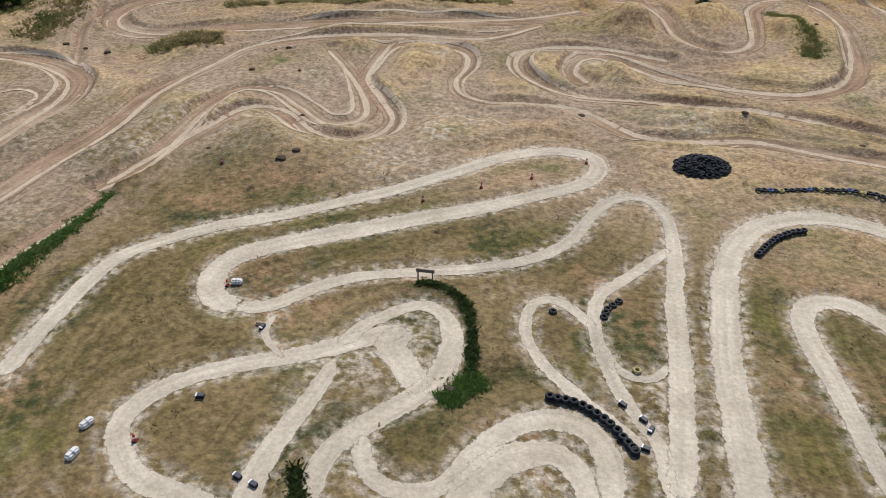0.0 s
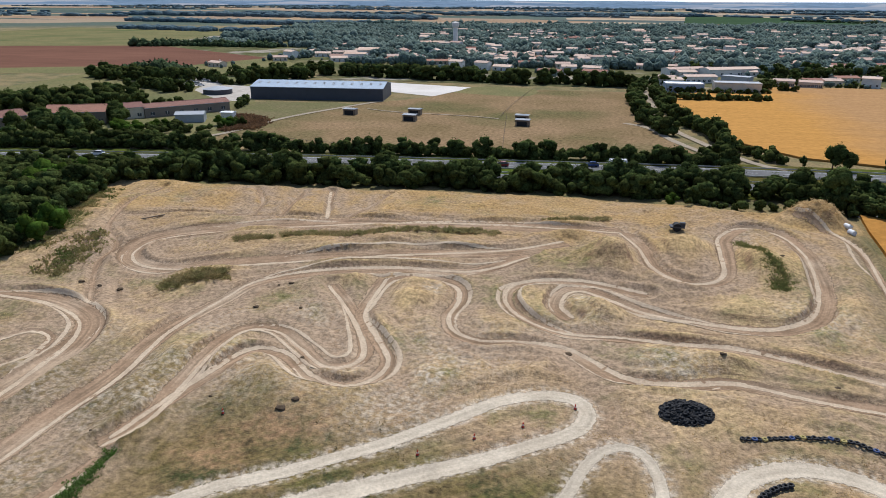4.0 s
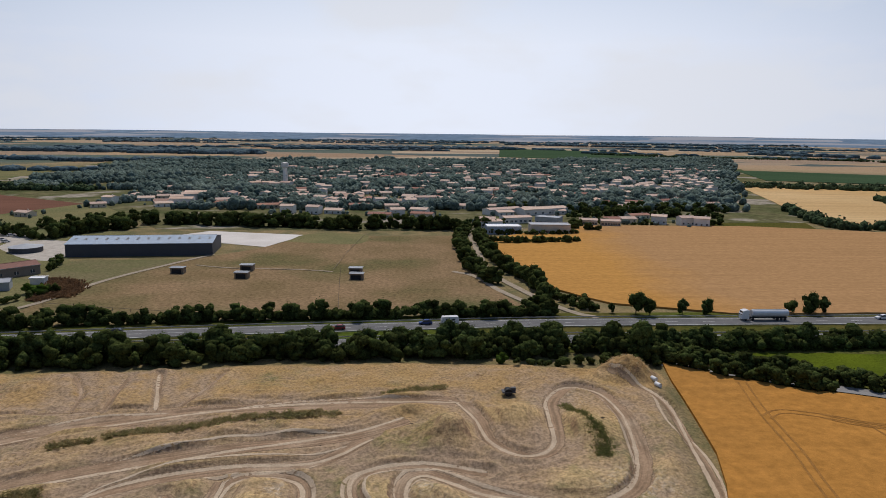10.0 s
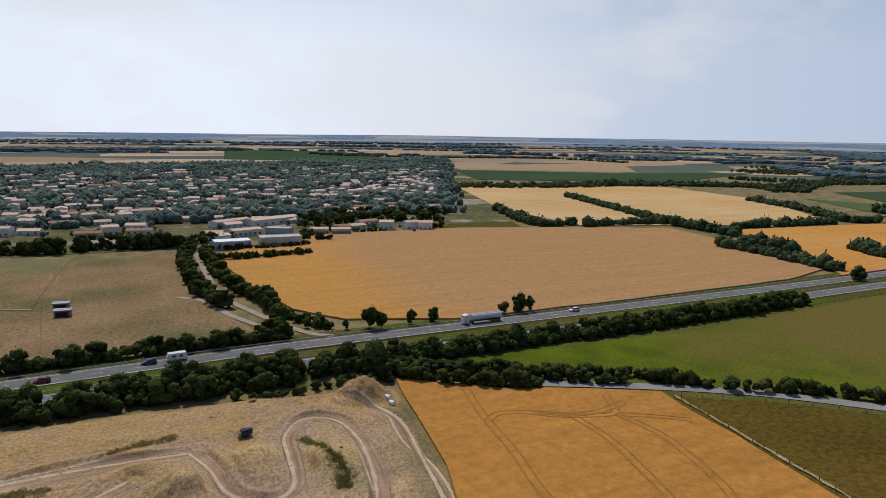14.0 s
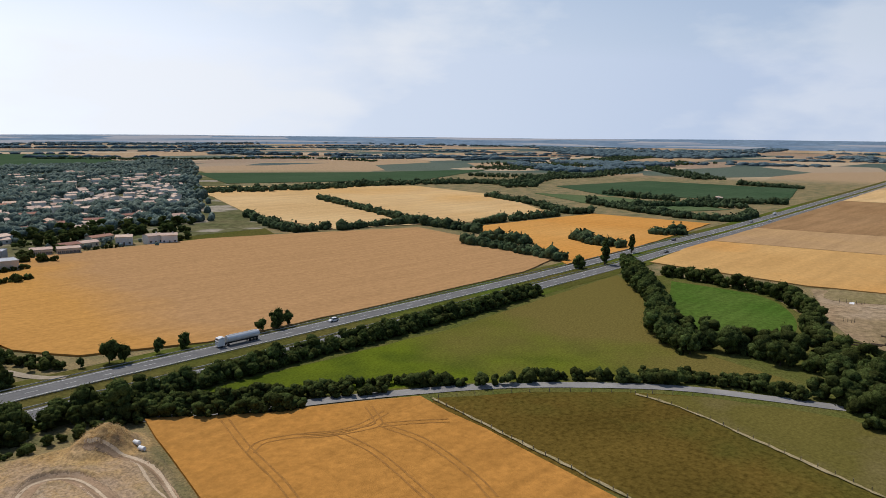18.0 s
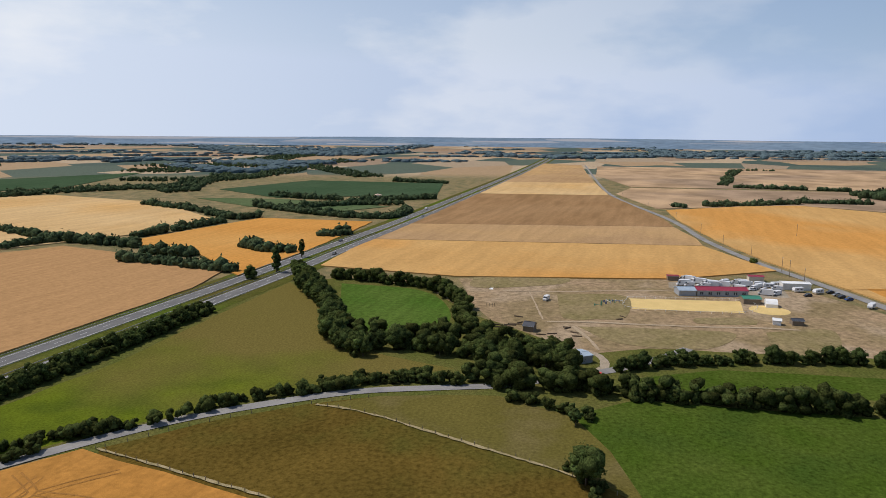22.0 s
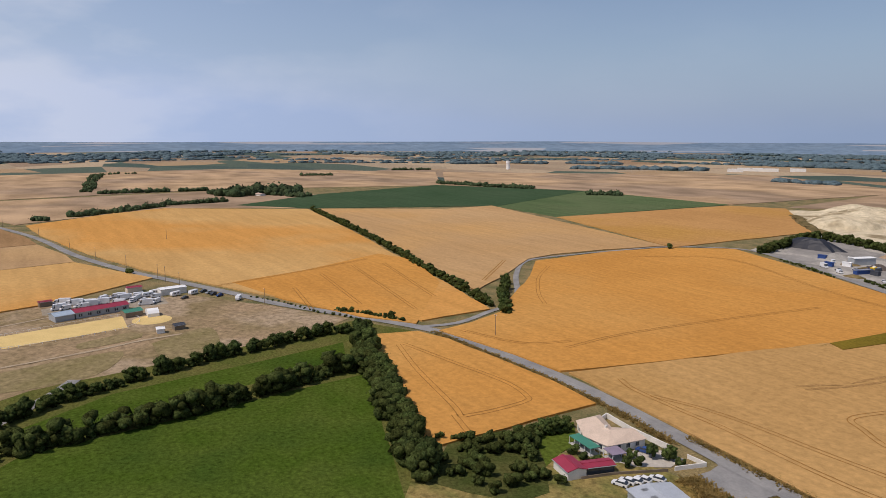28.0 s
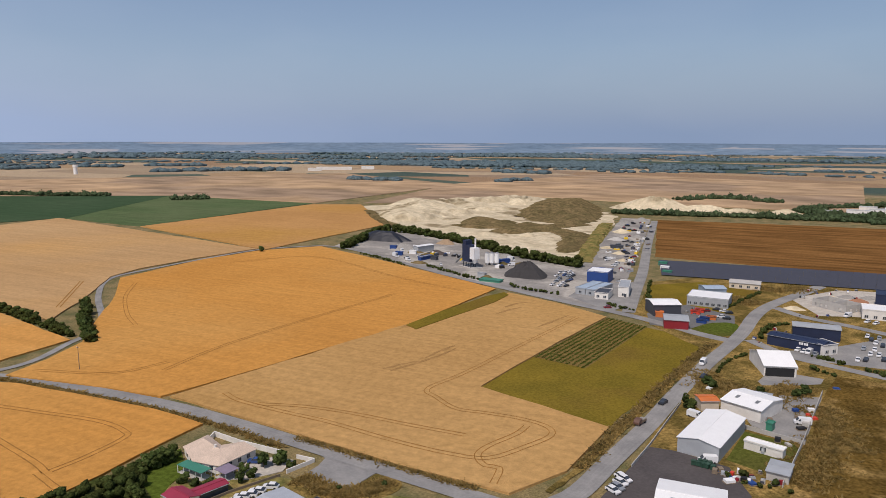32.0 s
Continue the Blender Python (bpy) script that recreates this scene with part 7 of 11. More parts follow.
# ---------------------------------------------------------------- simple sheds
def hall(name, a, b, depth, h, wall, roof, label, pitch=0.16, category="building", along=True, door=None, windows=0, skylights=0, flat=False, z=0.0):
    """A hall with its front from a to b as seen from the camera, running back. along: ridge runs along the front."""
    a, b = Vector(a), Vector(b)
    w = (b - a).length
    ang = math.degrees(math.atan2(b.y - a.y, b.x - a.x))
    root = new(name)
    root.matrix_basis = pose(a.x, a.y, z, 0, 0, ang)
    part("wall", bx(0, w, 0, depth, -0.3, h), wall, root)
    e, t = 0.3, 0.16
    bm = bmesh.new()
    span_, run = (depth, w) if along else (w, depth)
    rise = pitch * span_ / 2
    if flat:
        box(bm, -0.15, w + 0.15, -0.15, depth + 0.15, h, h + 0.25)
        part("roof", bm, roof, root)
    else:
        for s in (0, 1):
            if along:
                pts = [(-e, -e if s == 0 else depth + e, h), (w + e, -e if s == 0 else depth + e, h), (w + e, depth / 2, h + rise), (-e, depth / 2, h + rise)]
            else:
                pts = [(-e if s == 0 else w + e, depth + e, h), (-e if s == 0 else w + e, -e, h), (w / 2, -e, h + rise), (w / 2, depth + e, h + rise)]
            lo = [bm.verts.new(p) for p in pts]
            hi = [bm.verts.new((p[0], p[1], p[2] + t)) for p in pts]
            flip = s == 1
            bm.faces.new(hi[::-1] if flip else hi)
            bm.faces.new(lo if flip else lo[::-1])
            for i in range(4):
                q = (lo[i], lo[(i + 1) % 4], hi[(i + 1) % 4], hi[i])
                bm.faces.new(q[::-1] if flip else q)
        part("roof", bm, roof, root)
        for s in (0, 1):
            gb = bmesh.new()
            x = s * w if along else None
            if along:
                tri = [(x, 0, h - 0.02), (x, depth, h - 0.02), (x, depth / 2, h + rise - 0.02)]
                inner = [(x + (0.2 if s == 0 else -0.2), q[1], q[2]) for q in tri]
                ok = s == 1
            else:
                yy = s * depth
                tri = [(0, yy, h - 0.02), (w, yy, h - 0.02), (w / 2, yy, h + rise - 0.02)]
                inner = [(q[0], yy + (0.2 if s == 0 else -0.2), q[2]) for q in tri]
                ok = s == 0
            vo, vi = [gb.verts.new(q) for q in tri], [gb.verts.new(q) for q in inner]
            gb.faces.new(vo if ok else vo[::-1])
            gb.faces.new(vi[::-1] if ok else vi)
            part("gable", gb, wall, root)
        for k in range(skylights):
            if along:
                x = w * (k + 0.5) / skylights
                y0, y1 = depth * 0.22, depth * 0.36
                z0, z1 = h + rise * 0.44 + t, h + rise * 0.72 + t
                sb = bmesh.new()
                vs = [sb.verts.new(q) for q in ((x - 0.6, y0, z0 + 0.05), (x + 0.6, y0, z0 + 0.05), (x + 0.6, y1, z1 + 0.05), (x - 0.6, y1, z1 + 0.05))]
                sb.faces.new(vs)
                bmesh.ops.solidify(sb, geom=sb.faces[:], thickness=0.04)
            else:
                y = depth * (k + 0.5) / skylights
                x0, x1 = w * 0.15, w * 0.35
                sb = bmesh.new()
                vs = [sb.verts.new(q) for q in ((x0, y - 0.6, h + rise * 0.3 + t + 0.05), (x1, y - 0.6, h + rise * 0.7 + t + 0.05), (x1, y + 0.6, h + rise * 0.7 + t + 0.05), (x0, y + 0.6, h + rise * 0.3 + t + 0.05))]
                sb.faces.new(vs)
                bmesh.ops.solidify(sb, geom=sb.faces[:], thickness=0.04)
            part("skylight", sb, GREYSTEEL, root)
    if not flat:
        # ridge capping and gutters
        if along:
            part("ridge_cap", bx(-e, w + e, depth / 2 - 0.22, depth / 2 + 0.22, h + rise + t - 0.02, h + rise + t + 0.07), roof, root)
            part("gutter", bx(-e, w + e, -e - 0.14, -e + 0.02, h - 0.06, h + 0.08), GREYSTEEL, root)
        else:
            part("ridge_cap", bx(w / 2 - 0.22, w / 2 + 0.22, -e, depth + e, h + rise + t - 0.02, h + rise + t + 0.07), roof, root)
            part("gutter", bx(-e - 0.14, -e + 0.02, -e, depth + e, h - 0.06, h + 0.08), GREYSTEEL, root)
    else:
        for bb in ((-0.2, w + 0.2, -0.2, 0.0), (-0.2, w + 0.2, depth, depth + 0.2), (-0.2, 0.0, 0.0, depth), (w, w + 0.2, 0.0, depth)):
            part("parapet", bx(*bb, h + 0.2, h + 0.5), wall, root)
    if door:
        x0, wd, hd_, dm = door
        part("door", bx(x0, x0 + wd, -0.06, 0.05, 0, hd_), dm, root)
    for k in range(windows):
        cx = w * (k + 0.5) / windows
        wi = part("window", bx(cx - 0.8, cx + 0.8, -0.05, 0.05, 1.0, min(2.3, h - 0.4)), GLASS, root)
        part("sill", bx(cx - 0.95, cx + 0.95, -0.14, 0.02, 0.9, 1.0), CONCRETE, wi)
        part("frame", bx(cx - 0.05, cx + 0.05, -0.08, 0.02, 1.0, min(2.3, h - 0.4)), WHITE, wi)
    return tagged(root, label, category)


barn = hall("riding_hall", (-151.7, 337.2), (-85, 342), 26, 6.0, SLATEBLUE, BLUEROOF, "long dark riding hall with a pale blue roof", category="barn", skylights=14, door=None)
OLDSTONE = plain("weathered_farm_stone", (0.215, 0.18, 0.15), 0.95, detail=0.25)
OLDTILE = plain("mossy_red_tiles", (0.235, 0.115, 0.088), 0.9, rnd=0.12, detail=0.3)
hall("stable", (-169.6, 271.5), (-144.6, 298.2), 9, 4.0, OLDSTONE, OLDTILE, "long old farm building with a red-brown roof", pitch=0.3, windows=6)
hall("farmhouse", (-176.4, 266.2), (-170.2, 272.4), 10, 4.6, CREAMWALL, OLDTILE, "pale rendered end of the farm range", pitch=0.3, windows=2, category="house")
hall("shed", (-151.6, 263.2), (-141.1, 266.9), 8, 3.2, GREYSTEEL, GREYSTEEL, "grey sheet-steel farm shed", pitch=0.2)
hall("shed", (-138.6, 276.8), (-133.5, 277.1), 4, 2.6, WHITEWALL, WHITE, "small white rendered shed", pitch=0.1)
ring = empty("round_pen", *(-176.9, 352.6))
part("wall", cyl(bmesh.new(), 7.4, 7.4, 0, 2.6, 28), SLATEBLUE, ring)
part("roof", cyl(bmesh.new(), 7.8, 1.0, 2.6, 3.9, 28), GREYSTEEL, ring)
tagged(ring, "round dark horse walker with a grey roof", "pen")
for p in ((-91.8, 297.6), (-63.1, 287.1), (-64.1, 303.3), (-16, 284.1), (-16.9, 296)):
    # wide black panel stands in for the shaded opening of each shelter
    hall("field_shelter", p, (p[0] + 5.4, p[1] - 0.6), 3.2, 2.6, WOOD, GREYSTEEL, "grey timber horse shelter standing in the pasture", pitch=0.05, category="shelter", door=(0.6, 4.0, 2.0, BLACK))
# farm beside the highway: house, barn and their trees
hall("farmhouse", (-196.5, 246.5), (-176.2, 254.5), 11, 5.0, OLDSTONE, TILE_RED, "long two-storey stone farmhouse with a red tiled roof", pitch=0.42, windows=6, category="house")
hall("barn", (-211, 233), (-204.1, 246.3), 10, 4.0, OLDSTONE, OLDTILE, "old stone barn with a dull red roof", pitch=0.42)
for x, y, h in [(-182, 238.9, 8.5), (-194.5, 243.4, 6.5), (-173.4, 236.2, 8), (-167, 235.3, 6), (-170.1, 253.4, 7.5), (-180.3, 230.4, 6), (-187.7, 224.7, 6), (-190.6, 220, 6), (-244.9, 337.4, 6), (-234.6, 342, 6), (-224.7, 339.8, 6.5), (-218.3, 343.5, 5.5), (-205.4, 351, 8), (-195.5, 358, 6)]:
    plant("round", x, y, h, "trees round the old farm", label="leafy dark green tree beside the old farm")
belt([(-159.2, 230.4), (-150.6, 236.4), (-145.1, 246.5), (-144, 255.1)], 3.2, (2.2, 3.6), "", kind="bush", width=2.0, joined=True)
belt([(-258.6, 297.9), (-245.8, 304.4), (-225.7, 301.5), (-201.2, 299.8), (-192.4, 308.9)], 4.0, (5, 7.5), "", width=4.0, mixed=0.2, joined=True)
belt([(-277, 401.3), (-253.8, 397.7), (-230.9, 403.2), (-218.1, 400.3)], 5.0, (6, 8), "", width=5.0, mixed=0.1, joined=True)
belt([(-185.6, 211.3), (-167, 215), (-147.1, 217.1), (-126.5, 217.6), (-106.6, 214.5)], 4.0, (4, 6.5), "", width=2.0, mixed=0.3, joined=True)
# school and hall at the edge of the village
for i, (a, b, d, hh, ww, rr) in enumerate((
        ((59, 411.8), (79.5, 411.7), 12, 4.5, BLUEROOF, WHITE), ((58.9, 440.4), (73.4, 443.9), 10, 3.8, WHITEWALL, TILE), ((77.2, 459.2), (96.7, 463.9), 10, 4.0, WHITEWALL, TILE),
        ((85.3, 413), (109.4, 411.4), 12, 5.5, CREAMWALL, GREYSTEEL), ((73.8, 504.3), (99.8, 518.1), 10, 4.2, WHITEWALL, TILE), ((99.3, 503.5), (135.3, 519.5), 12, 4.5, WHITEWALL, TILE),
        ((97.3, 458.1), (111.3, 450), 10, 5.0, GREYSTEEL, GREYSTEEL), ((126.4, 453.5), (137.7, 450.7), 9, 3.6, CREAMWALL, TILE), ((139.6, 448.4), (151.7, 445.9), 9, 3.6, CREAMWALL, TILE))):
    hall("school_wing", a, b, d, hh, ww, rr, "pale rendered school wing with a low roof", windows=6, flat=i in (0, 3, 6), pitch=0.2)
belt([(52, 380.7), (68.3, 378.2), (85.7, 380), (106, 382.5)], 3.4, (2.4, 4.5), "", kind="bush", width=1.0, joined=True)
belt([(114, 437.1), (123.7, 431.6), (130.5, 428.2)], 4.0, (4, 6), "", width=2.0, joined=True)

# trees round the farm and its yard
belt([(-262, 268), (-243, 279.3), (-228.2, 295.4), (-215.9, 301.5), (-201.2, 304.7)], 3.4, (7, 10.5), "", width=6.0, mixed=0.1, joined=True)
belt([(-252, 262), (-232, 276), (-212, 290), (-194, 296)], 3.6, (6, 9), "", width=6.0, mixed=0.15, joined=True)
belt([(-284, 411), (-262, 405), (-240, 401), (-219, 400)], 2.8, (7, 9.5), "", width=3.0, mixed=0.0, joined=True)
belt([(-185.7, 393), (-179.5, 409.8), (-166.4, 424.6), (-157.7, 434.9)], 3.0, (7, 9.5), "", width=4.0, mixed=0.05, joined=True)
for x, y, h in ((-189.3, 234.1, 9), (-175.1, 224.7, 8.5), (-169.9, 226.5, 9), (-168.8, 233, 8), (-181, 226, 9), (-196, 229, 8.5), (-174.6, 259.8, 9), (-202, 224, 8)):
    plant("round", x, y, h, "trees round the old farm", label="leafy dark green tree beside the old farm")
for x, y in ((-165, 245), (-161.5, 243.5), (-158, 240.5), (-155, 243.8), (-151.5, 246.5), (-148.5, 249), (-131, 262), (-127, 259)):
    plant("light", x, y, 4.2, "willows of the old farm", label="yellow-green willow bush beside the farm buildings", slim=1.25)
belt([(-237.3, 370.9), (-214.9, 360.9), (-196.8, 354.8)], 4.6, (5, 8), "", width=2.5, mixed=0.2, joined=True)
belt([(-196.4, 302.4), (-184.5, 308.4), (-178.3, 313.2)], 4.0, (2.4, 4.2), "", width=1.6, mixed=0.4, joined=True)
belt([(-158.4, 244.7), (-141.3, 242.9), (-129.6, 251.7), (-123.6, 263.7)], 4.0, (2.2, 4.0), "", kind="bush", width=1.2, joined=True)
belt([(-144.7, 304.8), (-147.3, 321.7)], 4.0, (3, 5), "", width=1.0, mixed=0.3, joined=True)
belt([(-255.5, 399.9), (-242.2, 410.7), (-217.4, 408), (-191.8, 396.1)], 4.8, (4.5, 7.5), "", width=3.0, mixed=0.2, joined=True)
# trees that close the village towards the fields
belt([(42.5, 433.5), (59.5, 442.9), (73.2, 449.6)], 4.6, (5, 8), "", width=3.0, mixed=0.2, joined=True)
belt([(55.9, 414.8), (72.2, 411.5), (91.7, 408.5), (112.7, 412.6)], 4.2, (2.6, 4.4), "", width=1.2, mixed=0.4, joined=True)
belt([(120.8, 445.8), (135.9, 458.2), (148.3, 462.2)], 4.2, (4, 6.5), "", width=2.0, mixed=0.3, joined=True)
belt([(161.7, 452.2), (175.8, 453.4)], 4.2, (3, 5), "", width=1.6, mixed=0.3, joined=True)
belt([(217.9, 454.5), (227.9, 463.8)], 4.2, (4, 6), "", width=1.6, mixed=0.3, joined=True)
belt([(133.6, 491.3), (160.4, 500.6), (192.4, 510.6), (216.7, 499.5), (241, 495.4)], 4.6, (5, 8.5), "", width=5.0, mixed=0.15, joined=True)
belt([(138.6, 526.6), (181, 538.7), (222, 543.1), (265.1, 532.4)], 5.0, (5, 8.5), "", width=7.0, mixed=0.15, joined=True)
belt([(93.5, 537.1), (125.7, 565.1), (147, 559.1)], 5.0, (5, 8), "", width=5.0, mixed=0.15, joined=True)

# trading estate
hall("workshop", (20.3, -205.2), (8.6, -202.7), 27, 4.6, GREYSTEEL, WHITE, "grey steel workshop hall with a white roof", along=False, pitch=0.2)
hall("workshop", (20.1, -160.6), (4.1, -161.5), 17, 4.0, CREAMWALL, WHITE, "workshop hall with a white roof and roof lights", along=True, skylights=2)
hall("workshop", (11.2, -244.3), (-1.3, -238.8), 16, 4.2, WHITEWALL, WHITE, "low white workshop with a pale roof", skylights=2)
hall("workshop", (17.2, -241.4), (11.7, -244.1), 6, 3.5, CREAMWALL, ORANGE, "small shed with an orange roof")
# black door panel stands in for the shaded inside of the open front
hall("open_barn", (-1.1, -289.7), (-12.6, -293.1), 21, 4.2, WHITEWALL, WHITE, "white barn with a cream roof and a black panel for its open front", along=True, pitch=0.3, door=(0.6, 10.6, 3.6, BLACK))
hall("offices", (-1.4, -337.2), (-23.3, -329.5), 8, 4.6, NAVY, NAVY, "long navy-clad office block with a sloping roof", pitch=0.12, windows=0)
hall("offices", (-23.4, -328.7), (-29.0, -334.1), 8, 4.4, WHITEWALL, NAVY, "white rendered end of the navy office block", flat=True, windows=2)
hall("offices", (-11.8, -354.4), (-31.4, -354.9), 9, 5.6, NAVY, GREYSTEEL, "navy office block with a pale grey roof", pitch=0.14, windows=0)
hall("workshop", (40.4, -400.2), (19, -399.2), 18, 5, GREYSTEEL, WHITE, "grey workshop with a pale roof", flat=True, windows=7)
hall("workshop", (52.9, -366.2), (40, -372.7), 14, 6, SLATEBLUE, WHITE, "dark workshop with a white roof", along=True)
hall("workshop", (44.3, -343.8), (33.2, -345.9), 12, 4.5, REDTIN, GREYSTEEL, "red workshop with a grey roof", along=True)
hall("workshop", (33.1, -427.2), (22.1, -432.7), 11, 4.4, BLUEROOF, BLUEROOF, "blue-grey garage with a pale sheet roof", along=True)
hall("workshop", (22.3, -458.7), (4.7, -458.4), 12, 3.6, CREAMWALL, CONCRETE, "cream workshop with a weathered grey roof", along=True, windows=4)
hall("depot", (105.9, -437.5), (92.4, -437.5), 15, 7, BLUE, WHITE, "tall blue depot with a white roof", flat=True)
hall("depot", (103.4, -400.5), (97.3, -399.2), 24, 3.6, GREYSTEEL, BLUEROOF, "low depot shed with a blue-grey roof", flat=True, windows=1)
hall("depot", (96.9, -399.1), (91.3, -397.8), 24, 3.6, GREYSTEEL, BLUEROOF, "low depot shed with a blue-grey roof", flat=True, windows=1)
hall("offices", (90, -392.5), (82.2, -392.7), 13, 3.6, WHITEWALL, SLATEBLUE, "low white office with dark roof panels", flat=True, windows=2)
hall("offices", (78.8, -403), (72.9, -403.8), 22, 5.8, WHITEWALL, GREYSTEEL, "slender white rendered office cube", flat=True, windows=1, door=(3.6, 1.2, 2.2, SLATEBLUE))
hall("stable", (370.2, -21.6), (376.6, -46), 8, 3.0, GREYSTEEL, REDROOF, "long stable with a crimson roof", windows=6, pitch=0.3)
# outbuildings of the house by the road
hall("shed", (133.0, -117.2), (125.5, -115.6), 5.4, 2.5, WHITEWALL, REDROOF, "white outbuilding with a crimson roof", pitch=0.3)
hall("shed", (125.0, -121.2), (122.5, -129.0), 3.8, 2.4, GLASS, REDROOF, "long lean-to with a crimson roof and glazed front", pitch=0.2)
# ---------------------------------------------------------------- vehicles
def prism(bm, profile, y0, y1):
    """A side profile of (x, z) drawn across from y0 to y1."""
    a = [bm.verts.new((x, y0, z)) for x, z in profile]
    b = [bm.verts.new((x, y1, z)) for x, z in profile]
    n = len(profile)
    bm.faces.new(a)
    bm.faces.new(b[::-1])
    for i in range(n):
        bm.faces.new((a[i], b[i], b[(i + 1) % n], a[(i + 1) % n]))
    bmesh.ops.recalc_face_normals(bm, faces=bm.faces[:])
    return bm


def wheel_bm(r, w):
    bm = cyl(bmesh.new(), r, r, -w / 2, w / 2, 12)
    bmesh.ops.rotate(bm, verts=bm.verts[:], cent=(0, 0, 0), matrix=Matrix.Rotation(math.pi / 2, 3, "X"))
    return bm


def wheels(root, xs, half, r=0.32):
    for x in xs:
        for s in (-1, 1):
            w = part("wheel", wheel_bm(r, 0.22), BLACK, root)
            w.location = (x, s * half, r)


def make_car(paint, label):
    root = empty("car", 0, 0, -60)
    part("body", prism(bmesh.new(), [(-2.1, 0.25), (2.1, 0.25), (2.15, 0.7), (1.2, 0.92), (-1.9, 0.98), (-2.15, 0.75)], -0.86, 0.86), paint, root)
    part("cabin", prism(bmesh.new(), [(-1.95, 0.95), (1.15, 0.9), (0.45, 1.42), (-1.3, 1.46)], -0.76, 0.76), GLASS, root)
    part("roof", prism(bmesh.new(), [(-1.32, 1.44), (0.47, 1.40), (0.3, 1.50), (-1.15, 1.52)], -0.72, 0.72), paint, root)
    wheels(root, (-1.3, 1.3), 0.78)
    return tagged(root, label, "car")


def make_van(paint, label, length=5.2, high=2.3):
    root = empty("van", 0, 0, -60)
    h = length / 2
    part("body", prism(bmesh.new(), [(-h, 0.35), (h, 0.35), (h, 1.0), (h - 0.7, 1.3), (h - 1.35, high - 0.1), (h - 1.7, high), (-h + 0.1, high), (-h, high - 0.1)], -0.95, 0.95), paint, root)
    part("windscreen", prism(bmesh.new(), [(h - 0.66, 1.32), (h - 0.60, 1.34), (h - 1.25, high - 0.2), (h - 1.31, high - 0.2)], -0.85, 0.85), GLASS, root)
    for s in (-1, 1):
        part("side_window", prism(bmesh.new(), [(h - 1.8, 1.25), (h - 0.95, 1.25), (h - 1.45, high - 0.35), (h - 1.8, high - 0.35)], s * 0.94, s * 0.965), GLASS, root)
    wheels(root, (-h + 0.9, h - 0.9), 0.86, 0.34)
    return tagged(root, label, "van")


CARS = {k: make_car(m, l) for k, m, l in (("white", CARWHITE, "white parked hatchback car with dark windows"), ("grey", CARGREY, "silver parked car with dark windows"),
        ("dark", CARDARK, "black parked car with dark windows"), ("blue", CARBLUE, "dark blue parked car with dark windows"), ("red", CARRED, "dark red parked car with dark windows"))}
CARS["van"] = make_van(CARWHITE, "white panel van with a sloping front")
CARS["box"] = make_van(CARWHITE, "white box lorry of the stables", 7.2, 3.2)


def park(kind, x, y, rz, group="", label="", z=0.19):
    ob = copy_thing(CARS[kind], pose(x, y, z, 0, 0, rz))
    if group:
        ob["group"] = group
    if label:
        ob["label"] = label
    return ob


def make_caravan(x, y, rz, z=0.12, label="white touring caravan with dark windows", length=5.5):
    root = empty("caravan", x, y, z, rz)
    h = length / 2
    part("body", prism(bmesh.new(), [(-h, 0.5), (h, 0.5), (h + 0.15, 1.3), (h - 0.3, 2.45), (-h + 0.2, 2.5), (-h - 0.1, 1.4)], -1.1, 1.1), CARWHITE, root)
    for s in (-1, 1):
        for x0 in (-1.6, 0.4):
            part("window", bx(x0, x0 + 1.1, s * 1.1 - 0.02, s * 1.1 + 0.02, 1.3, 1.9), GLASS, root)
    part("drawbar", bx(h, h + 1.3, -0.06, 0.06, 0.45, 0.55), STEEL, root)
    wheels(root, (0.0,), 0.95, 0.3)
    return tagged(root, label, "caravan")


# traffic on the highway
def on_road(pts, x):
    line = smooth_line(pts, 4.0)
    i = int(np.argmin(abs(line[:, 0] - x)))
    d = line[min(i + 1, len(line) - 1)] - line[i - 1]
    return line[i], math.degrees(math.atan2(d[1], d[0]))


def drive(kind, road, x, side, label=""):
    q, a = on_road(road, x)
    n = Vector((-math.sin(radians(a)), math.cos(radians(a))))
    p = Vector(q) + n * side
    return park(kind, p.x, p.y, a + (180 if road is HWY_S else 0), "cars on the highway", label, z=0.28)


for kind, x, side, lab in (("dark", -80, 1.7, "black car driving on the highway"), ("red", -14, -1.7, "dark red car driving on the highway"), ("white", 168, 1.7, "white car driving on the highway"),
                           ("dark", 470, 1.7, "dark car driving on the highway"), ("van", 700, 1.7, "white van driving on the highway"), ("grey", 620, -1.7, "silver car driving on the highway"), ("white", -145, 1.7, "white car driving on the highway")):
    drive(kind, HWY_S, x, side, lab)
for kind, x, side in (("white", 640, 1.7), ("grey", 980, 1.7), ("dark", 420, -1.7)):
    drive(kind, HWY_N, x, side, "car driving on the far carriageway")
q, a = on_road(HWY_S, 20)
drive("blue", HWY_S, 13, 1.7, "dark blue car towing a white caravan")
make_caravan(q[0], q[1] + 1.5, a + 180, 0.28, "white caravan towed along the highway")


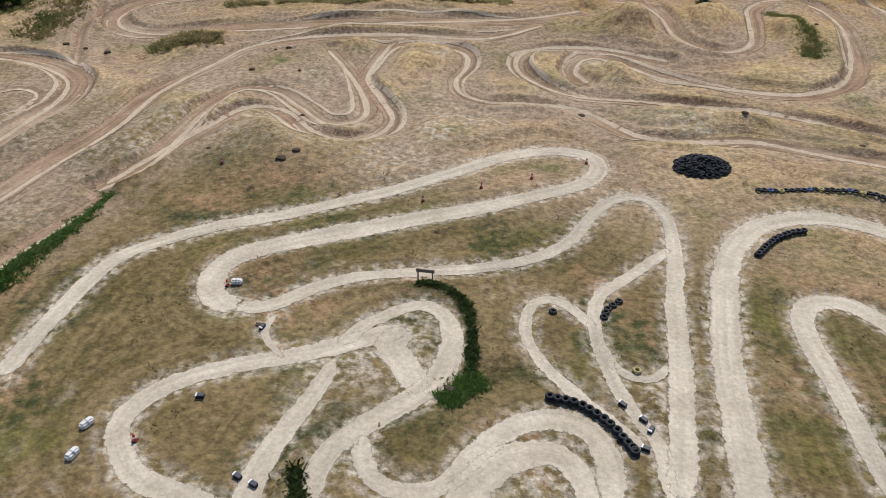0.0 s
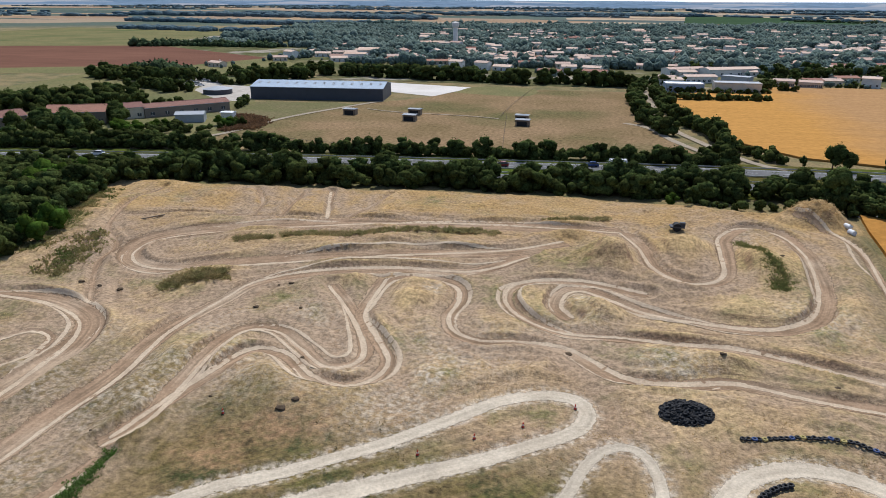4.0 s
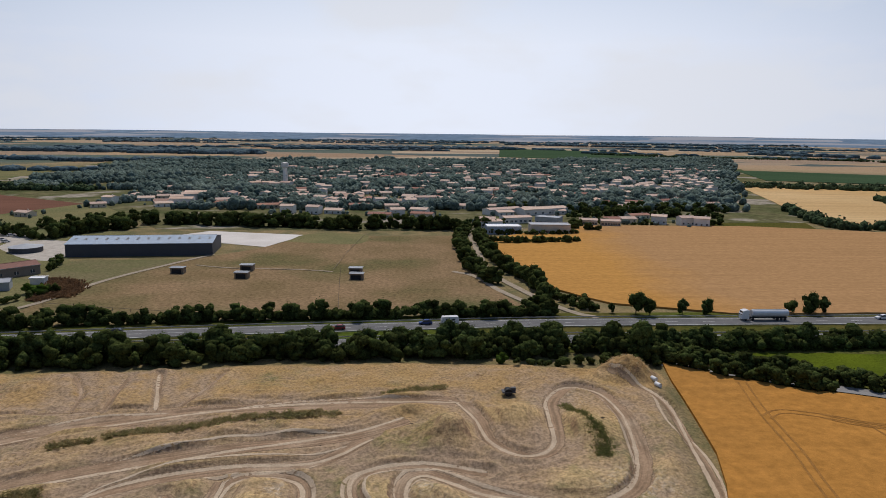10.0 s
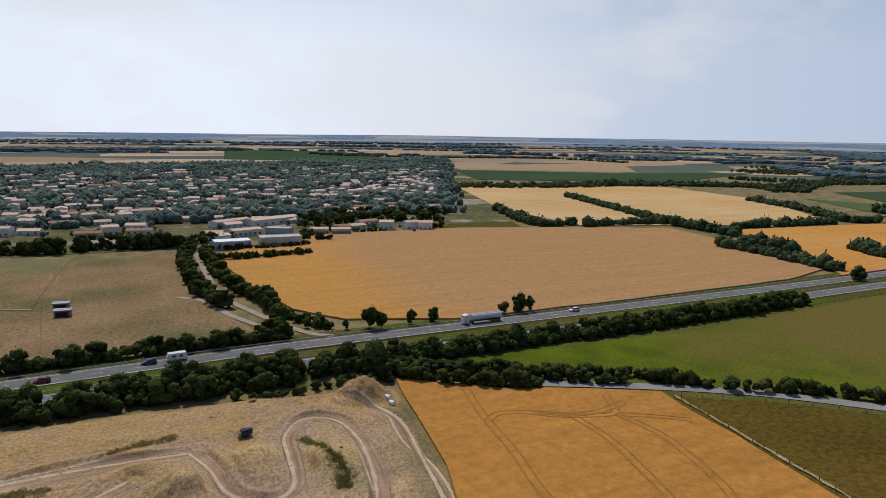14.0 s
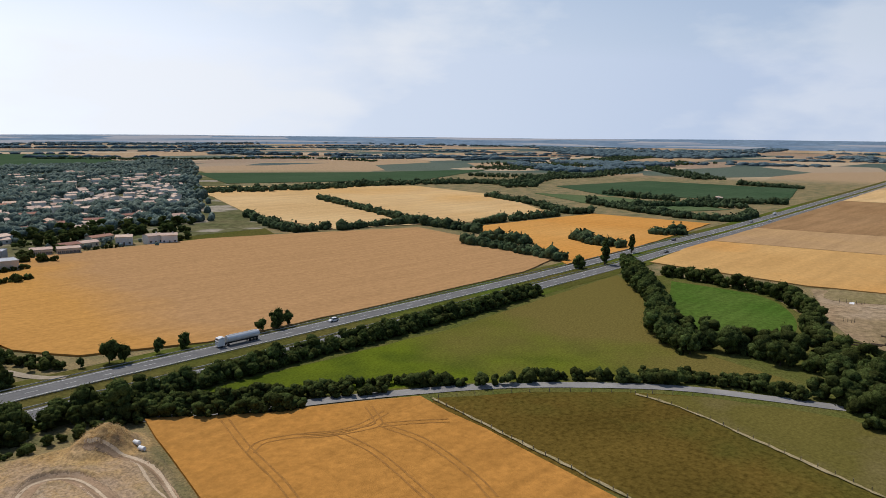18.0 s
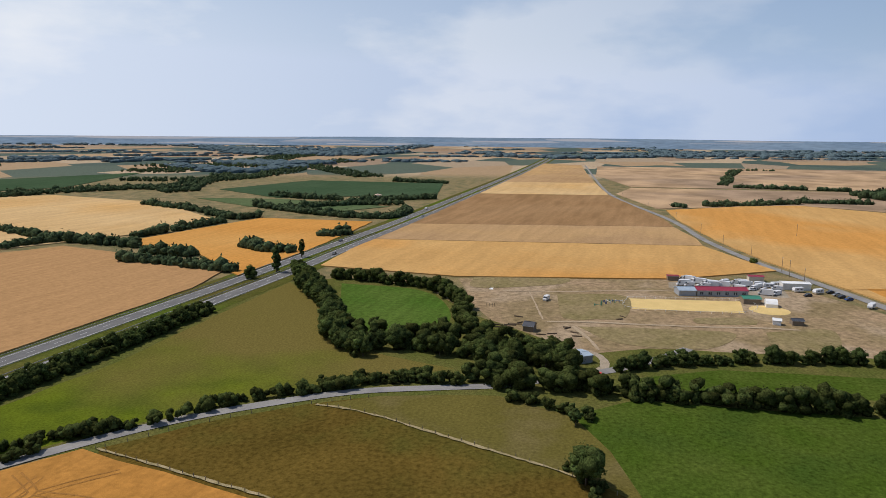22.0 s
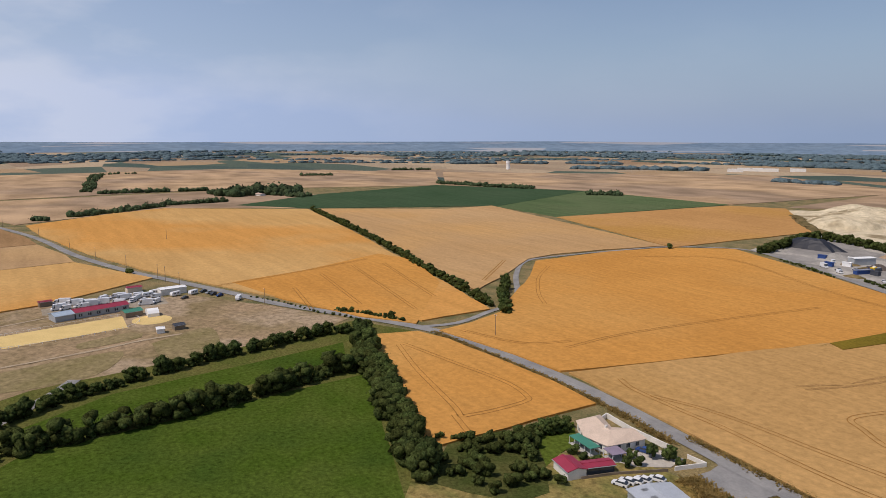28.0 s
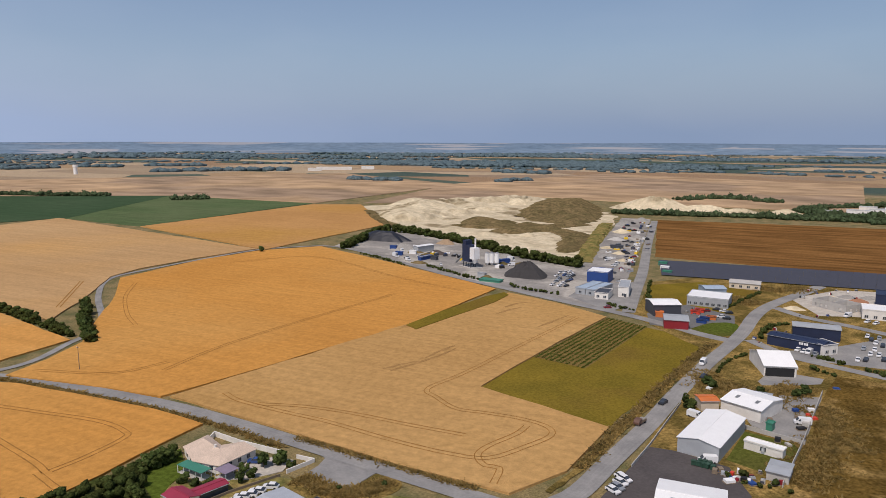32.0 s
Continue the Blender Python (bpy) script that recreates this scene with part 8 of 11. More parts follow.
def tanker(x, y, rz, z=0.28):
    root = empty("tanker_lorry", x, y, z, rz)
    part("cab", prism(bmesh.new(), [(5.6, 0.6), (8.0, 0.6), (8.0, 2.2), (7.7, 3.3), (6.4, 3.6), (5.6, 3.5)], -1.2, 1.2), CARWHITE, root)
    part("windscreen", prism(bmesh.new(), [(8.0, 1.9), (8.04, 1.9), (7.78, 3.1), (7.74, 3.1)], -1.05, 1.05), GLASS, root)
    bm = cyl(bmesh.new(), 1.2, 1.2, -6.4, 6.0, 18)
    bmesh.ops.rotate(bm, verts=bm.verts[:], cent=(0, 0, 0), matrix=Matrix.Rotation(math.pi / 2, 3, "Y"))
    bmesh.ops.translate(bm, verts=bm.verts[:], vec=(-1.6, 0, 2.35))
    t = part("tank", bm, plain("polished_tank", (0.72, 0.73, 0.74), 0.3, metal=0.2), root)
    part("walkway", bx(-7.5, 4.0, -0.3, 0.3, 3.54, 3.62), STEEL, root)
    part("chassis", bx(-7.8, 7.6, -0.5, 0.5, 0.75, 1.1), BLACK, root)
    wheels(root, (-6.8, -5.5, -4.2, 4.2, 6.7), 1.05, 0.5)
    return tagged(root, "white tanker lorry with a pale cylindrical tank", "lorry")


q, a = on_road(HWY_S, 126)
tanker(q[0], q[1] + 1.6, a + 180)

# crash barriers
def barrier(pts, d, x0, x1):
    line = offset(pts, d, 4.0)
    line = line[(line[:, 0] > x0) & (line[:, 0] < x1)]
    root = empty("crash_barrier", 0, 0)
    rail = ribbon("rail", line, 0.12, 0.0, STEEL, raw=True)
    bm = bmesh.new()
    for i in range(len(line) - 1):
        p, q_ = line[i], line[i + 1]
        n = normals(line)[i] * 0.05
        v = [bm.verts.new((c[0] + s * n[0], c[1] + s * n[1], z)) for z in (0.5, 0.82) for c, s in ((p, -1), (q_, -1), (q_, 1), (p, 1))]
        for f in ((0, 1, 5, 4), (2, 3, 7, 6), (4, 5, 6, 7), (3, 2, 1, 0)):
            bm.faces.new([v[k] for k in f])
    bpy.data.objects.remove(rail)
    part("rail", bm, STEEL, root)
    post = None
    for p in line[::2]:
        if post is None:
            post = part("post", bx(-0.06, 0.06, -0.06, 0.06, 0, 0.75), STEEL, root)
            data = post.data
        else:
            post = new("post", data)
            post.parent = root
        post.location = (p[0], p[1], 0)
    return tagged(root, "galvanised steel crash barrier along the highway", "barrier")


barrier(HWY_S, -5.6, -240, 520)
barrier(HWY_S, 5.6, -240, 520)
barrier(HWY_N, 5.6, -240, 520)
barrier(HWY_N, -5.6, -240, 300)


def pole(x, y, h, label, arm=True, name="power_pole", m=WOOD):
    root = empty(name, x, y, height(x, y))
    part("mast", cyl(bmesh.new(), 0.16, 0.10, -0.5, h, 8), m, root)
    if arm:
        part("crossarm", bx(-0.9, 0.9, -0.06, 0.06, h - 0.5, h - 0.36), m, root)
        for k in (-0.8, 0, 0.8):
            part("insulator", cyl(bmesh.new(), 0.06, 0.06, h - 0.36, h - 0.1, 6, x=k), WHITE, root)
    return tagged(root, label, "pole", "power poles")


for x, y in ((352, -113), (420, -84), (455, -78), (500, -66), (545, -52), (610, -40), (690, -22), (790, 5), (900, 38)):
    pole(x, y + 5, 9, "wooden power pole beside the country road")
for p in ((439.5, -74.7), (622.9, -108.7), (242.5, -177)):
    pole(*p, 10, "grey power pole standing in wheat")


def post_fence(pts, gap, h, label, name="fence", m=WOOD, rails=0, group=""):
    """Posts along a line with rails or wires between."""
    line = smooth_line(pts, gap)
    root = empty(name, 0, 0)
    for q in line:
        o = part("post", bx(-0.07, 0.07, -0.07, 0.07, -0.3, h), m, root)
        o.location = (q[0], q[1], height(q[0], q[1]))
    for r in range(rails):
        z = h * (r + 1) / (rails + 0.2)
        for p, q in zip(line[:-1], line[1:]):
            bm = bmesh.new()
            d = np.array([-(q - p)[1], (q - p)[0]])
            d = d / np.linalg.norm(d) * 0.03
            zp, zq = height(*p) + z, height(*q) + z
            v = [bm.verts.new(c) for c in ((p[0] - d[0], p[1] - d[1], zp), (q[0] - d[0], q[1] - d[1], zq), (q[0] - d[0], q[1] - d[1], zq + 0.09), (p[0] - d[0], p[1] - d[1], zp + 0.09),
                                           (p[0] + d[0], p[1] + d[1], zp), (q[0] + d[0], q[1] + d[1], zq), (q[0] + d[0], q[1] + d[1], zq + 0.09), (p[0] + d[0], p[1] + d[1], zp + 0.09))]
            for f in ((0, 1, 2, 3), (7, 6, 5, 4), (3, 2, 6, 7), (0, 4, 5, 1)):
                bm.faces.new([v[k] for k in f])
            part("rail", bm, m, root)
    return tagged(root, label, "fence", group)


post_fence([(180.5, 94), (179.5, 78), (171, 50), (162.6, 23.1), (150, -2)], 4.0, 1.2, "weathered post fence with pale grass across the pasture")
ribbon("grass_strip", [(180.5, 94), (179.5, 78), (171, 50), (162.6, 23.1), (157, 8)], 0.8, 0.35, mat("bleached_grass", (0.36, 0.29, 0.17), (0.24, 0.2, 0.1), scale=0.4, detail_scale=3, detail=0.4), 2, "strip of tall bleached grass under the fence", "grass", rag=0.3)
post_fence([(136, 133), (132, 104), (126, 66), (119, 32)], 3.5, 1.2, "weathered post fence between wheat and pasture")
ribbon("grass_strip", [(136.3, 133), (132.3, 104), (126.3, 66), (119.3, 32)], 0.9, 0.36, bpy.data.materials["bleached_grass"], 2, "strip of tall bleached grass beside the wheat", "grass", rag=0.3)
post_fence([(138, 132), (160, 116.5), (180.5, 95.5), (194, 77)], 5.0, 1.2, "post fence along the country lane")
post_fence([(-118, 243), (-60, 229), (0, 231), (46, 234)], 6.0, 1.3, "post and rail fence of the horse pasture", rails=1)
post_fence([(-21, 303), (-19, 265), (-17, 232)], 5.0, 1.3, "post and rail fence across the horse pasture", rails=1)
post_fence([(-24, 300), (-20, 350), (-14, 404)], 6.0, 1.3, "post and rail fence across the horse pasture", rails=1)

# tractor lines in the standing wheat
TRAMPLED = mat("pressed_wheat_in_wheel_marks", (0.335, 0.165, 0.046), (0.275, 0.135, 0.04), scale=0.3, detail_scale=3, detail=0.25)


def tramlines(pts, z, gap=1.9, w=0.5):
    line = smooth_line(pts, 1.5)
    for s in (-0.5, 0.5):
        ribbon("tramline", line + normals(line) * gap * s, w, z, TRAMPLED, raw=True, label="dark wheel mark pressed into the standing wheat", category="wheel mark", rag=0.05)


T1, T2 = 0.76, 0.82
WB = 0.75
tramlines([(87, 158.9), (82.3, 140), (79.2, 122.4), (75.9, 109.1), (73.6, 98.4)], WB)
tramlines([(81.6, 137.8), (86.9, 140.7), (95.4, 137.5), (102.4, 133), (109.5, 131.7), (119.8, 133.7)], WB + 0.004)
tramlines([(102.4, 133), (102.2, 117.5), (97.4, 97.6), (95.3, 90.6)], WB + 0.006)
tramlines([(113.5, 128.2), (114.6, 113.3), (110.1, 94.8), (105.9, 85)], WB + 0.008)
tramlines([(119, 140), (115.5, 132.7), (111.9, 129), (100, 133.3), (93.9, 138.2)], WB + 0.01)
tramlines([(113.5, 128.2), (120.8, 123.6), (127.7, 118.1)], WB + 0.012)
for pts in ([(251.7, -133.5), (219.1, -124.6), (183.9, -117.4), (174, -114.5)], [(251.9, -136.3), (221, -140.8), (192, -145), (177, -143), (173.4, -139.5), (172.6, -126), (173.6, -115.5)], [(176, -113.2), (166, -110.6), (161.5, -109.5)]):
    tramlines(pts, 0.79, w=0.32)
for pts in ([(359.5, -305.6), (332.3, -274.9), (299, -247.7), (276.9, -233.8)], [(211.9, -190.8), (214.2, -227.9), (207.7, -286.3), (197.3, -350.1)], [(257.6, -168.4), (227, -179.7), (218.1, -199.6)], [(358.5, -384.8), (314.2, -434.4), (222.2, -394.2), (164.7, -374.8)]):
    tramlines(pts, 0.80, w=0.3)
for pts in ([(173, -182.5), (162.7, -178.8), (143.4, -177.5), (124.1, -177), (101, -174.2), (81.5, -173.3), (68.6, -175.6), (61.3, -187.2), (56.7, -198.7), (60.3, -204.6), (70.1, -206.8), (81.4, -206.3), (92.1, -205.4), (102.7, -211.9), (109.3, -218.3), (104.4, -239.5), (98.9, -272.5), (93.2, -306.8), (87.1, -344.5)],
            [(65.8, -202.3), (66.7, -195.1), (71.5, -182.5), (71.7, -175.7), (67.5, -171), (63.2, -171.2), (61.5, -162.2)],
            [(155.1, -179.3), (139, -184.4), (121.5, -186.4), (99.9, -186.4), (80.7, -187.1)]):
    tramlines(pts, 0.81, w=0.28)
for pts in ([(382.2, -134.8), (328.8, -125.1)], [(413.4, -163.8), (326.4, -150.6)], [(430, -193.1), (302.4, -170.3)], [(428, -215.4), (322.4, -193.1)], [(410.2, -98.3), (424.4, -145.6), (449.1, -213.6)]):
    tramlines(pts, 0.79, w=0.45)
for pts in ([(343.3, -240.8), (392.9, -293.2)],):
    tramlines(pts, 0.80, w=0.6)

LODGED = mat("lodged_wheat", (0.36, 0.21, 0.082), (0.31, 0.178, 0.068), scale=0.2, detail_scale=1.0, detail=0.3, bump=0.3, frayed=0.7)
for pts in ([(131.4, -229), (126.8, -242.4), (122.3, -256.4), (120.5, -269.2)],
            [(135.2, -229.8), (131.2, -238.6), (126.9, -245)],
            [(126.9, -330.4), (124, -342.4), (119.6, -351.3)],
            [(128.6, -346.5), (124.3, -360.2), (118.4, -365.8)],
            [(126.4, -249), (125.4, -260), (122.9, -271.6)],
            [(99.4, -317.5), (95, -333.9), (91.8, -346.5)]):
    ribbon("lodged_streak", pts, [1.0, 2.4, 1.8, 0.8], 0.815, LODGED, 2, "dark streak of flattened wheat", "wheel mark", rag=0.4, across=6)

# ---------------------------------------------------------------- the hill and the kart field
def torus_bm(R, r, n=14, m=6):
    bm = bmesh.new()
    g = [[bm.verts.new(((R + r * math.cos(j * math.tau / m)) * math.cos(i * math.tau / n), (R + r * math.cos(j * math.tau / m)) * math.sin(i * math.tau / n), r + r * math.sin(j * math.tau / m))) for j in range(m)] for i in range(n)]
    for i in range(n):
        for j in range(m):
            bm.faces.new((g[i][j], g[(i + 1) % n][j], g[(i + 1) % n][(j + 1) % m], g[i][(j + 1) % m]))
    return bm


WORN_YELLOW, WORN_BLUE = plain("worn_yellow_paint", (0.42, 0.34, 0.12), 0.7, detail=0.3), plain("worn_blue_paint", (0.05, 0.08, 0.19), 0.7, detail=0.3)
TYRES = {k: link("tyre", torus_bm(0.27, 0.12), m, smooth=True) for k, m in (("black", BLACK), ("yellow", WORN_YELLOW), ("blue", WORN_BLUE))}
for k, t_ in TYRES.items():
    tagged(t_, "worn black rubber car tyre lying on the ground" if k == "black" else "%s-painted car tyre of a track barrier" % k, "tyre", "tyres of the circuit")
    t_.location.z = -60
tr_ = random.Random(3)


def tyre(kind, x, y, up=0.0):
    return copy_thing(TYRES[kind], pose(x, y, height(x, y) + 0.04 + up, tr_.uniform(-6, 6), tr_.uniform(-6, 6), tr_.uniform(0, 90)))


def tyre_row(pts, kinds, gap=0.62, stack=2):
    for i, q in enumerate(smooth_line(pts, gap)):
        for s in range(stack):
            tyre(kinds[i % len(kinds)], q[0] + tr_.uniform(-0.05, 0.05), q[1] + tr_.uniform(-0.05, 0.05), 0.24 * s)


tyre_row([(24.3, 75.7), (29.4, 76.7), (34.4, 77.1), (38.3, 76.1), (41.8, 74.1)], ["black", "black", "blue", "black", "yellow", "black", "black"], 0.62, 1)
tyre_row([(22.1, 63.2), (23.9, 65.8), (25.9, 67.6), (27.6, 68.4)], ["black"], 0.6, 2)
tyre_row([(2.2, 39.7), (4.7, 39.3), (6.8, 37.8), (8, 36.1), (8.5, 35.4)], ["black"], 0.6, 2)
tyre_row([(6.6, 50.6), (6.9, 51.8), (7.9, 53)], ["black"], 0.6, 1)
tyre("yellow", *(9.1, 44.1))
tyre("black", *(2, 50.4))
# heap of tyres in its hollow
HEAP = (18.4, 79.8)
verts, faces = [], []
hr = np.random.default_rng(2)
tb = torus_bm(0.29, 0.13, 10, 5)
tv, tf = np.array([v.co[:] for v in tb.verts]), [tuple(v.index for v in f.verts) for f in tb.faces]
tb.verts.index_update()
tf = [tuple(v.index for v in f.verts) for f in tb.faces]
tb.free()
for k in range(330):
    a, d = hr.uniform(0, math.tau), math.sqrt(hr.random())
    x, y = HEAP[0] + 3.1 * d * math.cos(a), HEAP[1] + 2.1 * d * math.sin(a)
    rot = np.array(Euler((hr.uniform(-0.7, 0.7), hr.uniform(-0.7, 0.7), hr.uniform(0, 6))).to_matrix())
    z = height(x, y) + 0.9 * (1 - d * d) * hr.uniform(0.1, 1.0)
    base = len(verts)
    verts += [tuple(p) for p in tv @ rot.T + np.array([x, y, z])]
    faces += [tuple(base + i for i in f) for f in tf]
tagged(from_arrays("tyre_heap", verts, faces, BLACK), "heap of old black tyres lying in a hollow", "tyre heap", kind="stuff")


def bale(x, y, rz, m, label, l=1.05, w=0.55, h=0.5):
    root = empty("wrapped_bale", x, y, height(x, y), rz)
    bm = bx(-l / 2, l / 2, -w / 2, w / 2, -0.05, h)
    bmesh.ops.bevel(bm, geom=bm.edges[:], offset=0.12, segments=2, affect="EDGES")
    part("wrap", bm, m, root)
    part("strap", bx(-0.05, 0.05, -w / 2 - 0.01, w / 2 + 0.01, -0.04, h + 0.012), CONCRETE, root)
    return tagged(root, label, "bale", "white bales on the circuit")


for (x, y), a in (((-31.3, 30.7), 70), ((-30.7, 28), 80), ((-27.6, 49.1), 5)):
    bale(x, y, a, WHITEWALL, "white wrapped straw bale lying beside the circuit")


def cone_(x, y):
    root = empty("traffic_cone", x, y, height(x, y) + 0.02)
    part("base", bx(-0.2, 0.2, -0.2, 0.2, 0, 0.05), BLACK, root)
    part("cone", cyl(bmesh.new(), 0.17, 0.05, 0.05, 0.75, 10), RED, root)
    part("band", cyl(bmesh.new(), 0.125, 0.105, 0.32, 0.45, 10), WHITE, root)
    return tagged(root, "orange-red traffic cone with a white band", "cone", "cones of the circuit")


for p in ((-1.6, 74.7), (-7.2, 71.2), (-13.3, 67.2), (-28.4, 48.7), (-27.2, 30.1), (-39.1, 71.2), (4.8, 79.7)):
    cone_(*p)


def block(x, y, rz):
    root = empty("barrier_block", x, y, height(x, y), rz)
    part("block", bx(-0.3, 0.3, -0.16, 0.16, -0.05, 0.28), BLACK, root)
    part("panel", bx(-0.32, 0.32, -0.16, 0.16, 0.28, 0.34), SLATEBLUE, root)
    part("edge", bx(-0.33, -0.22, -0.17, 0.17, 0.24, 0.35), WHITE, root)
    return tagged(root, "black and white plastic barrier block beside the circuit", "barrier", "barrier blocks of the circuit")


for (x, y), a in (((-18.6, 28.4), -20), ((-17.3, 28), -20), ((7.8, 40.1), -40), ((9.3, 38.8), -40), ((9.8, 37.9), 60), ((9.3, 36), -20), ((-22.9, 43.6), 80), ((-24.4, 34.8), 10)):
    block(x, y, a)
gate = empty("start_gate", *(-10.3, 53.2))
gate.location.z = height(gate.location.x, gate.location.y)
for x in (-0.7, 0.7):
    part("post", bx(x - 0.06, x + 0.06, -0.06, 0.06, -0.2, 1.2), WOOD, gate)
part("board", bx(-0.9, 0.9, -0.04, 0.04, 0.8, 1.15), WOOD, gate)
tagged(gate, "small wooden sign frame beside a hedge", "sign frame")
beam = empty("timber_beam", *(-88.4, 139.5))
beam.location.z = height(beam.location.x, beam.location.y)
beam.rotation_euler.z = radians(50)
part("beam", bx(-2.6, 2.6, -0.12, 0.12, 0.25, 0.5), WOOD, beam)
part("foot", bx(-2.0, -1.8, -0.3, 0.3, -0.1, 0.26), WOOD, beam)
part("foot", bx(1.8, 2.0, -0.3, 0.3, -0.1, 0.26), WOOD, beam)
tagged(beam, "long timber beam on two feet at the start", "beam")


def rock(x, y, r, m, label, name="rock"):
    rr = np.random.default_rng(int(abs(x * 31 + y * 7)))
    v = ICO_V * (1 + rr.uniform(-0.3, 0.3, (len(ICO_V), 1))) * np.array([r, r * 0.75, r * 0.42]) + np.array([x, y, height(x, y) + r * 0.1])
    return tagged(from_arrays(name, v, ICO_F, m), label, name.split("_")[-1], "clods and logs on the hill")


DARKEARTH = mat("dark_clod", (0.115, 0.085, 0.058), scale=1, detail_scale=6, detail=0.4, bump=0.5)
for x_, y_, r in [(-82.7, 105.7, 1.2), (-79.3, 105.7, 1), (-75, 105.1, 1.2), (-47.2, 110.5, 0.5), (-45.3, 111.7, 1), (-47.7, 101.7, 0.9), (-40.2, 102.4, 0.7), (4.8, 138, 0.6), (-13.3, 129.4, 0.4), (-31.9, 72.6, 1.2), (-30.7, 74.3, 1), (-42.4, 74.5, 0.5), (-34.2, 86.6, 0.8), (-52.7, 64.5, 0.4), (-23.3, 43.9, 0.6), (-5.6, 39.3, 0.9), (38.9, 88.5, 0.7), (25.2, 93, 0.8), (4.1, 94.7, 1), (44.1, 134.2, 0.8)]:
    rock(x_, y_, r * 0.6, DARKEARTH, "dark clod of earth and roots on the hill", "earth_clod")
machine = empty("earth_roller", *(27.3, 151.3))
machine.location.z = height(machine.location.x, machine.location.y)
part("drum", wheel_bm(0.9, 1.6), BLACK, machine).location = (0, 0, 0.85)
part("frame", bx(-1.4, 1.6, -0.9, 0.9, 0.8, 1.1), SLATEBLUE, machine)
part("hood", bx(0.6, 1.7, -0.5, 0.5, 1.1, 1.9), SLATEBLUE, machine)
tagged(machine, "dark earth roller parked on the hill", "machine")
for p in ((64.1, 157.7), (64, 154.8)):
    o = empty("concrete_pipe", *p, height(*p) + 0.45, 20)
    bm = cyl(bmesh.new(), 0.55, 0.55, -0.8, 0.8, 16, cap=False)
    cyl(bm, 0.45, 0.45, -0.8, 0.8, 16, cap=True)
    bmesh.ops.rotate(bm, verts=bm.verts[:], cent=(0, 0, 0), matrix=Matrix.Rotation(math.pi / 2, 3, "X"))
    part("pipe", bm, WHITE, o)
    tagged(o, "white concrete pipe lying beside the wheat", "pipe")

# weeds, reeds and tufts
def tufts(name, spots_, label, material, h=(0.3, 0.7), blades=6, seed=1, spread=0.35):
    r = np.random.default_rng(seed)
    verts, faces = [], []
    for x, y in spots_:
        z, hh = height(x, y), r.uniform(*h)
        for k in range(blades):
            a = r.uniform(0, math.tau)
            c = np.array([x, y]) + r.normal(0, spread, 2)
            w = hh * 0.35
            lean = r.normal(0, hh * 0.9, 2)
            d = np.array([math.cos(a), math.sin(a)]) * w
            base = len(verts)
            verts += [(c[0] - d[0], c[1] - d[1], z - 0.03), (c[0] + d[0], c[1] + d[1], z - 0.03), (c[0] + lean[0] + d[0] * 0.4, c[1] + lean[1] + d[1] * 0.4, z + hh), (c[0] + lean[0] - d[0] * 0.6, c[1] + lean[1] - d[1] * 0.6, z + hh * 0.75)]
            faces.append((base, base + 1, base + 2, base + 3))
    return tagged(from_arrays(name, verts, faces, material), label, "grass", kind="stuff")


gr = np.random.default_rng(12)
cand = np.stack([gr.uniform(-105, 58, 40000), gr.uniform(22, 178, 40000)], 1)
_, ck, cd, chill, cz, *_rest = lie(cand[:, 0], cand[:, 1])
keep = (cz > 0.8) & (ck < 0.55) & (cd < 0.5) & (gr.random(40000) < 0.25 + 0.4 * (np.sin(cand[:, 0] * 0.21) * np.cos(cand[:, 1] * 0.17 + 1) > 0.1))
lowland = keep & (chill < 0.5)
upland = keep & (chill >= 0.5)
tufts("turf_tufts", cand[lowland][:600], "olive and straw tufts of rough turf on the circuit field", mat("rough_turf", (0.20, 0.155, 0.06), (0.28, 0.205, 0.095), scale=0.3, detail_scale=3, detail=0.4, bump=0, thin=0.4), (0.08, 0.22), 5, 1, 0.4)
tufts("straw_tufts", cand[upland][:3600], "straw-coloured tufts of dry grass on the hill", mat("straw_grass", (0.50, 0.365, 0.17), (0.40, 0.285, 0.13), scale=0.3, detail_scale=3, detail=0.4, bump=0, thin=0.7), (0.06, 0.17), 5, 2, 0.4)


def along(pts, n, half, seed):
    r = np.random.default_rng(seed)
    line = smooth_line(pts, 0.5)
    nn = normals(line)
    i = r.integers(0, len(line), n)
    return line[i] + nn[i] * r.normal(0, half, (n, 1))


tufts("reed_bank", np.concatenate([along([(-55.7, 134.1), (-48.9, 135.9), (-41.8, 137.2), (-32.7, 139.7), (-23.2, 141.5), (-10.6, 142.5)], 420, 0.7, 1), along([(-67.8, 107.3), (-63.9, 110.2), (-58.8, 113.4)], 260, 0.9, 2), along([(-2.1, 153.4), (8, 156.1), (13, 157.6)], 90, 0.4, 4), along([(-64, 130.1), (-57.3, 131.8)], 60, 0.4, 5)]),
      "bank of tall dry reeds and green weeds on the hill", mat("dry_reeds", (0.24, 0.22, 0.09), (0.40, 0.32, 0.16), scale=0.4, detail_scale=3, detail=0.4, bump=0, thin=0.7), (0.2, 0.5), 12, 7, 0.45)
tufts("green_bank", np.concatenate([along([(-48.2, 62.1), (-48.5, 57.2), (-48.5, 52.2), (-48.7, 47.2), (-48.4, 43.6)], 420, 0.55, 6), along([(-3.6, 40.9), (-4.5, 39.5), (-5.7, 38)], 200, 0.5, 8)]), "strip of lush green weeds on a bank", mat("lush_weeds", (0.085, 0.155, 0.032), (0.125, 0.185, 0.05), scale=0.4, detail_scale=3, detail=0.3, bump=0, thin=0.4), (0.12, 0.28), 12, 8, 0.24)
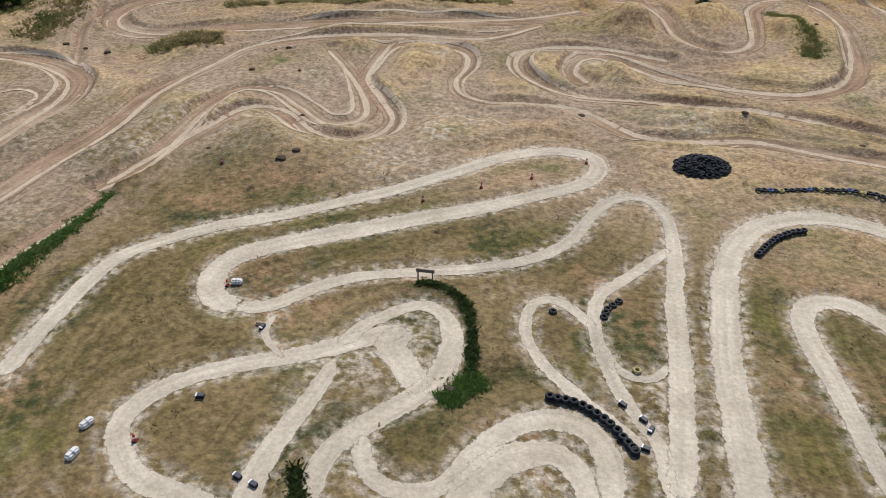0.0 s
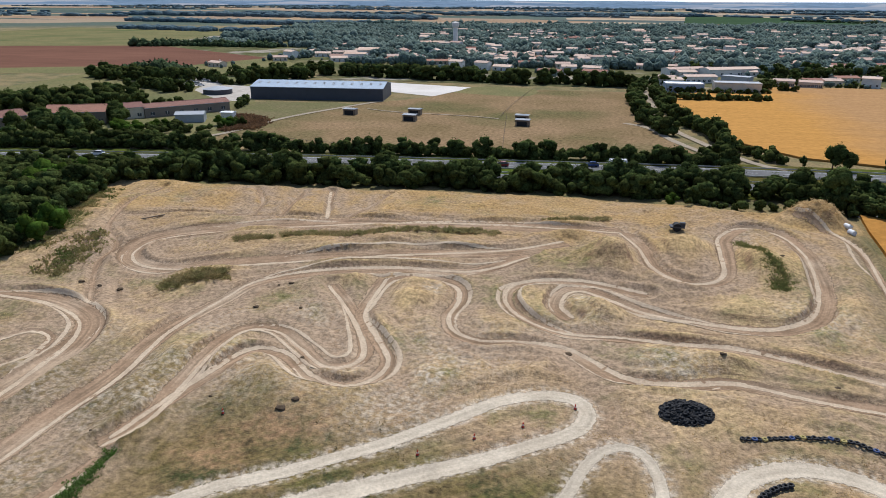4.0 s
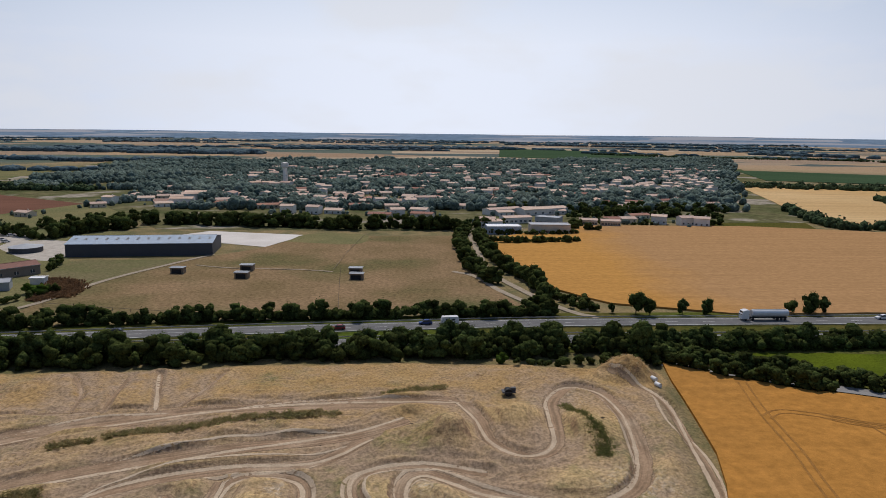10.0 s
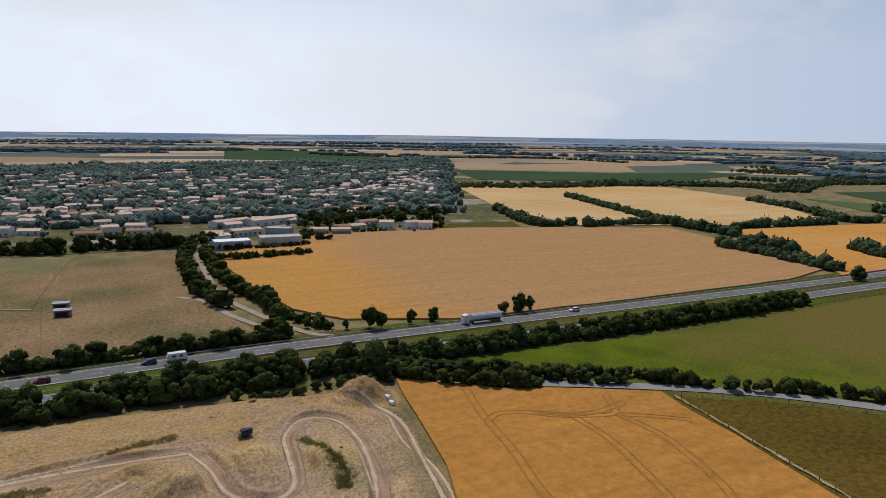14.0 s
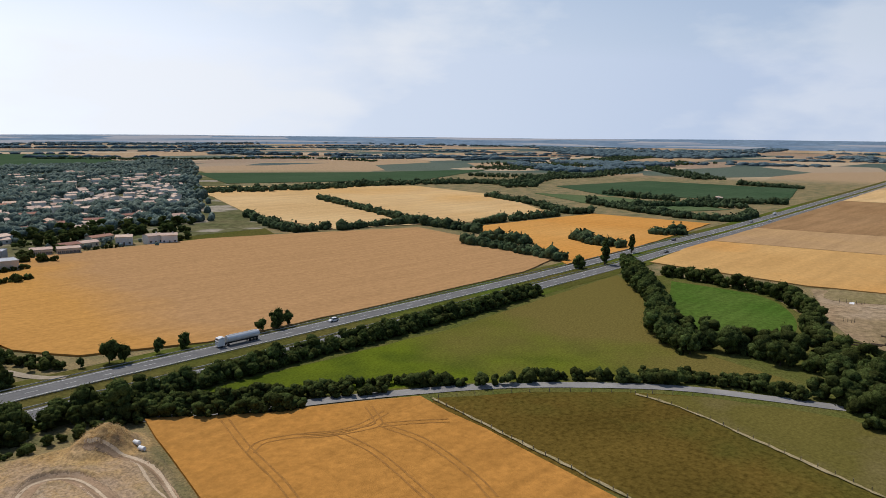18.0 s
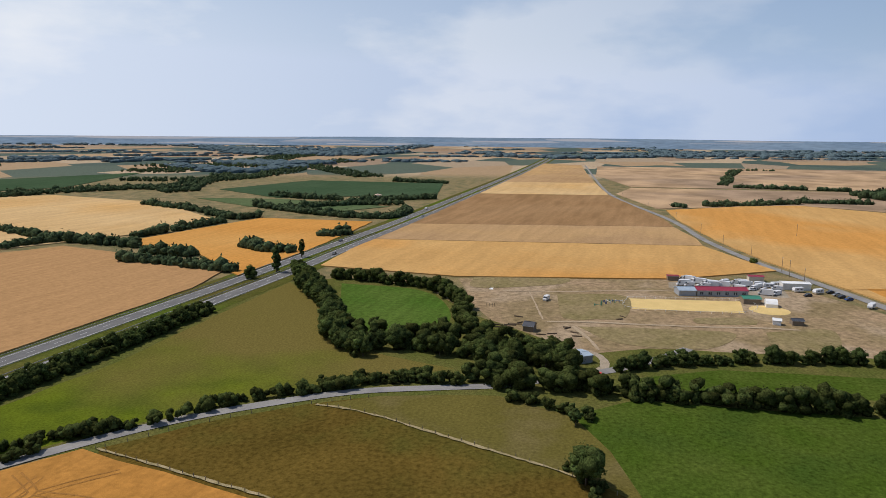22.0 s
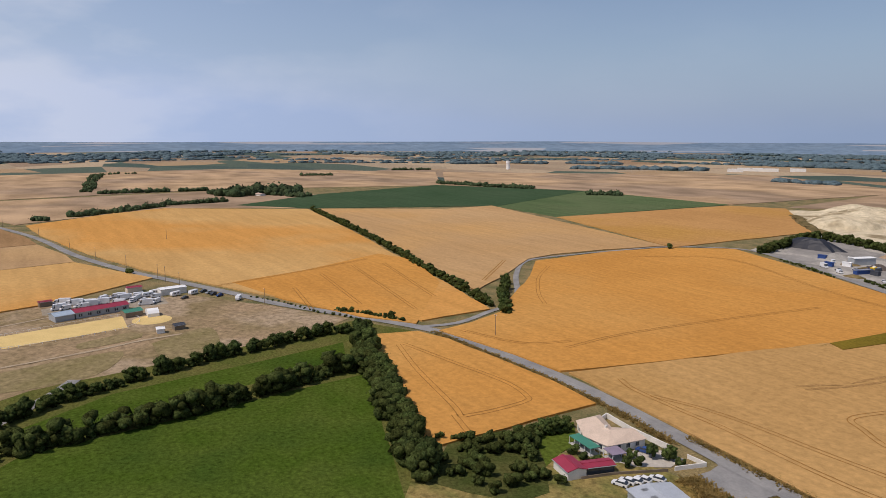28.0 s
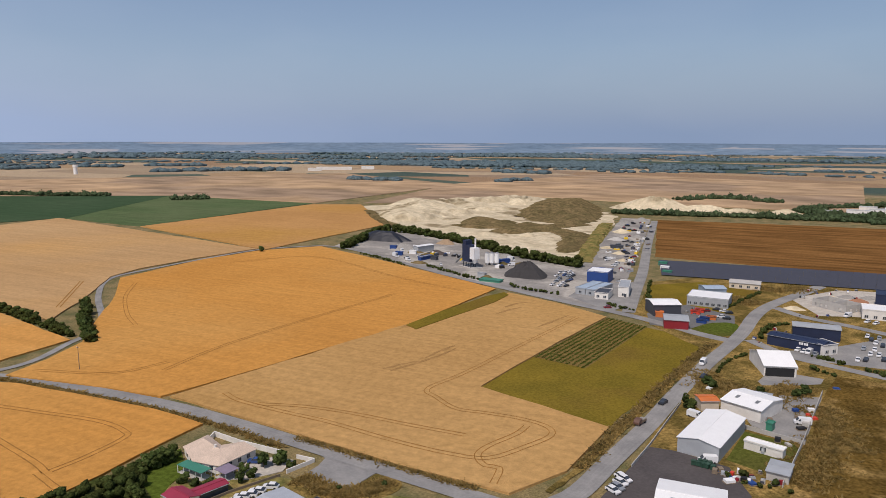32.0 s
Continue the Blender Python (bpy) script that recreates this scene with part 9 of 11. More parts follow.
tufts("weed_strip", np.concatenate([along([(38.6, 144.4), (39.4, 138.5), (41.2, 131)], 130, 0.45, 3), along([(41.2, 131), (42, 125.5), (40.2, 120.4)], 260, 0.8, 12)]), "dull green strip of weeds inside a bend", mat("dull_green_weeds", (0.24, 0.225, 0.085), (0.16, 0.17, 0.06), scale=0.4, detail_scale=3, detail=0.3, bump=0, thin=0.7), (0.12, 0.36), 9, 13, 0.4)
tufts("mound_weeds", along([(MOUND[0] - 4, MOUND[1] - 2), (MOUND[0], MOUND[1]), (MOUND[0] + 4, MOUND[1] + 1)], 300, 3.0, 9), "tall bleached weeds on the earth heap", mat("bleached_weeds", (0.62, 0.46, 0.25), (0.46, 0.33, 0.17), scale=0.4, detail_scale=3, detail=0.3, bump=0, thin=0.8), (0.10, 0.26), 8, 9, 0.4)
tufts("slope_weeds", np.concatenate([along([(-103.3, 116.6), (-106, 129.8), (-110.3, 145.2), (-115.1, 159.9)], 420, 2.2, 31), along([(-92.8, 109.4), (-93.1, 119.4), (-95.3, 129.9)], 200, 2.0, 32)]), "green and bleached weeds on the slope by the wood", mat("slope_weeds", (0.14, 0.16, 0.05), (0.34, 0.27, 0.12), scale=0.25, detail_scale=3, detail=0.3, bump=0, thin=0.45), (0.2, 0.6), 10, 33, 0.5)
kh = [(-10.7, 52.2), (-9.1, 52.2), (-7.4, 51.4), (-5.8, 49.6), (-4.8, 46.3), (-4.3, 42.8), (-4.2, 40.9)]
tufts("kart_hedge", along(kh, 420, 0.16, 10), "low dark clipped hedge along the circuit", LEAF_DARK, (0.10, 0.26), 12, 10, 0.16)
tufts("kart_hedge", along([(-15.1, 29.6), (-14.3, 28.1), (-13.5, 26)], 110, 0.16, 11), "low dark hedge beside the circuit", LEAF_DARK, (0.1, 0.3), 14, 11, 0.3)
# ---------------------------------------------------------------- trading estate, works and quarry
def heap(name, x, y, rx, ry, h, m, label, seed=1, z=0.0, n=26, rings=7, flat=0.15, rough=0.12):
    """A tipped heap with an uneven foot and a worn crest."""
    r = np.random.default_rng(seed)
    verts, faces = [], []
    wob = 1 + 0.18 * np.interp(np.arange(n), np.arange(0, n + 1, 2), r.uniform(-1, 1, n // 2 + 1))
    for i in range(rings):
        s = 1 - (1 - flat) * i / (rings - 1)
        for k in range(n):
            a = k * math.tau / n
            q = s * (wob[k] * s + (1 - s))
            zz = z + h * (1 - ((s - flat) / (1 - flat)) ** 1.15) * (1 + r.uniform(-rough, rough) * (i > 0)) - (0.1 if i == 0 else 0)
            verts.append((x + rx * q * math.cos(a), y + ry * q * math.sin(a), zz))
    verts.append((x, y, z + h * 1.01))
    for i in range(rings - 1):
        for k in range(n):
            faces.append((i * n + k, i * n + (k + 1) % n, (i + 1) * n + (k + 1) % n, (i + 1) * n + k))
    for k in range(n):
        faces.append(((rings - 1) * n + k, (rings - 1) * n + (k + 1) % n, len(verts) - 1))
    return tagged(from_arrays(name, verts, faces, m), label, name.split("_")[-1])


def wall_line(name, pts, h, m, label, thick=0.2, z=0.0, category="wall", gap=2.4):
    """A garden or yard wall of panels side by side along a line."""
    root = empty(name, 0, 0, z)
    for a, b in zip(pts[:-1], pts[1:]):
        a, b = Vector(a), Vector(b)
        n = max(1, round((b - a).length / gap))
        ang = math.degrees(math.atan2(b.y - a.y, b.x - a.x))
        w = (b - a).length / n
        for k in range(n):
            c = a + (b - a) * (k + 0.5) / n
            o = part("panel", bx(-w / 2, w / 2 - 0.02, -thick / 2, thick / 2, -0.2, h), m, root)
            o.matrix_basis = pose(c.x, c.y, 0, 0, 0, ang)
    return tagged(root, label, category)


def cars_at(spots_, kinds, rz, group):
    for i, (x, y) in enumerate(spots_):
        park(kinds[i % len(kinds)], x, y, rz + vr.uniform(-4, 4), group)


# asphalt works
TW = (195.3, -453.6)
works = empty("asphalt_plant", *TW)
works.rotation_euler.z = radians(150)
for x in (-3.5, -0.5, 2.5, 5.0):
    for y in (-2.2, 2.2):
        part("leg", bx(x - 0.25, x + 0.25, y - 0.25, y + 0.25, -0.2, 4.2), SLATEBLUE, works)
part("tower", bx(-4.2, 4.0, -3, 3, 4.0, 16), NAVY, works)
part("upper_tower", bx(-3.9, -0.2, -2.8, 2.8, 16, 19), NAVY, works)
part("platform", bx(-4.8, 6.2, -3.6, 3.6, 3.8, 4.1), STEEL, works)
part("filter_house", bx(4.2, 9.0, -2.6, 2.6, 6.5, 14.5), WHITE, works)
part("chimney", cyl(bmesh.new(), 0.6, 0.6, 14.3, 21, 12, x=6.2, y=0.8), WHITE, works)
part("hopper", cyl(bmesh.new(), 0.7, 2.4, 3.0, 6.6, 10, x=6.6, y=0), WHITE, works)
part("conveyor", prism(bmesh.new(), [(-16, 0.5), (-4.2, 9.2), (-4.2, 10.0), (-16, 1.3)], -0.6, 0.6), STEEL, works)
part("base", bx(-6, 10, -4.5, 4.5, -0.1, 0.3), CONCRETE, works)
for k in range(4):
    part("lettering_bar", bx(-3.4 + k * 1.7, -2.2 + k * 1.7, 3.0, 3.05, 13.8, 14.8), WHITE, works, "white letter bar on the tower")
tagged(works, "black and white asphalt mixing tower with conveyor and chimney", "plant")
for i, p in enumerate(((185.4, -463.5), (182.4, -465), (179.1, -466.7))):
    o = empty("silo", *p)
    part("shell", cyl(bmesh.new(), 1.7, 1.7, 2.0, 9, 18), WHITE, o)
    part("cone", cyl(bmesh.new(), 0.5, 1.7, 0.4, 2.0, 18), WHITE, o)
    part("top", cyl(bmesh.new(), 1.7, 0.4, 9, 9.8, 18), STEEL, o)
    for a in range(4):
        part("leg", cyl(bmesh.new(), 0.1, 0.1, -0.1, 2.2, 6, x=1.4 * math.cos(a * 1.57), y=1.4 * math.sin(a * 1.57)), STEEL, o)
    tagged(o, "white bulk silo on steel legs", "silo", "silos of the asphalt works")
hall("container", (179.7, -471.5), (173.5, -479.8), 3, 2.8, BLUE, BLUE, "blue steel container of the asphalt works", flat=True, category="container")
hall("container", (236.8, -458.8), (233.6, -471.4), 3, 2.6, BLUE, GREYSTEEL, "blue container beside gravel heaps", flat=True, category="container")
hall("plant_hall", (255.5, -490), (249.2, -505.8), 6, 5, GREYSTEEL, WHITE, "pale screening shed of the works", pitch=0.1)
hall("shelter_roof", (168.7, -408.8), (154.4, -408.1), 6, 1.2, GREENTIN, GREENTIN, "low green sheeted bay beside the road", flat=True, category="bay")
hx, hy = (147.4, -440.3)
heap("aggregate_mound", hx, hy, 17, 13, 9.0, DARKPILE, "great conical heap of black aggregate", 2)
hx, hy = (240.2, -491.6)
heap("gravel_mound", hx, hy, 9, 7, 3.2, plain("brown_aggregate", (0.09, 0.07, 0.06), 0.95, detail=0.3), "low heap of brown aggregate", 3)
hx, hy = (276.7, -505.2)
heap("gravel_mound", hx, hy, 13, 9, 4.0, GREYPILE, "pale grey gravel heap of the works", 4)
hx, hy = (255.9, -543.7)
heap("gravel_mound", hx, hy, 9, 7, 4.0, plain("sandy_aggregate", (0.34, 0.24, 0.15), 0.95, detail=0.3), "sandy brown gravel heap", 5)
hx, hy = (183.4, -496.6)
heap("gravel_mound", hx, hy, 9, 7, 3.6, GREYPILE, "pale grey gravel heap beside the silos", 6)
hx, hy = (316, -539.8)
heap("sheeted_mound", hx, hy, 26, 11, 8.0, plain("black_sheeting", (0.02, 0.022, 0.03), 0.5, spec=0.4), "long heap under black plastic sheeting", 7, flat=0.35, rough=0.05)
cars_at([(128.2, -445.6), (122.8, -433.7), (117.8, -424.3), (113.6, -417), (126.4, -459.6), (121.1, -449.1), (116.2, -437), (129.2, -458.2), (123.2, -427.5), (117.3, -415.1), (118.4, -450.4), (122.1, -416.5), (124.2, -438.3), (124, -450.5), (124.1, -463), (119.2, -444.2), (120.3, -456), (116.9, -431)], ["white", "grey", "white", "dark", "white", "grey", "blue"], 70, "cars parked at the works")
park("box", *(176.1, -489.2), 150, label="white tank lorry parked at the works")
park("box", *(262.4, -465.5), 150, label="white lorry parked at the works")
park("van", *(245.5, -454.4), 150, label="white lorry at the weighbridge")
belt([(292.9, -465.1), (263.8, -450.7), (239.1, -436.7)], 4.5, (1.5, 2.4), "bushes along the works road", kind="bush", width=0.6, joined=True)
belt([(222.5, -440), (195.5, -425.1), (171.1, -411.7)], 4.0, (1.8, 2.8), "hedge along the works road", kind="bush", width=0.5, joined=True)
belt([(144.1, -401.8), (129.5, -396.4), (112.5, -392.8)], 4.0, (1.5, 2.6), "hedge along the works road", kind="bush", width=0.8, joined=True)

def rolling(name, ring, h, m, label, seed, step=5.0, rise=18.0, knobs=0.3, category="spoil heap"):
    """Tipped ground inside a ring: it climbs from its edge and lies in uneven hummocks."""
    r = np.random.default_rng(seed)
    ring = smooth_line(list(ring) + [ring[0]], 5.0)
    x0, y0 = ring.min(0) - step
    x1, y1 = ring.max(0) + step
    gx, gy = np.meshgrid(np.arange(x0, x1, step), np.arange(y0, y1, step), indexing="ij")
    gx, gy = gx + r.uniform(-0.25, 0.25, gx.shape) * step, gy + r.uniform(-0.25, 0.25, gx.shape) * step
    inside, near = np.zeros(gx.shape, bool), np.full(gx.shape, 1e9)
    for p, q in zip(ring, np.roll(ring, -1, 0)):
        cross = (p[1] > gy) != (q[1] > gy)
        inside ^= cross & (gx < (q[0] - p[0]) * (gy - p[1]) / (q[1] - p[1] + 1e-9) + p[0])
        near = np.minimum(near, np.hypot(gx - p[0], gy - p[1]))
    z = np.zeros(gx.shape)
    for k in range(6):
        a_, f_ = r.uniform(0, math.tau), (0.05, 0.07, 0.11, 0.16, 0.23, 0.31)[k]
        z += (1.0, 0.9, 0.6, 0.5, 0.35, 0.3)[k] * np.sin(f_ * (gx * math.cos(a_) + gy * math.sin(a_)) + r.uniform(0, 6))
    z = np.where(inside, h * np.clip(near / rise, 0, 1) ** 0.7 * (1 + knobs * z) + r.uniform(-0.15, 0.15, z.shape), -0.8)
    z = np.where(inside, np.maximum(z, 0.3), -0.8)
    ny_ = gx.shape[1]
    faces = [(i * ny_ + j, (i + 1) * ny_ + j, (i + 1) * ny_ + j + 1, i * ny_ + j + 1) for i in range(gx.shape[0] - 1) for j in range(ny_ - 1) if inside[i:i + 2, j:j + 2].any()]
    verts = np.stack([gx.ravel(), gy.ravel(), z.ravel()], 1)
    return tagged(from_arrays(name, [tuple(map(float, v)) for v in verts], faces, m), label, category, kind="structure")


# quarry: benches of cream limestone and overgrown spoil
def ledge(pts, h, m, label, seed, width=16):
    """A worn bench: a strip that steps up from the floor with an uneven lip."""
    r = np.random.default_rng(seed)
    line = smooth_line(pts, 7.0)
    nn = normals(line)
    verts, faces = [], []
    prof = [(-0.5, -0.1), (-0.36, 0.45), (-0.26, 0.9), (0.0, 1.0), (0.3, 0.92), (0.5, -0.1)]
    for i, (c, n) in enumerate(zip(line, nn)):
        fade = min(1, 4 * i / len(line) + 0.15, 4 * (len(line) - 1 - i) / len(line) + 0.15)
        for u, v in prof:
            q = c + n * (u * width + r.normal(0, 0.8))
            verts.append((q[0], q[1], h * v * fade * r.uniform(0.85, 1.15)))
    m_ = len(prof)
    for i in range(len(line) - 1):
        for k in range(m_ - 1):
            faces.append((i * m_ + k, (i + 1) * m_ + k, (i + 1) * m_ + k + 1, i * m_ + k + 1))
    return tagged(from_arrays("quarry_bench", verts, faces, m), label, "quarry bench", kind="structure")


ledge([(442.4, -769.8), (417.5, -832.2), (390.3, -882.2), (346.7, -943.3), (320.6, -1020.1)], 9, LIMESTONE, "cream limestone bench of the quarry", 1, 26)
ledge([(387.1, -686.5), (367, -778.3), (333.8, -826), (293.5, -862.8)], 4, LIMESTONE, "pale limestone step of the quarry", 2, 16)
ledge([(308.4, -668.6), (270.9, -656.3), (243.1, -680.7), (230.8, -708.2)], 2.5, SPOIL, "overgrown spoil bank in the quarry", 3, 14)
ledge([(248.3, -615.8), (228.9, -657.9), (201.3, -702), (179.8, -734.3)], 3.5, SPOIL, "overgrown brown spoil bank in the quarry", 4, 20)
ledge([(267.4, -767), (244.8, -826.6), (217.8, -885.9)], 7, SPOIL, "long overgrown spoil hill of the quarry", 5, 34)
ledge([(126.7, -505.9), (143, -608), (164.2, -759)], 2.5, VERGE, "grassy bank beside the quarry", 6, 16)
ledge([(467.8, -756.7), (405.3, -677.2), (362.2, -630.4)], 3, SPOIL, "grassy bank along the quarry road", 7, 12)
rolling("spoil_hill", [(278.5, -798.3), (300, -900), (305, -1000), (223.3, -950.5), (181.6, -791.6), (192.8, -734.2), (243.2, -737.8)], 9, SPOIL, "great overgrown brown spoil hill in the quarry", 51, 6.0, 40)
rolling("spoil_bank", [(307.1, -686), (310, -726), (257.8, -720.8), (251.9, -686.4), (292.9, -670)], 3, SPOIL, "overgrown spoil bank on the quarry floor", 52, 4.0, 14)
rolling("spoil_bank", [(251.3, -634.8), (247.7, -711.5), (212.7, -704.8), (186.9, -680), (156.2, -650.4), (142.1, -574.7), (148.1, -543.2), (162.9, -560.2), (176.6, -624.2), (203.3, -655.1), (223.9, -627.7)], 4, SPOIL, "weedy brown spoil bank winding through the quarry", 53, 4.0, 14)
rolling("quarry_step", [(482, -820), (415, -700), (385, -665), (352, -690), (352, -760), (400, -880), (445, -872)], 5, LIMESTONE, "cream limestone step of the quarry", 54, 5.0, 10, 0.4, "quarry bench")
rolling("quarry_step", [(340, -690), (322, -730), (340, -820), (320, -900), (352, -990), (400, -880), (350, -760)], 2.5, LIMESTONE, "cut limestone slope of the quarry", 55, 4.0, 6, 0.6, "quarry bench")
rolling("quarry_step", [(300, -640), (255, -615), (222, -612), (190, -600), (172, -570), (205, -548), (300, -600)], 1.6, LIMESTONE, "uneven cream limestone floor of the quarry", 56, 4.0, 8, 0.7, "quarry bench")
for i, (px, rx, ry, h, m, lab) in enumerate((((263.2, -839.3), 34, 22, 9, SPOIL, "overgrown brown spoil heap in the quarry"), ((216.8, -826.8), 30, 26, 10, SPOIL, "overgrown brown spoil heap in the quarry"), ((159.1, -592.5), 14, 18, 5, SPOIL, "weedy spoil heap on the quarry floor"),
        ((208.2, -623.1), 9, 8, 3, LIMESTONE, "small cream limestone heap on the floor"), ((276.6, -701.6), 16, 10, 3, LIMESTONE, "pale limestone heap on the quarry floor"), ((324.3, -916.5), 20, 16, 8, LIMESTONE, "white limestone heap on the quarry rim"),
        ((140, -926.2), 58, 26, 16, LIMESTONE, "great cream limestone heap behind the trees"), ((80, -922.1), 48, 18, 9, LIMESTONE, "long pale limestone heap behind the trees"), ((39, -918.3), 30, 16, 7, LIMESTONE, "long pale limestone heap behind the trees"), ((-10.4, -929.8), 26, 16, 7, LIMESTONE, "pale limestone heap behind the trees"),
        ((144.7, -752.2), 10, 12, 4, GREYPILE, "rubble heap of the recycling yard"), ((134.5, -687.1), 9, 9, 3.5, LIMESTONE, "pale rubble heap of the recycling yard"), ((134, -791.9), 9, 12, 4, GREYPILE, "grey rubble heap of the recycling yard"), ((115.3, -539.4), 8, 8, 2.4, GREYPILE, "grey sand heap of the recycling yard"), ((128.8, -634.5), 8, 6, 2.6, CONCRETE, "heap of broken concrete"), ((124.7, -581.7), 7, 5, 1.8, LIMESTONE, "pale sand heap of the recycling yard"))):
    heap("stone_mound", px[0], px[1], rx, ry, h, m, lab, 20 + i)
hall("container", (121.9, -579.7), (111.6, -581.6), 4, 2.8, SLATEBLUE, SLATEBLUE, "dark steel container in the rubble yard", flat=True, category="container")
for i, p in enumerate([(112.6, -623.4), (104.9, -605.5), (102.8, -576.3), (106.2, -634.2), (104.1, -559.9), (101.8, -510.5), (93.5, -522.5), (94.3, -489.5), (102.4, -500)]):
    park(("dark", "van", "white", "grey", "dark", "white", "van", "red", "white")[i], *p, vr.uniform(0, 180), "vehicles in the rubble yard")
for i, p in enumerate([(73.9, -519.3), (70, -501.6), (66.1, -485.3)]):
    hall("container", p, (p[0] - 6, p[1] + 0.4), 2.6, 2.5, (GREENTIN, WHITE, GREENTIN)[i], (GREENTIN, WHITE, GREENTIN)[i], "green and white skip container", flat=True, category="container")
# solar field: rows of panels
for k in range(9):
    f = k / 8
    a = np.array((75.3, -530.7)) * (1 - f) + np.array((66.0, -481.8)) * f
    b = np.array((-72.2, -542.0)) * (1 - f) + np.array((-66.4, -492.2)) * f
    d = (b - a) / np.linalg.norm(b - a)
    n = np.array([-d[1], d[0]])
    if n[1] < 0:
        n = -n
    root = empty("solar_row", 0, 0)
    L_ = np.linalg.norm(b - a)
    cnt = int(L_ / 7)
    for j in range(cnt):
        p, q = a + d * L_ * j / cnt, a + d * (L_ * (j + 1) / cnt - 0.15)
        bm = bmesh.new()
        lo = [(*(p + n * 1.6), 0.7), (*(q + n * 1.6), 0.7), (*(q - n * 1.6), 1.9), (*(p - n * 1.6), 1.9)]
        vs = [bm.verts.new(c) for c in lo] + [bm.verts.new((c[0], c[1], c[2] + 0.06)) for c in lo]
        for fc in ((0, 1, 2, 3), (7, 6, 5, 4), (0, 4, 5, 1), (1, 5, 6, 2), (2, 6, 7, 3), (3, 7, 4, 0)):
            bm.faces.new([vs[i] for i in fc])
        bmesh.ops.recalc_face_normals(bm, faces=bm.faces[:])
        part("panel", bm, SOLAR, root)
    tagged(root, "row of dark blue solar panels on the ground", "solar panels", "rows of the solar field")

# vineyard
VA, VB, VC, VD = (np.array(p) for p in ((87, -273.4), (73.5, -352.2), (52, -342.3), (63.6, -267.8)))
field("vineyard_soil", [tuple(VA), tuple(VB), tuple(VC), tuple(VD)], 0.12, mat("tilled_soil", (0.20, 0.135, 0.045), (0.155, 0.105, 0.035), scale=0.2, detail_scale=2, detail=0.3), "tilled brown soil under vines", rag=0.1)
VINE = mat("vine_leaves", (0.085, 0.105, 0.022), (0.06, 0.08, 0.018), scale=0.5, detail_scale=3, detail=0.4, bump=0)
for k in range(10):
    f = (k + 0.5) / 10
    a, b = VA * (1 - f) + VD * f, VB * (1 - f) + VC * f
    spots_v = along([tuple(a), tuple((a + b) / 2), tuple(b)], 300, 0.06, 50 + k)
    tufts("vine_row", spots_v, "row of green vines in the vineyard", VINE, (0.35, 0.6), 4, 60 + k, 0.15)

# estate yards, walls, cars
wall_line("yard_wall", [(30.4, -189.1), (28.1, -205.7), (24.1, -245.4)], 1.1, CONCRETE, "low concrete wall along the estate street")
wall_line("yard_wall", [(-7.9, -194.6), (-13.3, -225.9), (-20.7, -276.4)], 1.8, CONCRETE, "grey concrete panel wall of the workshop yard")
wall_line("yard_wall", [(3, -231.7), (-5.5, -228.8), (-14, -226.2)], 1.6, CONCRETE, "grey concrete panel wall between yards")
field("grass_yard", [(6.8, -205.7), (2.9, -229.4), (-13.3, -225.9), (-7.9, -199.7)], 0.06, GRASS_DRY, "mown green grass behind the workshop", rag=0.1)
field("yard", [(9.6, -261.6), (0.5, -267.3), (-20.6, -273.3), (-14.1, -228.5), (1.1, -235.1)], 0.05, ASPHALT_OLD, "grey gravel yard behind the workshop", rag=0.2)
field("yard", [(0.7, -281.7), (-1, -277.8), (-14.7, -284.5), (-20.9, -288.9), (-22.2, -295.7), (-12.8, -296.9), (-1.3, -289.1)], 0.04, ASPHALT_OLD, "grey turning yard before the open barn", rag=0.2)
field("fallow", [(67.7, -445.4), (39.8, -469), (2.9, -450.6), (17.2, -427), (17.4, -383.8), (44.6, -398.1), (62.5, -404.5)], 0.03, OLIVE, "rough yellow grass between workshops")
field("yard", [(56.9, -370.9), (40.4, -400.2), (14.8, -385.1), (13.1, -355.8), (34, -345.5), (51.7, -348.3)], 0.05, ASPHALT, "asphalt yard with coloured containers", rag=0.2)
field("fallow", [(34, -345.5), (24.2, -365.4), (12.5, -367.6), (12.5, -345.2), (26.8, -338.2)], 0.06, GRASS_DRY, "green verge island at the crossroads", curved=True)
field("yard", [(105.3, -391.4), (102.8, -427.9), (79, -449.5), (65.6, -395.2), (75.1, -365.9)], 0.07, ASPHALT_OLD, "grey yard of the blue depot", rag=0.2)
field("yard", [(-2.3, -323.4), (-29.3, -345.9), (-51, -371.3), (-78.3, -365.3), (-71.5, -328.7), (-45.2, -319.6), (-19.5, -318.9)], 0.03, ASPHALT_OLD, "asphalt yard full of parked cars", rag=0.2)
field("yard", [(-12.1, -441.6), (-37.2, -479.2), (-73.3, -488.4), (-64.1, -417.7), (-25, -404.8)], 0.03, GRAVEL, "pale building site", rag=0.4)
hall("cabin", (2.6, -216), (-7.8, -212.8), 3, 2.6, WHITEWALL, WHITE, "long white site cabin on the grass", flat=True, windows=1, door=(5, 0.9, 2.0, GREYSTEEL))
hall("shed", (-3.8, -197.7), (-9.3, -196.9), 8, 2.8, CONCRETE, GREYSTEEL, "grey shed with a pale sheet roof", pitch=0.05)
hall("container", (2, -258), (-4.3, -257.6), 3, 2.8, GREYSTEEL, GREYSTEEL, "grey office container in the yard", flat=True, category="container", windows=2)
hall("container", (-3, -233.7), (-4.8, -233.1), 2.5, 2.4, GREENTIN, GREENTIN, "turquoise container in the yard", flat=True, category="container")
hall("container", (51.5, -364.4), (47.6, -365), 3, 2.6, ORANGE, ORANGE, "orange-red container at the workshop", flat=True, category="container")
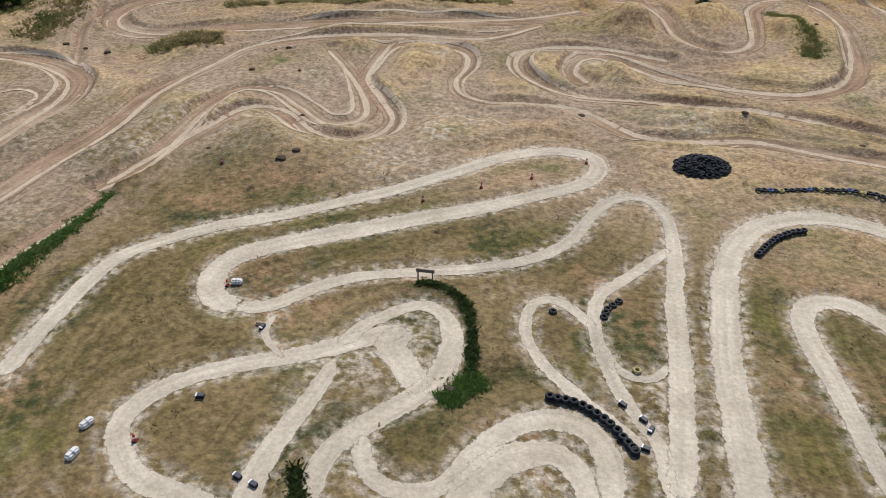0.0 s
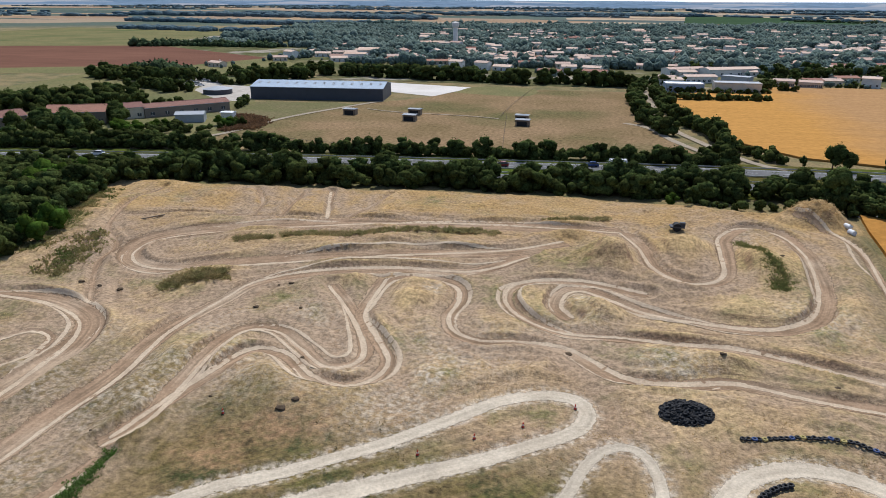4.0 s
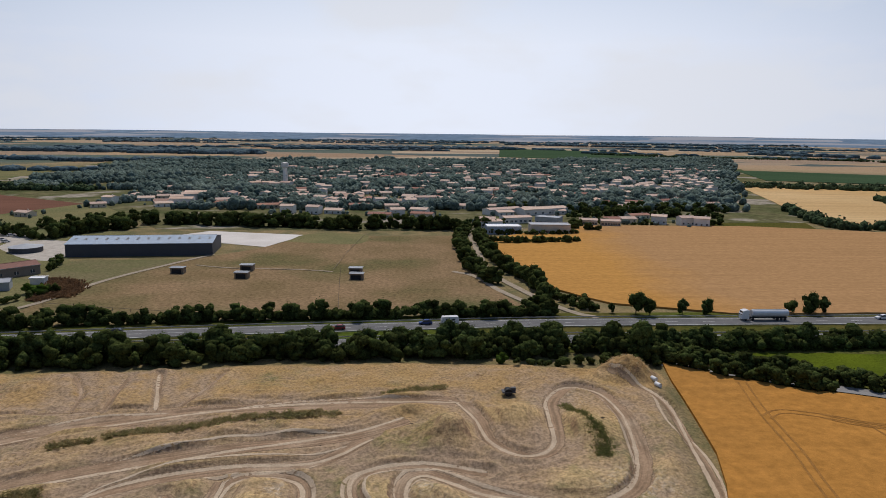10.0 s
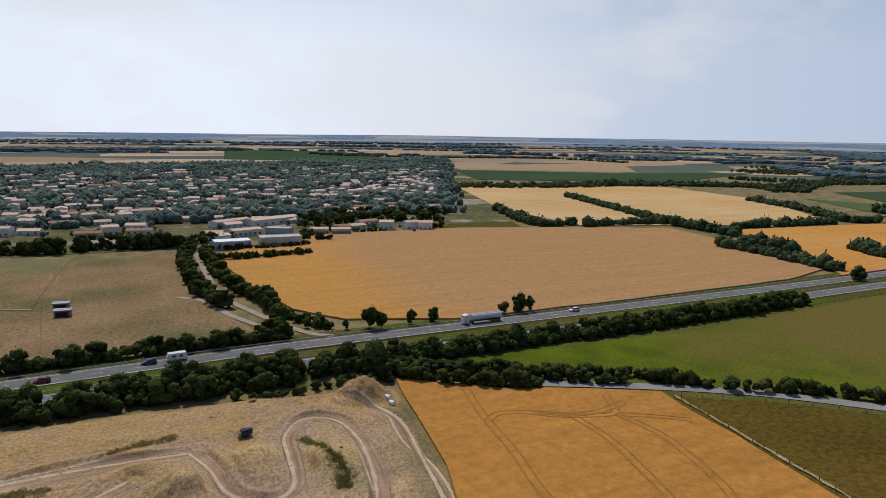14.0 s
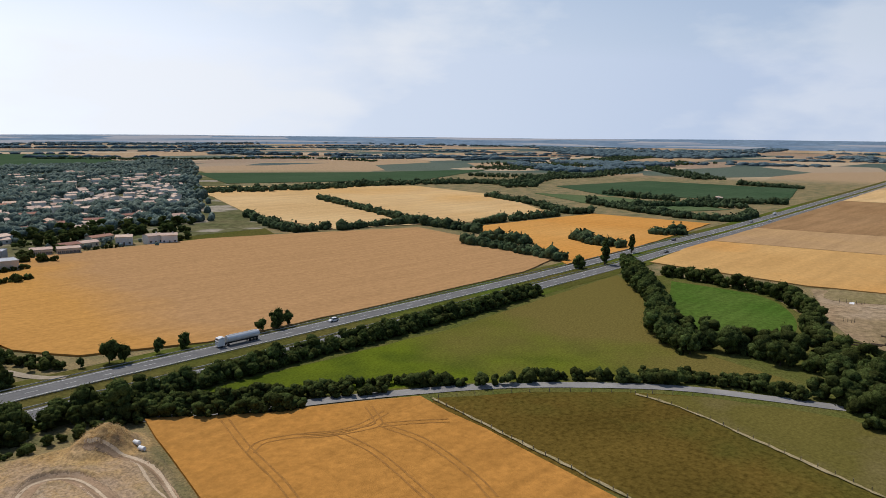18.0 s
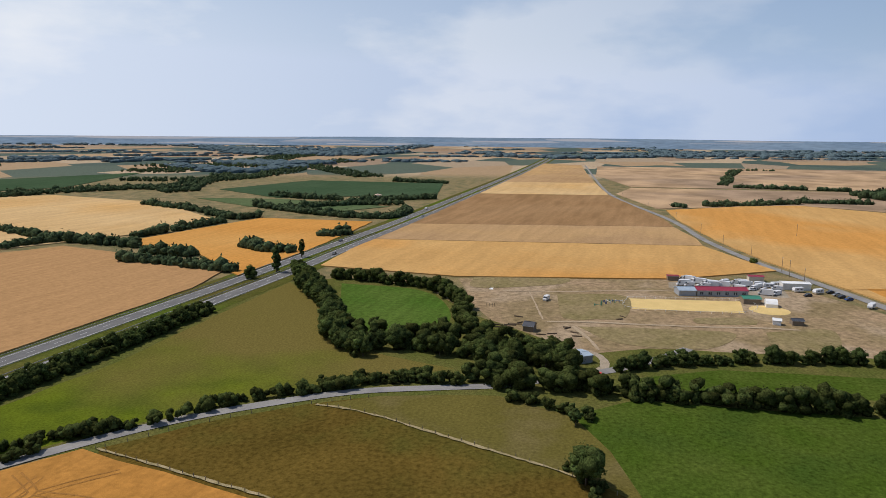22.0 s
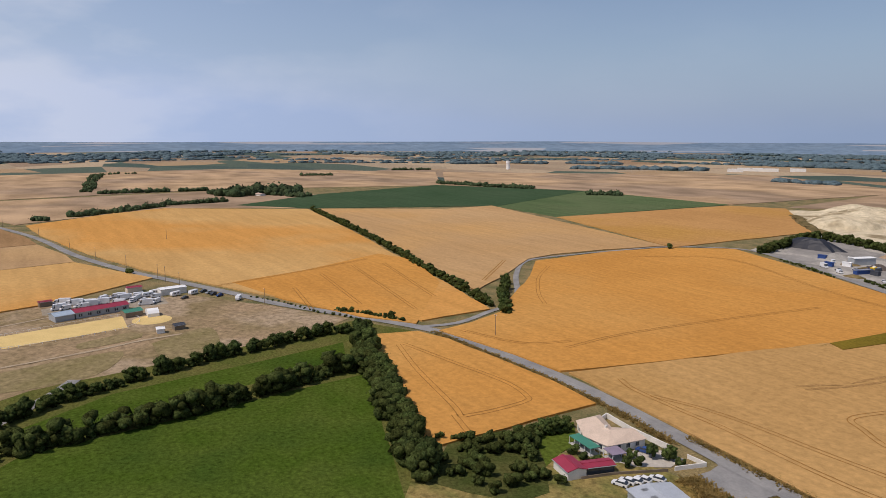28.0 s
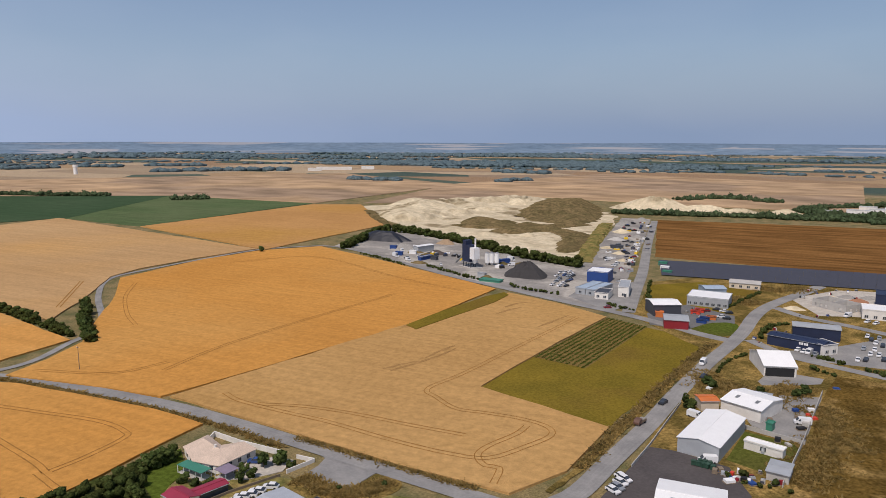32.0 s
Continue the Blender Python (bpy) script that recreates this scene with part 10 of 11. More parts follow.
hall("container", (38.9, -345.3), (34.6, -350.9), 3, 3.0, BLUE, BLUE, "blue container at the workshop", flat=True, category="container")
for i, p in enumerate([(36, -379.9), (34.3, -384.8), (30.3, -367.3), (27.4, -371.2), (31.3, -361.9)]):
    hall("skip", p, (p[0] - 4.5, p[1] + 0.4), 2.2, 1.6, (RED, RED, BLUE, ORANGE, BLUE)[i], BLACK, "coloured steel skip standing in a yard", flat=True, category="skip")
cars_at([(32.1, -172.8), (31.5, -175), (31.2, -177.9), (30.6, -180.3), (31.6, -181.2)], ["white", "grey", "white", "white"], 150, "cars parked by the workshop")
cars_at([(-43.4, -369.6), (-44.4, -364), (-45.7, -358.7), (-47.9, -367.8), (-47.9, -355), (-44, -346.6), (-41.6, -338.3), (-39, -328.5), (-44.8, -338.2), (-45.8, -331.9), (-36, -327.1), (-39.8, -346.4)], ["white", "dark", "white", "grey", "dark", "white", "white", "dark"], 80, "cars parked on the estate")
cars_at([(24.3, -393.8), (20.7, -391.5), (17.8, -388.9), (20.9, -378.2), (18, -375.8), (29, -388.7)], ["dark", "white", "dark", "white", "dark", "red"], 10, "cars parked at the workshop")
cars_at([(-16, -330.1), (-18.1, -329.4), (-13.8, -331.8), (-20.2, -327.8)], ["white", "van", "white", "grey"], 70, "cars parked at the offices")
park("van", *(21.6, -293.9), 80, label="white lorry driving on the estate street", z=0.29)
park("dark", *(19.7, -276.6), 75, label="black car driving on the estate street", z=0.29)
park("dark", *(29.7, -242.1), 72, label="black car driving on the estate street", z=0.29)
park("van", *(18.3, -234.4), 160, label="white van parked before the workshop")
park("red", *(78.1, -372.8), 30, label="red car parked before the depot")
park("van", *(11.4, -201.4), 20, label="white van parked behind the workshop")
park("van", *(-13.7, -243.8), 10, label="white van parked in the yard")
pk = empty("pickup_truck", *(33.8, -220.6), 0.29, 72)
part("cab", prism(bmesh.new(), [(0.2, 0.5), (2.4, 0.5), (2.4, 1.2), (1.7, 2.1), (0.2, 2.2)], -1.0, 1.0), plain("faded_brown_paint", (0.13, 0.07, 0.05), 0.5), pk)
part("bed", bx(-2.6, 0.1, -1.05, 1.05, 0.7, 1.4), WOOD, pk)
part("load", bx(-2.4, -0.1, -0.85, 0.85, 1.4, 1.55), GREYPILE, pk)
wheels(pk, (-1.7, 1.6), 0.95, 0.42)
tagged(pk, "brown tipper truck with an open loaded bed", "truck")
hall("offices", (-44.4, -407.9), (-60.3, -407.1), 14, 5, WHITEWALL, WHITE, "white office building with wide doors", flat=True, windows=4)
hall("offices", (-52.8, -434.8), (-71.1, -432.8), 14, 8, NAVY, NAVY, "tall navy-clad warehouse with flat roof", flat=True)
SHELL_A, SHELL_B = Vector((-22.4, -428.9)), Vector((-37.8, -415.5))
shell = empty("unfinished_building", SHELL_A.x, SHELL_A.y, 0.1, math.degrees(math.atan2((SHELL_B - SHELL_A).y, (SHELL_B - SHELL_A).x)))
SW, SD, SH = (SHELL_B - SHELL_A).length, 13.0, 4.4


def blockwork(length, gaps):
    """A wall of blocks with gaps for doors and windows: (from, to, sill)."""
    bm, x = bmesh.new(), 0.0
    for x0, x1, sill in gaps:
        box(bm, x, x0, 0, 0.25, -0.2, SH)
        if sill > 0:
            box(bm, x0, x1, 0.004, 0.246, -0.2, sill)
        box(bm, x0, x1, 0.004, 0.246, 2.5, SH)
        x = x1
    return box(bm, x, length, 0, 0.25, -0.2, SH)


part("front_wall", blockwork(SW, [(1.6, 2.9, 0.9), (4.6, 6.0, 0.0), (7.8, 9.1, 0.9), (SW - 4.2, SW - 2.0, 0.0)]), CONCRETE, shell)
part("rear_wall", blockwork(SW, [(3.0, 4.3, 0.9), (7.0, 8.2, 0.9)]), CONCRETE, shell).location = (0, SD - 0.25, 0)
for x in (0.25, SW * 0.55, SW):
    o = part("side_wall", blockwork(SD - 0.52, [(3.0, 4.4, 0.9), (7.5, 8.6, 0.0)]), CONCRETE, shell)
    o.matrix_basis = pose(x, 0.26, 0, 0, 0, 90)
part("slab", bx(0.3, SW - 0.3, 0.3, SD - 0.3, -0.1, 0.12), CONCRETE, shell)
for k in range(6):
    part("prop", bx(1.0 + k * SW / 6.5, 1.12 + k * SW / 6.5, SD * 0.5, SD * 0.5 + 0.12, 0.1, 3.4), STEEL, shell)
tagged(shell, "unfinished grey blockwork building open to the sky", "building")
for i, p in enumerate([(-32.7, -451.8), (-41.8, -459.4), (-46.7, -450.9), (-13.3, -415.2), (-53.3, -462)]):
    heap("rubble_mound", p[0], p[1], 6, 4, 1.8, (LIMESTONE, GREYPILE, plain("brick_rubble", (0.35, 0.17, 0.10), 0.95, detail=0.3), LIMESTONE, GREYPILE)[i], "heap of building rubble on the site", 80 + i)
cars_at([(-38.2, -408.7), (-46.2, -400.2), (-49.7, -398.3)], ["van", "white", "white"], 60, "vehicles at the building site")
for p in [(20, -241.7), (15.4, -266.4), (-12.4, -270.5)]:
    plant("round" if p[1] > -230 else "bush", *p, 3.4, label="dark green tree beside a workshop")
belt([(15.7, -285.9), (12.3, -303.3), (6.3, -314.8)], 3.5, (1.0, 1.8), "low hedge at the street corner", kind="bush", width=0.4, joined=True)
ribbon("verge", [(47.5, -165), (44.6, -178), (41, -196.6), (37.4, -218), (34, -239.2), (30.6, -261.2), (25.4, -291)], 2.6, 0.275, YELLOWGRASS, 3, "dry yellow verge of the estate street", "verge", rag=0.5)

# house with its garden beside the country road
HC = (139.0, -142.0)
HOUSE_RING = [(149, -140), (140, -134.6), (131.6, -135.4), (129.6, -148), (137, -149), (140.2, -145.4), (148.5, -149)]
HOUSE_RIDGE = [(145.4, -144), (136, -140.6), (133.2, -147.4)]
home = empty("house", *HC)
bm = bmesh.new()
lo = [bm.verts.new((x - HC[0], y - HC[1], -0.2)) for x, y in HOUSE_RING]
hi = [bm.verts.new((x - HC[0], y - HC[1], 2.5)) for x, y in HOUSE_RING]
for i in range(7):
    bm.faces.new((lo[i], lo[(i + 1) % 7], hi[(i + 1) % 7], hi[i]))
bm.faces.new(hi)
bmesh.ops.recalc_face_normals(bm, faces=bm.faces[:])
part("wall", bm, WHITEWALL, home)
bm = bmesh.new()
eav = [bm.verts.new(((x - HC[0]) * 1.05, (y - HC[1]) * 1.05, 2.47)) for x, y in HOUSE_RING]
top = [bm.verts.new((x - HC[0], y - HC[1], 4.2)) for x, y in HOUSE_RIDGE]
for fc in ((eav[6], eav[0], top[0]), (eav[0], eav[1], top[1], top[0]), (eav[1], eav[2], top[1]), (eav[2], eav[3], top[2], top[1]), (eav[3], eav[4], top[2]), (eav[4], eav[5], top[1], top[2]), (eav[5], eav[6], top[0], top[1])):
    bm.faces.new(fc)
bmesh.ops.recalc_face_normals(bm, faces=bm.faces[:])
bmesh.ops.solidify(bm, geom=bm.faces[:], thickness=-0.14)
part("roof", bm, plain("pinkish_cream_tiles", (0.60, 0.47, 0.37), 0.9, detail=0.25), home)
for (x0, y0), (x1, y1), us in ((HOUSE_RING[2], HOUSE_RING[3], (0.3, 0.55, 0.8)), (HOUSE_RING[1], HOUSE_RING[2], (0.25, 0.7)), (HOUSE_RING[0], HOUSE_RING[1], (0.3, 0.7))):
    for u in us:
        o = part("window", bx(-0.6, 0.6, -0.05, 0.05, 0.9, 2.1), GLASS, home)
        o.matrix_basis = pose(x0 + (x1 - x0) * u - HC[0], y0 + (y1 - y0) * u - HC[1], 0, 0, 0, math.degrees(math.atan2(y1 - y0, x1 - x0)))
part("chimney", bx(-1.2, -0.6, 0.6, 1.2, 3.2, 5.0), WHITEWALL, home)
tagged(home, "low white house with a broad cream tiled roof", "house")


def canopy(name, a, b, depth, h, roof, label, posts=4):
    """A roof on posts, its front from a to b, running back and rising a little."""
    a, b = Vector(a), Vector(b)
    w = (b - a).length
    root = empty(name, a.x, a.y, 0, math.degrees(math.atan2(b.y - a.y, b.x - a.x)))
    part("roof", prism(bmesh.new(), [(0, h), (w, h), (w, h + 0.12), (0, h + 0.12)], 0, depth), roof, root)
    for k in range(posts):
        for y in (0.15, depth - 0.15):
            x = 0.15 + (w - 0.3) * k / (posts - 1)
            part("post", bx(x - 0.07, x + 0.07, y - 0.07, y + 0.07, -0.2, h), WHITE, root)
    part("floor", bx(0, w, 0, depth, -0.2, 0.22), CONCRETE, root)
    return tagged(root, label, name)


canopy("veranda", (142.6, -131.0), (132.7, -130.0), 3.6, 2.4, GREENTIN, "open veranda under a green sheet roof", 5)
canopy("carport", (131.4, -133.4), (126.6, -132.4), 4.6, 2.4, plain("mauve_grey_sheet", (0.25, 0.20, 0.26), 0.6), "carport under a mauve-grey sheet roof", 3)
wall_line("garden_wall", [(148.8, -149.4), (150.6, -153.8), (139.3, -152.3), (123.8, -152.2)], 1.7, WHITEWALL, "white rendered garden wall along the road", thick=0.3)
wall_line("garden_wall", [(118.5, -152.6), (112.5, -152.9), (115.3, -143.8)], 1.2, WHITEWALL, "white rendered wall at the drive", thick=0.3)
park("blue", *(127.2, -145), 20, label="dark car parked on the gravel drive")
field("drive", [(126.3, -134.4), (130.1, -145.6), (125.5, -149.8), (118.5, -151.2), (117, -144.3), (122.2, -136.4)], 0.05, GRAVEL, "pale gravel drive of the house", rag=0.2)
field("garden", [(149.5, -112.5), (154.9, -127.7), (153.2, -142.5), (140.9, -132.7), (138.9, -124.8), (133.8, -114.5)], 0.04, GRASS_DRY, "green garden with beds beside the house", rag=0.4)
field("parking", [(110.4, -145.6), (110.1, -151.5), (111.1, -156.2), (120, -160), (92, -157.5), (93.4, -153.9), (94.8, -143.5), (105, -144.4)], 0.05, ASPHALT_OLD, "grey asphalt parking bay opening from the road", rag=0.1)
field("grass_island", [(94.4, -143.0), (93.1, -153.4), (91.1, -155.0), (84.5, -153.3), (83, -149), (86, -142), (92, -137), (108, -136), (111, -144)], 0.05, YELLOWGRASS, "yellow unmown grass round the parking bay", "grass", curved=True)
for x, y, h in [(151.6, -124.9, 4.2), (151.8, -128.5, 5), (150.5, -130.6, 5.2), (150.2, -133.6, 5.2), (148.9, -135.2, 4.6), (151.6, -137.6, 4.2), (142.7, -116.4, 4), (139.3, -115.5, 4), (126.6, -139.5, 3.0), (123.3, -143.9, 4.2), (120.3, -147.4, 4.6), (116.4, -147.2, 2.6), (122.1, -137.6, 2.8), (123.2, -134.1, 3.2), (136.4, -127.3, 2.8), (132.5, -127.5, 2.6), (129.4, -129.2, 2.2), (97.1, -142.5, 1.4), (87.7, -149.7, 1.6)]:
    plant("round" if h > 3 else "bush", x, y, h, "garden trees of the roadside house", label="dark green garden tree beside the white house")
hall("workshop", (108.6, -119.2), (93.7, -115.2), 11.5, 4.5, GREYSTEEL, plain("pale_steel_sheet", (0.40, 0.43, 0.47), 0.6, detail=0.12), "workshop with a pale grey sheet roof and skylights", pitch=0.10, skylights=4)
hall("entrance", (97.4, -128.6), (93.2, -127.4), 3.5, 3.0, SLATEBLUE, SLATEBLUE, "dark glazed entrance behind the workshop", flat=True)
cars_at([(116.9, -125.4), (116.9, -127.9), (115.9, -129.6), (115.3, -131.9), (113.7, -135.3)], ["white", "white", "white", "white", "white"], 20, "cars parked behind the hedge")
wall_line("garden_wall", [(124.4, -119.2), (121.8, -128.3), (115.8, -141.7)], 0.9, WOOD, "dark timber fence behind the house", category="fence")

# ---------------------------------------------------------------- stables and paddock
hall("shed", (367.7, -12.8), (370.0, -21), 9, 2.8, GREYSTEEL, BLUEROOF, "blue-grey sheet shed at the stables", pitch=0.25)
hall("shed", (359.8, -42.2), (361.7, -50.3), 7, 2.6, WOOD, GREENTIN, "low shed with a green sheet roof", pitch=0.25)
tent = empty("marquee", *(360, -54.3))
part("canopy", prism(bmesh.new(), [(-4, 0), (4, 0), (4, 1.8), (2.6, 3.0), (0, 3.6), (-2.6, 3.0), (-4, 1.8)], -2.6, 2.6), WHITE, tent)
part("door", bx(-1, 1, -2.66, -2.58, 0, 2.0), GREYSTEEL, tent)
tagged(tent, "white rounded marquee at the stables", "tent")
hall("shed", (405.4, -7.6), (406.5, -13.5), 4, 2.6, WOOD, REDTIN, "dark timber shed at the field edge", pitch=0.1)
hall("shed", (418.5, -50.9), (419.5, -58.7), 5, 2.8, CREAMWALL, REDROOF, "shed with a red-brown roof", pitch=0.15)
hall("shed", (401.8, -65.7), (403.9, -79.6), 6, 3.4, WHITEWALL, WHITE, "long white sheet building at the stables", pitch=0.1)
for i, p in enumerate([(409.6, -16), (407.7, -18.6), (404.2, -21.1), (402.3, -23.9), (400.4, -27.1), (398.6, -29.6), (398.3, -32.6), (398, -35.8)]):
    park("box" if i % 2 else "van", *p, 70 + vr.uniform(-8, 8), "horse lorries behind the stable", "white horse lorry parked behind the stable", z=0.14)
for i, p in enumerate([(410.2, -46.5), (405, -48.6), (406.1, -54.8), (404, -59.2), (408.7, -63.4), (397.9, -72.4), (397.1, -81.7)]):
    make_caravan(*p, 100 + vr.uniform(-30, 30), 0.14, "white caravan parked at the stables")
park("box", *(391.1, -42.7), 60, label="white horse lorry parked at the stables", z=0.14)
for i, p in enumerate([(394.9, -15.5), (393.9, -18.5), (396.5, -24.4), (394.4, -27), (396.2, -30.2), (407.9, -37), (405, -40.4), (410.3, -43.7), (402.3, -46.2), (396.6, -51), (395.6, -56), (399.1, -62.5), (384, -55), (386.5, -60.5), (413.5, -38.5), (401.5, -53.5)]):
    park(("box", "van", "white", "van")[i % 4], *p, 110 + vr.uniform(-35, 35), "horse lorries behind the stable", "white vehicle parked behind the stable", z=0.14)
make_caravan(*(371, -99.6), 150, 0.14, "white caravan standing alone by the road")
cars_at([(399.8, -87.7), (394.8, -89.6), (389.9, -90.9), (385, -93.1), (388.2, -75.3), (393.6, -49.8)], ["dark", "grey", "dark", "blue", "dark", "white"], 120, "cars parked at the stables")
park("van", *(336, 49.6), 170, label="white box van standing in the paddock", z=0.14)
hall("hut", (278.7, 50.3), (278.3, 45.9), 5, 2.4, WOOD, SLATEBLUE, "dark timber hut in the paddock", pitch=0.5)
hall("shed", (243.7, 23), (247, 19.2), 7, 2.8, GREYSTEEL, BLUEROOF, "blue-grey shed beside the lane under trees", pitch=0.1)
hall("tent", (323.3, -50.2), (323, -53.4), 3, 2.0, WHITE, WHITE, "small white market tent", pitch=0.5, category="tent")
hall("hut", (324.7, -58.1), (325.4, -62.7), 4, 2.2, WOOD, SLATEBLUE, "low dark hut at the ring", pitch=0.3)
tagged(empty("cart", *(233.7, 15.5)), "red farm implement parked by the lane", "cart")
c_ = [o for o in bpy.data.objects if o.name.startswith("cart")][0]
part("frame", bx(-1.2, 1.2, -0.6, 0.6, 0.5, 0.8), RED, c_)
part("box", bx(-0.9, 0.6, -0.5, 0.5, 0.8, 1.3), RED, c_)
wheels(c_, (0.0,), 0.7, 0.45)
for i, (p, l, a) in enumerate((((281.3, 60.7), 6, 15), ((285.6, 57.1), 5, 10), ((300.5, 56.3), 4, -10), ((275.7, 42.2), 4, 5), ((278.3, 38.1), 4, 20), ((289.8, 33.8), 3, 0), ((282.9, 29.7), 3.5, -20), ((284.6, 62.5), 5, 5), ((283, 58), 7, -25), ((287.5, 55.5), 6, 20), ((291, 53.7), 3, 50), ((288.6, 33.2), 4, 60), ((277.9, 28), 4, 10), ((310.5, 13.3), 3, 30), ((315.4, 12.3), 3, -40))):
    o = empty("log", *p, 0.34, -90 + a)
    bm = cyl(bmesh.new(), 0.28, 0.24, -l / 2, l / 2, 8)
    bmesh.ops.rotate(bm, verts=bm.verts[:], cent=(0, 0, 0), matrix=Matrix.Rotation(math.pi / 2, 3, "Y"))
    part("trunk", bm, BARK, o)
    tagged(o, "felled log jump lying in the paddock", "log", "log jumps in the paddock")
for p in [(351.7, 83), (351.5, 81.1), (352.5, 79.1), (352.2, 76.9), (349.5, 85.2), (354.6, 76.3), (315, 74.6), (314.9, 73.1), (314.7, 71.6), (315.6, 70.8)]:
    o = empty("jump_stand", *p, 0.1)
    part("upright", bx(-0.08, 0.08, -0.08, 0.08, 0, 1.6), WOOD, o)
    part("foot", bx(-0.3, 0.3, -0.06, 0.06, 0, 0.1), WOOD, o)
    tagged(o, "dark wooden jump stand in the paddock", "jump stand", "jump stands in the paddock")
field("target_board", [(350.3, 81.4), (350.1, 79.4), (356.2, 80.7), (356.4, 82.7)], 0.2, WHITE, "white board lying among jump stands", rag=0)
for i, p in enumerate([(336.9, 23.2), (339, 21.7), (341.1, 20.2), (342.1, 18.6), (343.1, 16.9), (344.1, 15.3), (332.6, 24.5)]):
    o = empty("jump_element", *p, 0.12, i * 20)
    part("pole", bx(-1.6, 1.6, -0.07, 0.07, 0.7, 0.84), (GREENTIN, BLUE, WHITE)[i % 3], o)
    part("wing", bx(-1.75, -1.6, -0.3, 0.3, 0, 1.3), (GREENTIN, BLUE, WHITE)[i % 3], o)
    part("wing", bx(1.6, 1.75, -0.3, 0.3, 0, 1.3), (GREENTIN, BLUE, WHITE)[i % 3], o)
    tagged(o, "green and blue show jump stacked beside the arena", "jump", "show jumps beside the arena")
post_fence([(353.8, 12), (365.4, -41.6), (340.6, -40.9), (331.6, 8.8), (353.8, 12)], 4.0, 1.1, "white fence round the riding arena", m=WHITE, rails=1)
belt([(373.2, -107.3), (351.5, -118), (322.8, -125.8), (308.9, -134.4), (298.4, -138)], 5.0, (0.8, 1.4), "low shrubs along the paddock fence", kind="bush", width=0.4, joined=True)
ribbon("path", [(230, 21), (243, 15), (256, 18), (263, 30)], 3.4, 0.13, FARMTRACK, 2, "pale gravel entrance from the lane to the paddock", "track", rag=0.3)

SANDY = mat("sandy_path_dust", (0.41, 0.325, 0.225), (0.34, 0.265, 0.18), scale=0.3, detail_scale=2, detail=0.2, frayed=0.8)
for pts, w in (([(296, 43.6), (301.2, 27.6), (305.1, 2.6), (310, -22.9), (315.9, -44.3), (317.5, -59.9)], 2.6), ([(348.8, 74.8), (356.4, 47.2), (368.4, 18.4), (381.1, -12.6)], 2.2), ([(351.9, 60.9), (325.3, 52.9), (298.7, 45)], 1.0), ([(292.9, 31.7), (278.1, 24.3), (261.7, 17.9)], 2.0)):
    ribbon("path", pts, w, 0.26, SANDY, 3, "trodden sandy path across the paddock", "path", rag=0.3, across=6)
GRAZED = mat("grazed_grey_turf", (0.200, 0.165, 0.076), (0.25, 0.195, 0.105), scale=0.06, detail_scale=0.4, detail=0.35, bump=0.5)
for pts in ([(351.3, 46.5), (357.9, 13.4), (314.5, 11), (308.1, 23.1), (304.6, 36.7)], [(293, 29.3), (302, -12.4), (302.8, -33.6), (276.7, -20.6), (273.9, 11.4)], [(378.9, 97.1), (396.4, 50.7), (375.4, 48.1), (352, 88.9)], [(309, -45.7), (322.2, -72.6), (281.7, -66.2), (284.1, -46.9)], [(324.1, -18.6), (331.6, -40.7), (320.9, -43.4), (314.8, -19.3)]):
    field("turf_patch", pts, 0.05, GRAZED, "grey-green grazed turf in the paddock", curved=True)
field("garden", [(145, -84.1), (164.3, -105.1), (159.7, -119.7), (149.2, -124), (136, -116.9), (123.4, -107.8), (123.4, -98.7)], 0.05, mat("overgrown_grass", (0.052, 0.066, 0.018), (0.085, 0.085, 0.028), scale=0.1, detail_scale=1.0, detail=0.45, bump=0.6), "overgrown orchard ground beside the house", rag=1.0)
belt([(159.7, -102), (153.6, -109.1), (144.2, -111.7), (133.4, -110.6), (124.5, -106.8)], 3.6, (1.6, 3.2), "", kind="bush", width=5.0, joined=True)
belt([(155.3, -99.1), (147.5, -102.8), (141.2, -105.5), (134.3, -105.7)], 4.0, (2.2, 4.2), "", kind="bush", width=6.0, joined=True)
belt([(147.9, -89.1), (142.7, -95.9), (134, -100)], 4.0, (2.5, 4.5), "", width=5.0, joined=True)

# brown brush on the bank beside the farm track, cars of the riding hall
tufts("brown_brush", along([(-137.7, 284.5), (-129.3, 281), (-119, 270), (-119, 259), (-126, 251)], 520, 2.2, 95), "dry red-brown brush on a bank beside the farm track", mat("dry_brush", (0.20, 0.115, 0.06), (0.13, 0.078, 0.045), scale=0.4, detail_scale=3, detail=0.4, bump=0, thin=0.4), (0.5, 1.3), 7, 96, 0.6)
cars_at([(-222.5, 397.9), (-220.5, 401.2), (-219.3, 415.9), (-214.7, 412.4), (-210.9, 413), (-206.5, 409.6), (-205.5, 386), (-200.8, 380.4), (-213.4, 394.4), (-209, 402)], ["white", "grey", "white", "white", "dark", "white", "grey"], 40, "cars parked behind the riding hall")
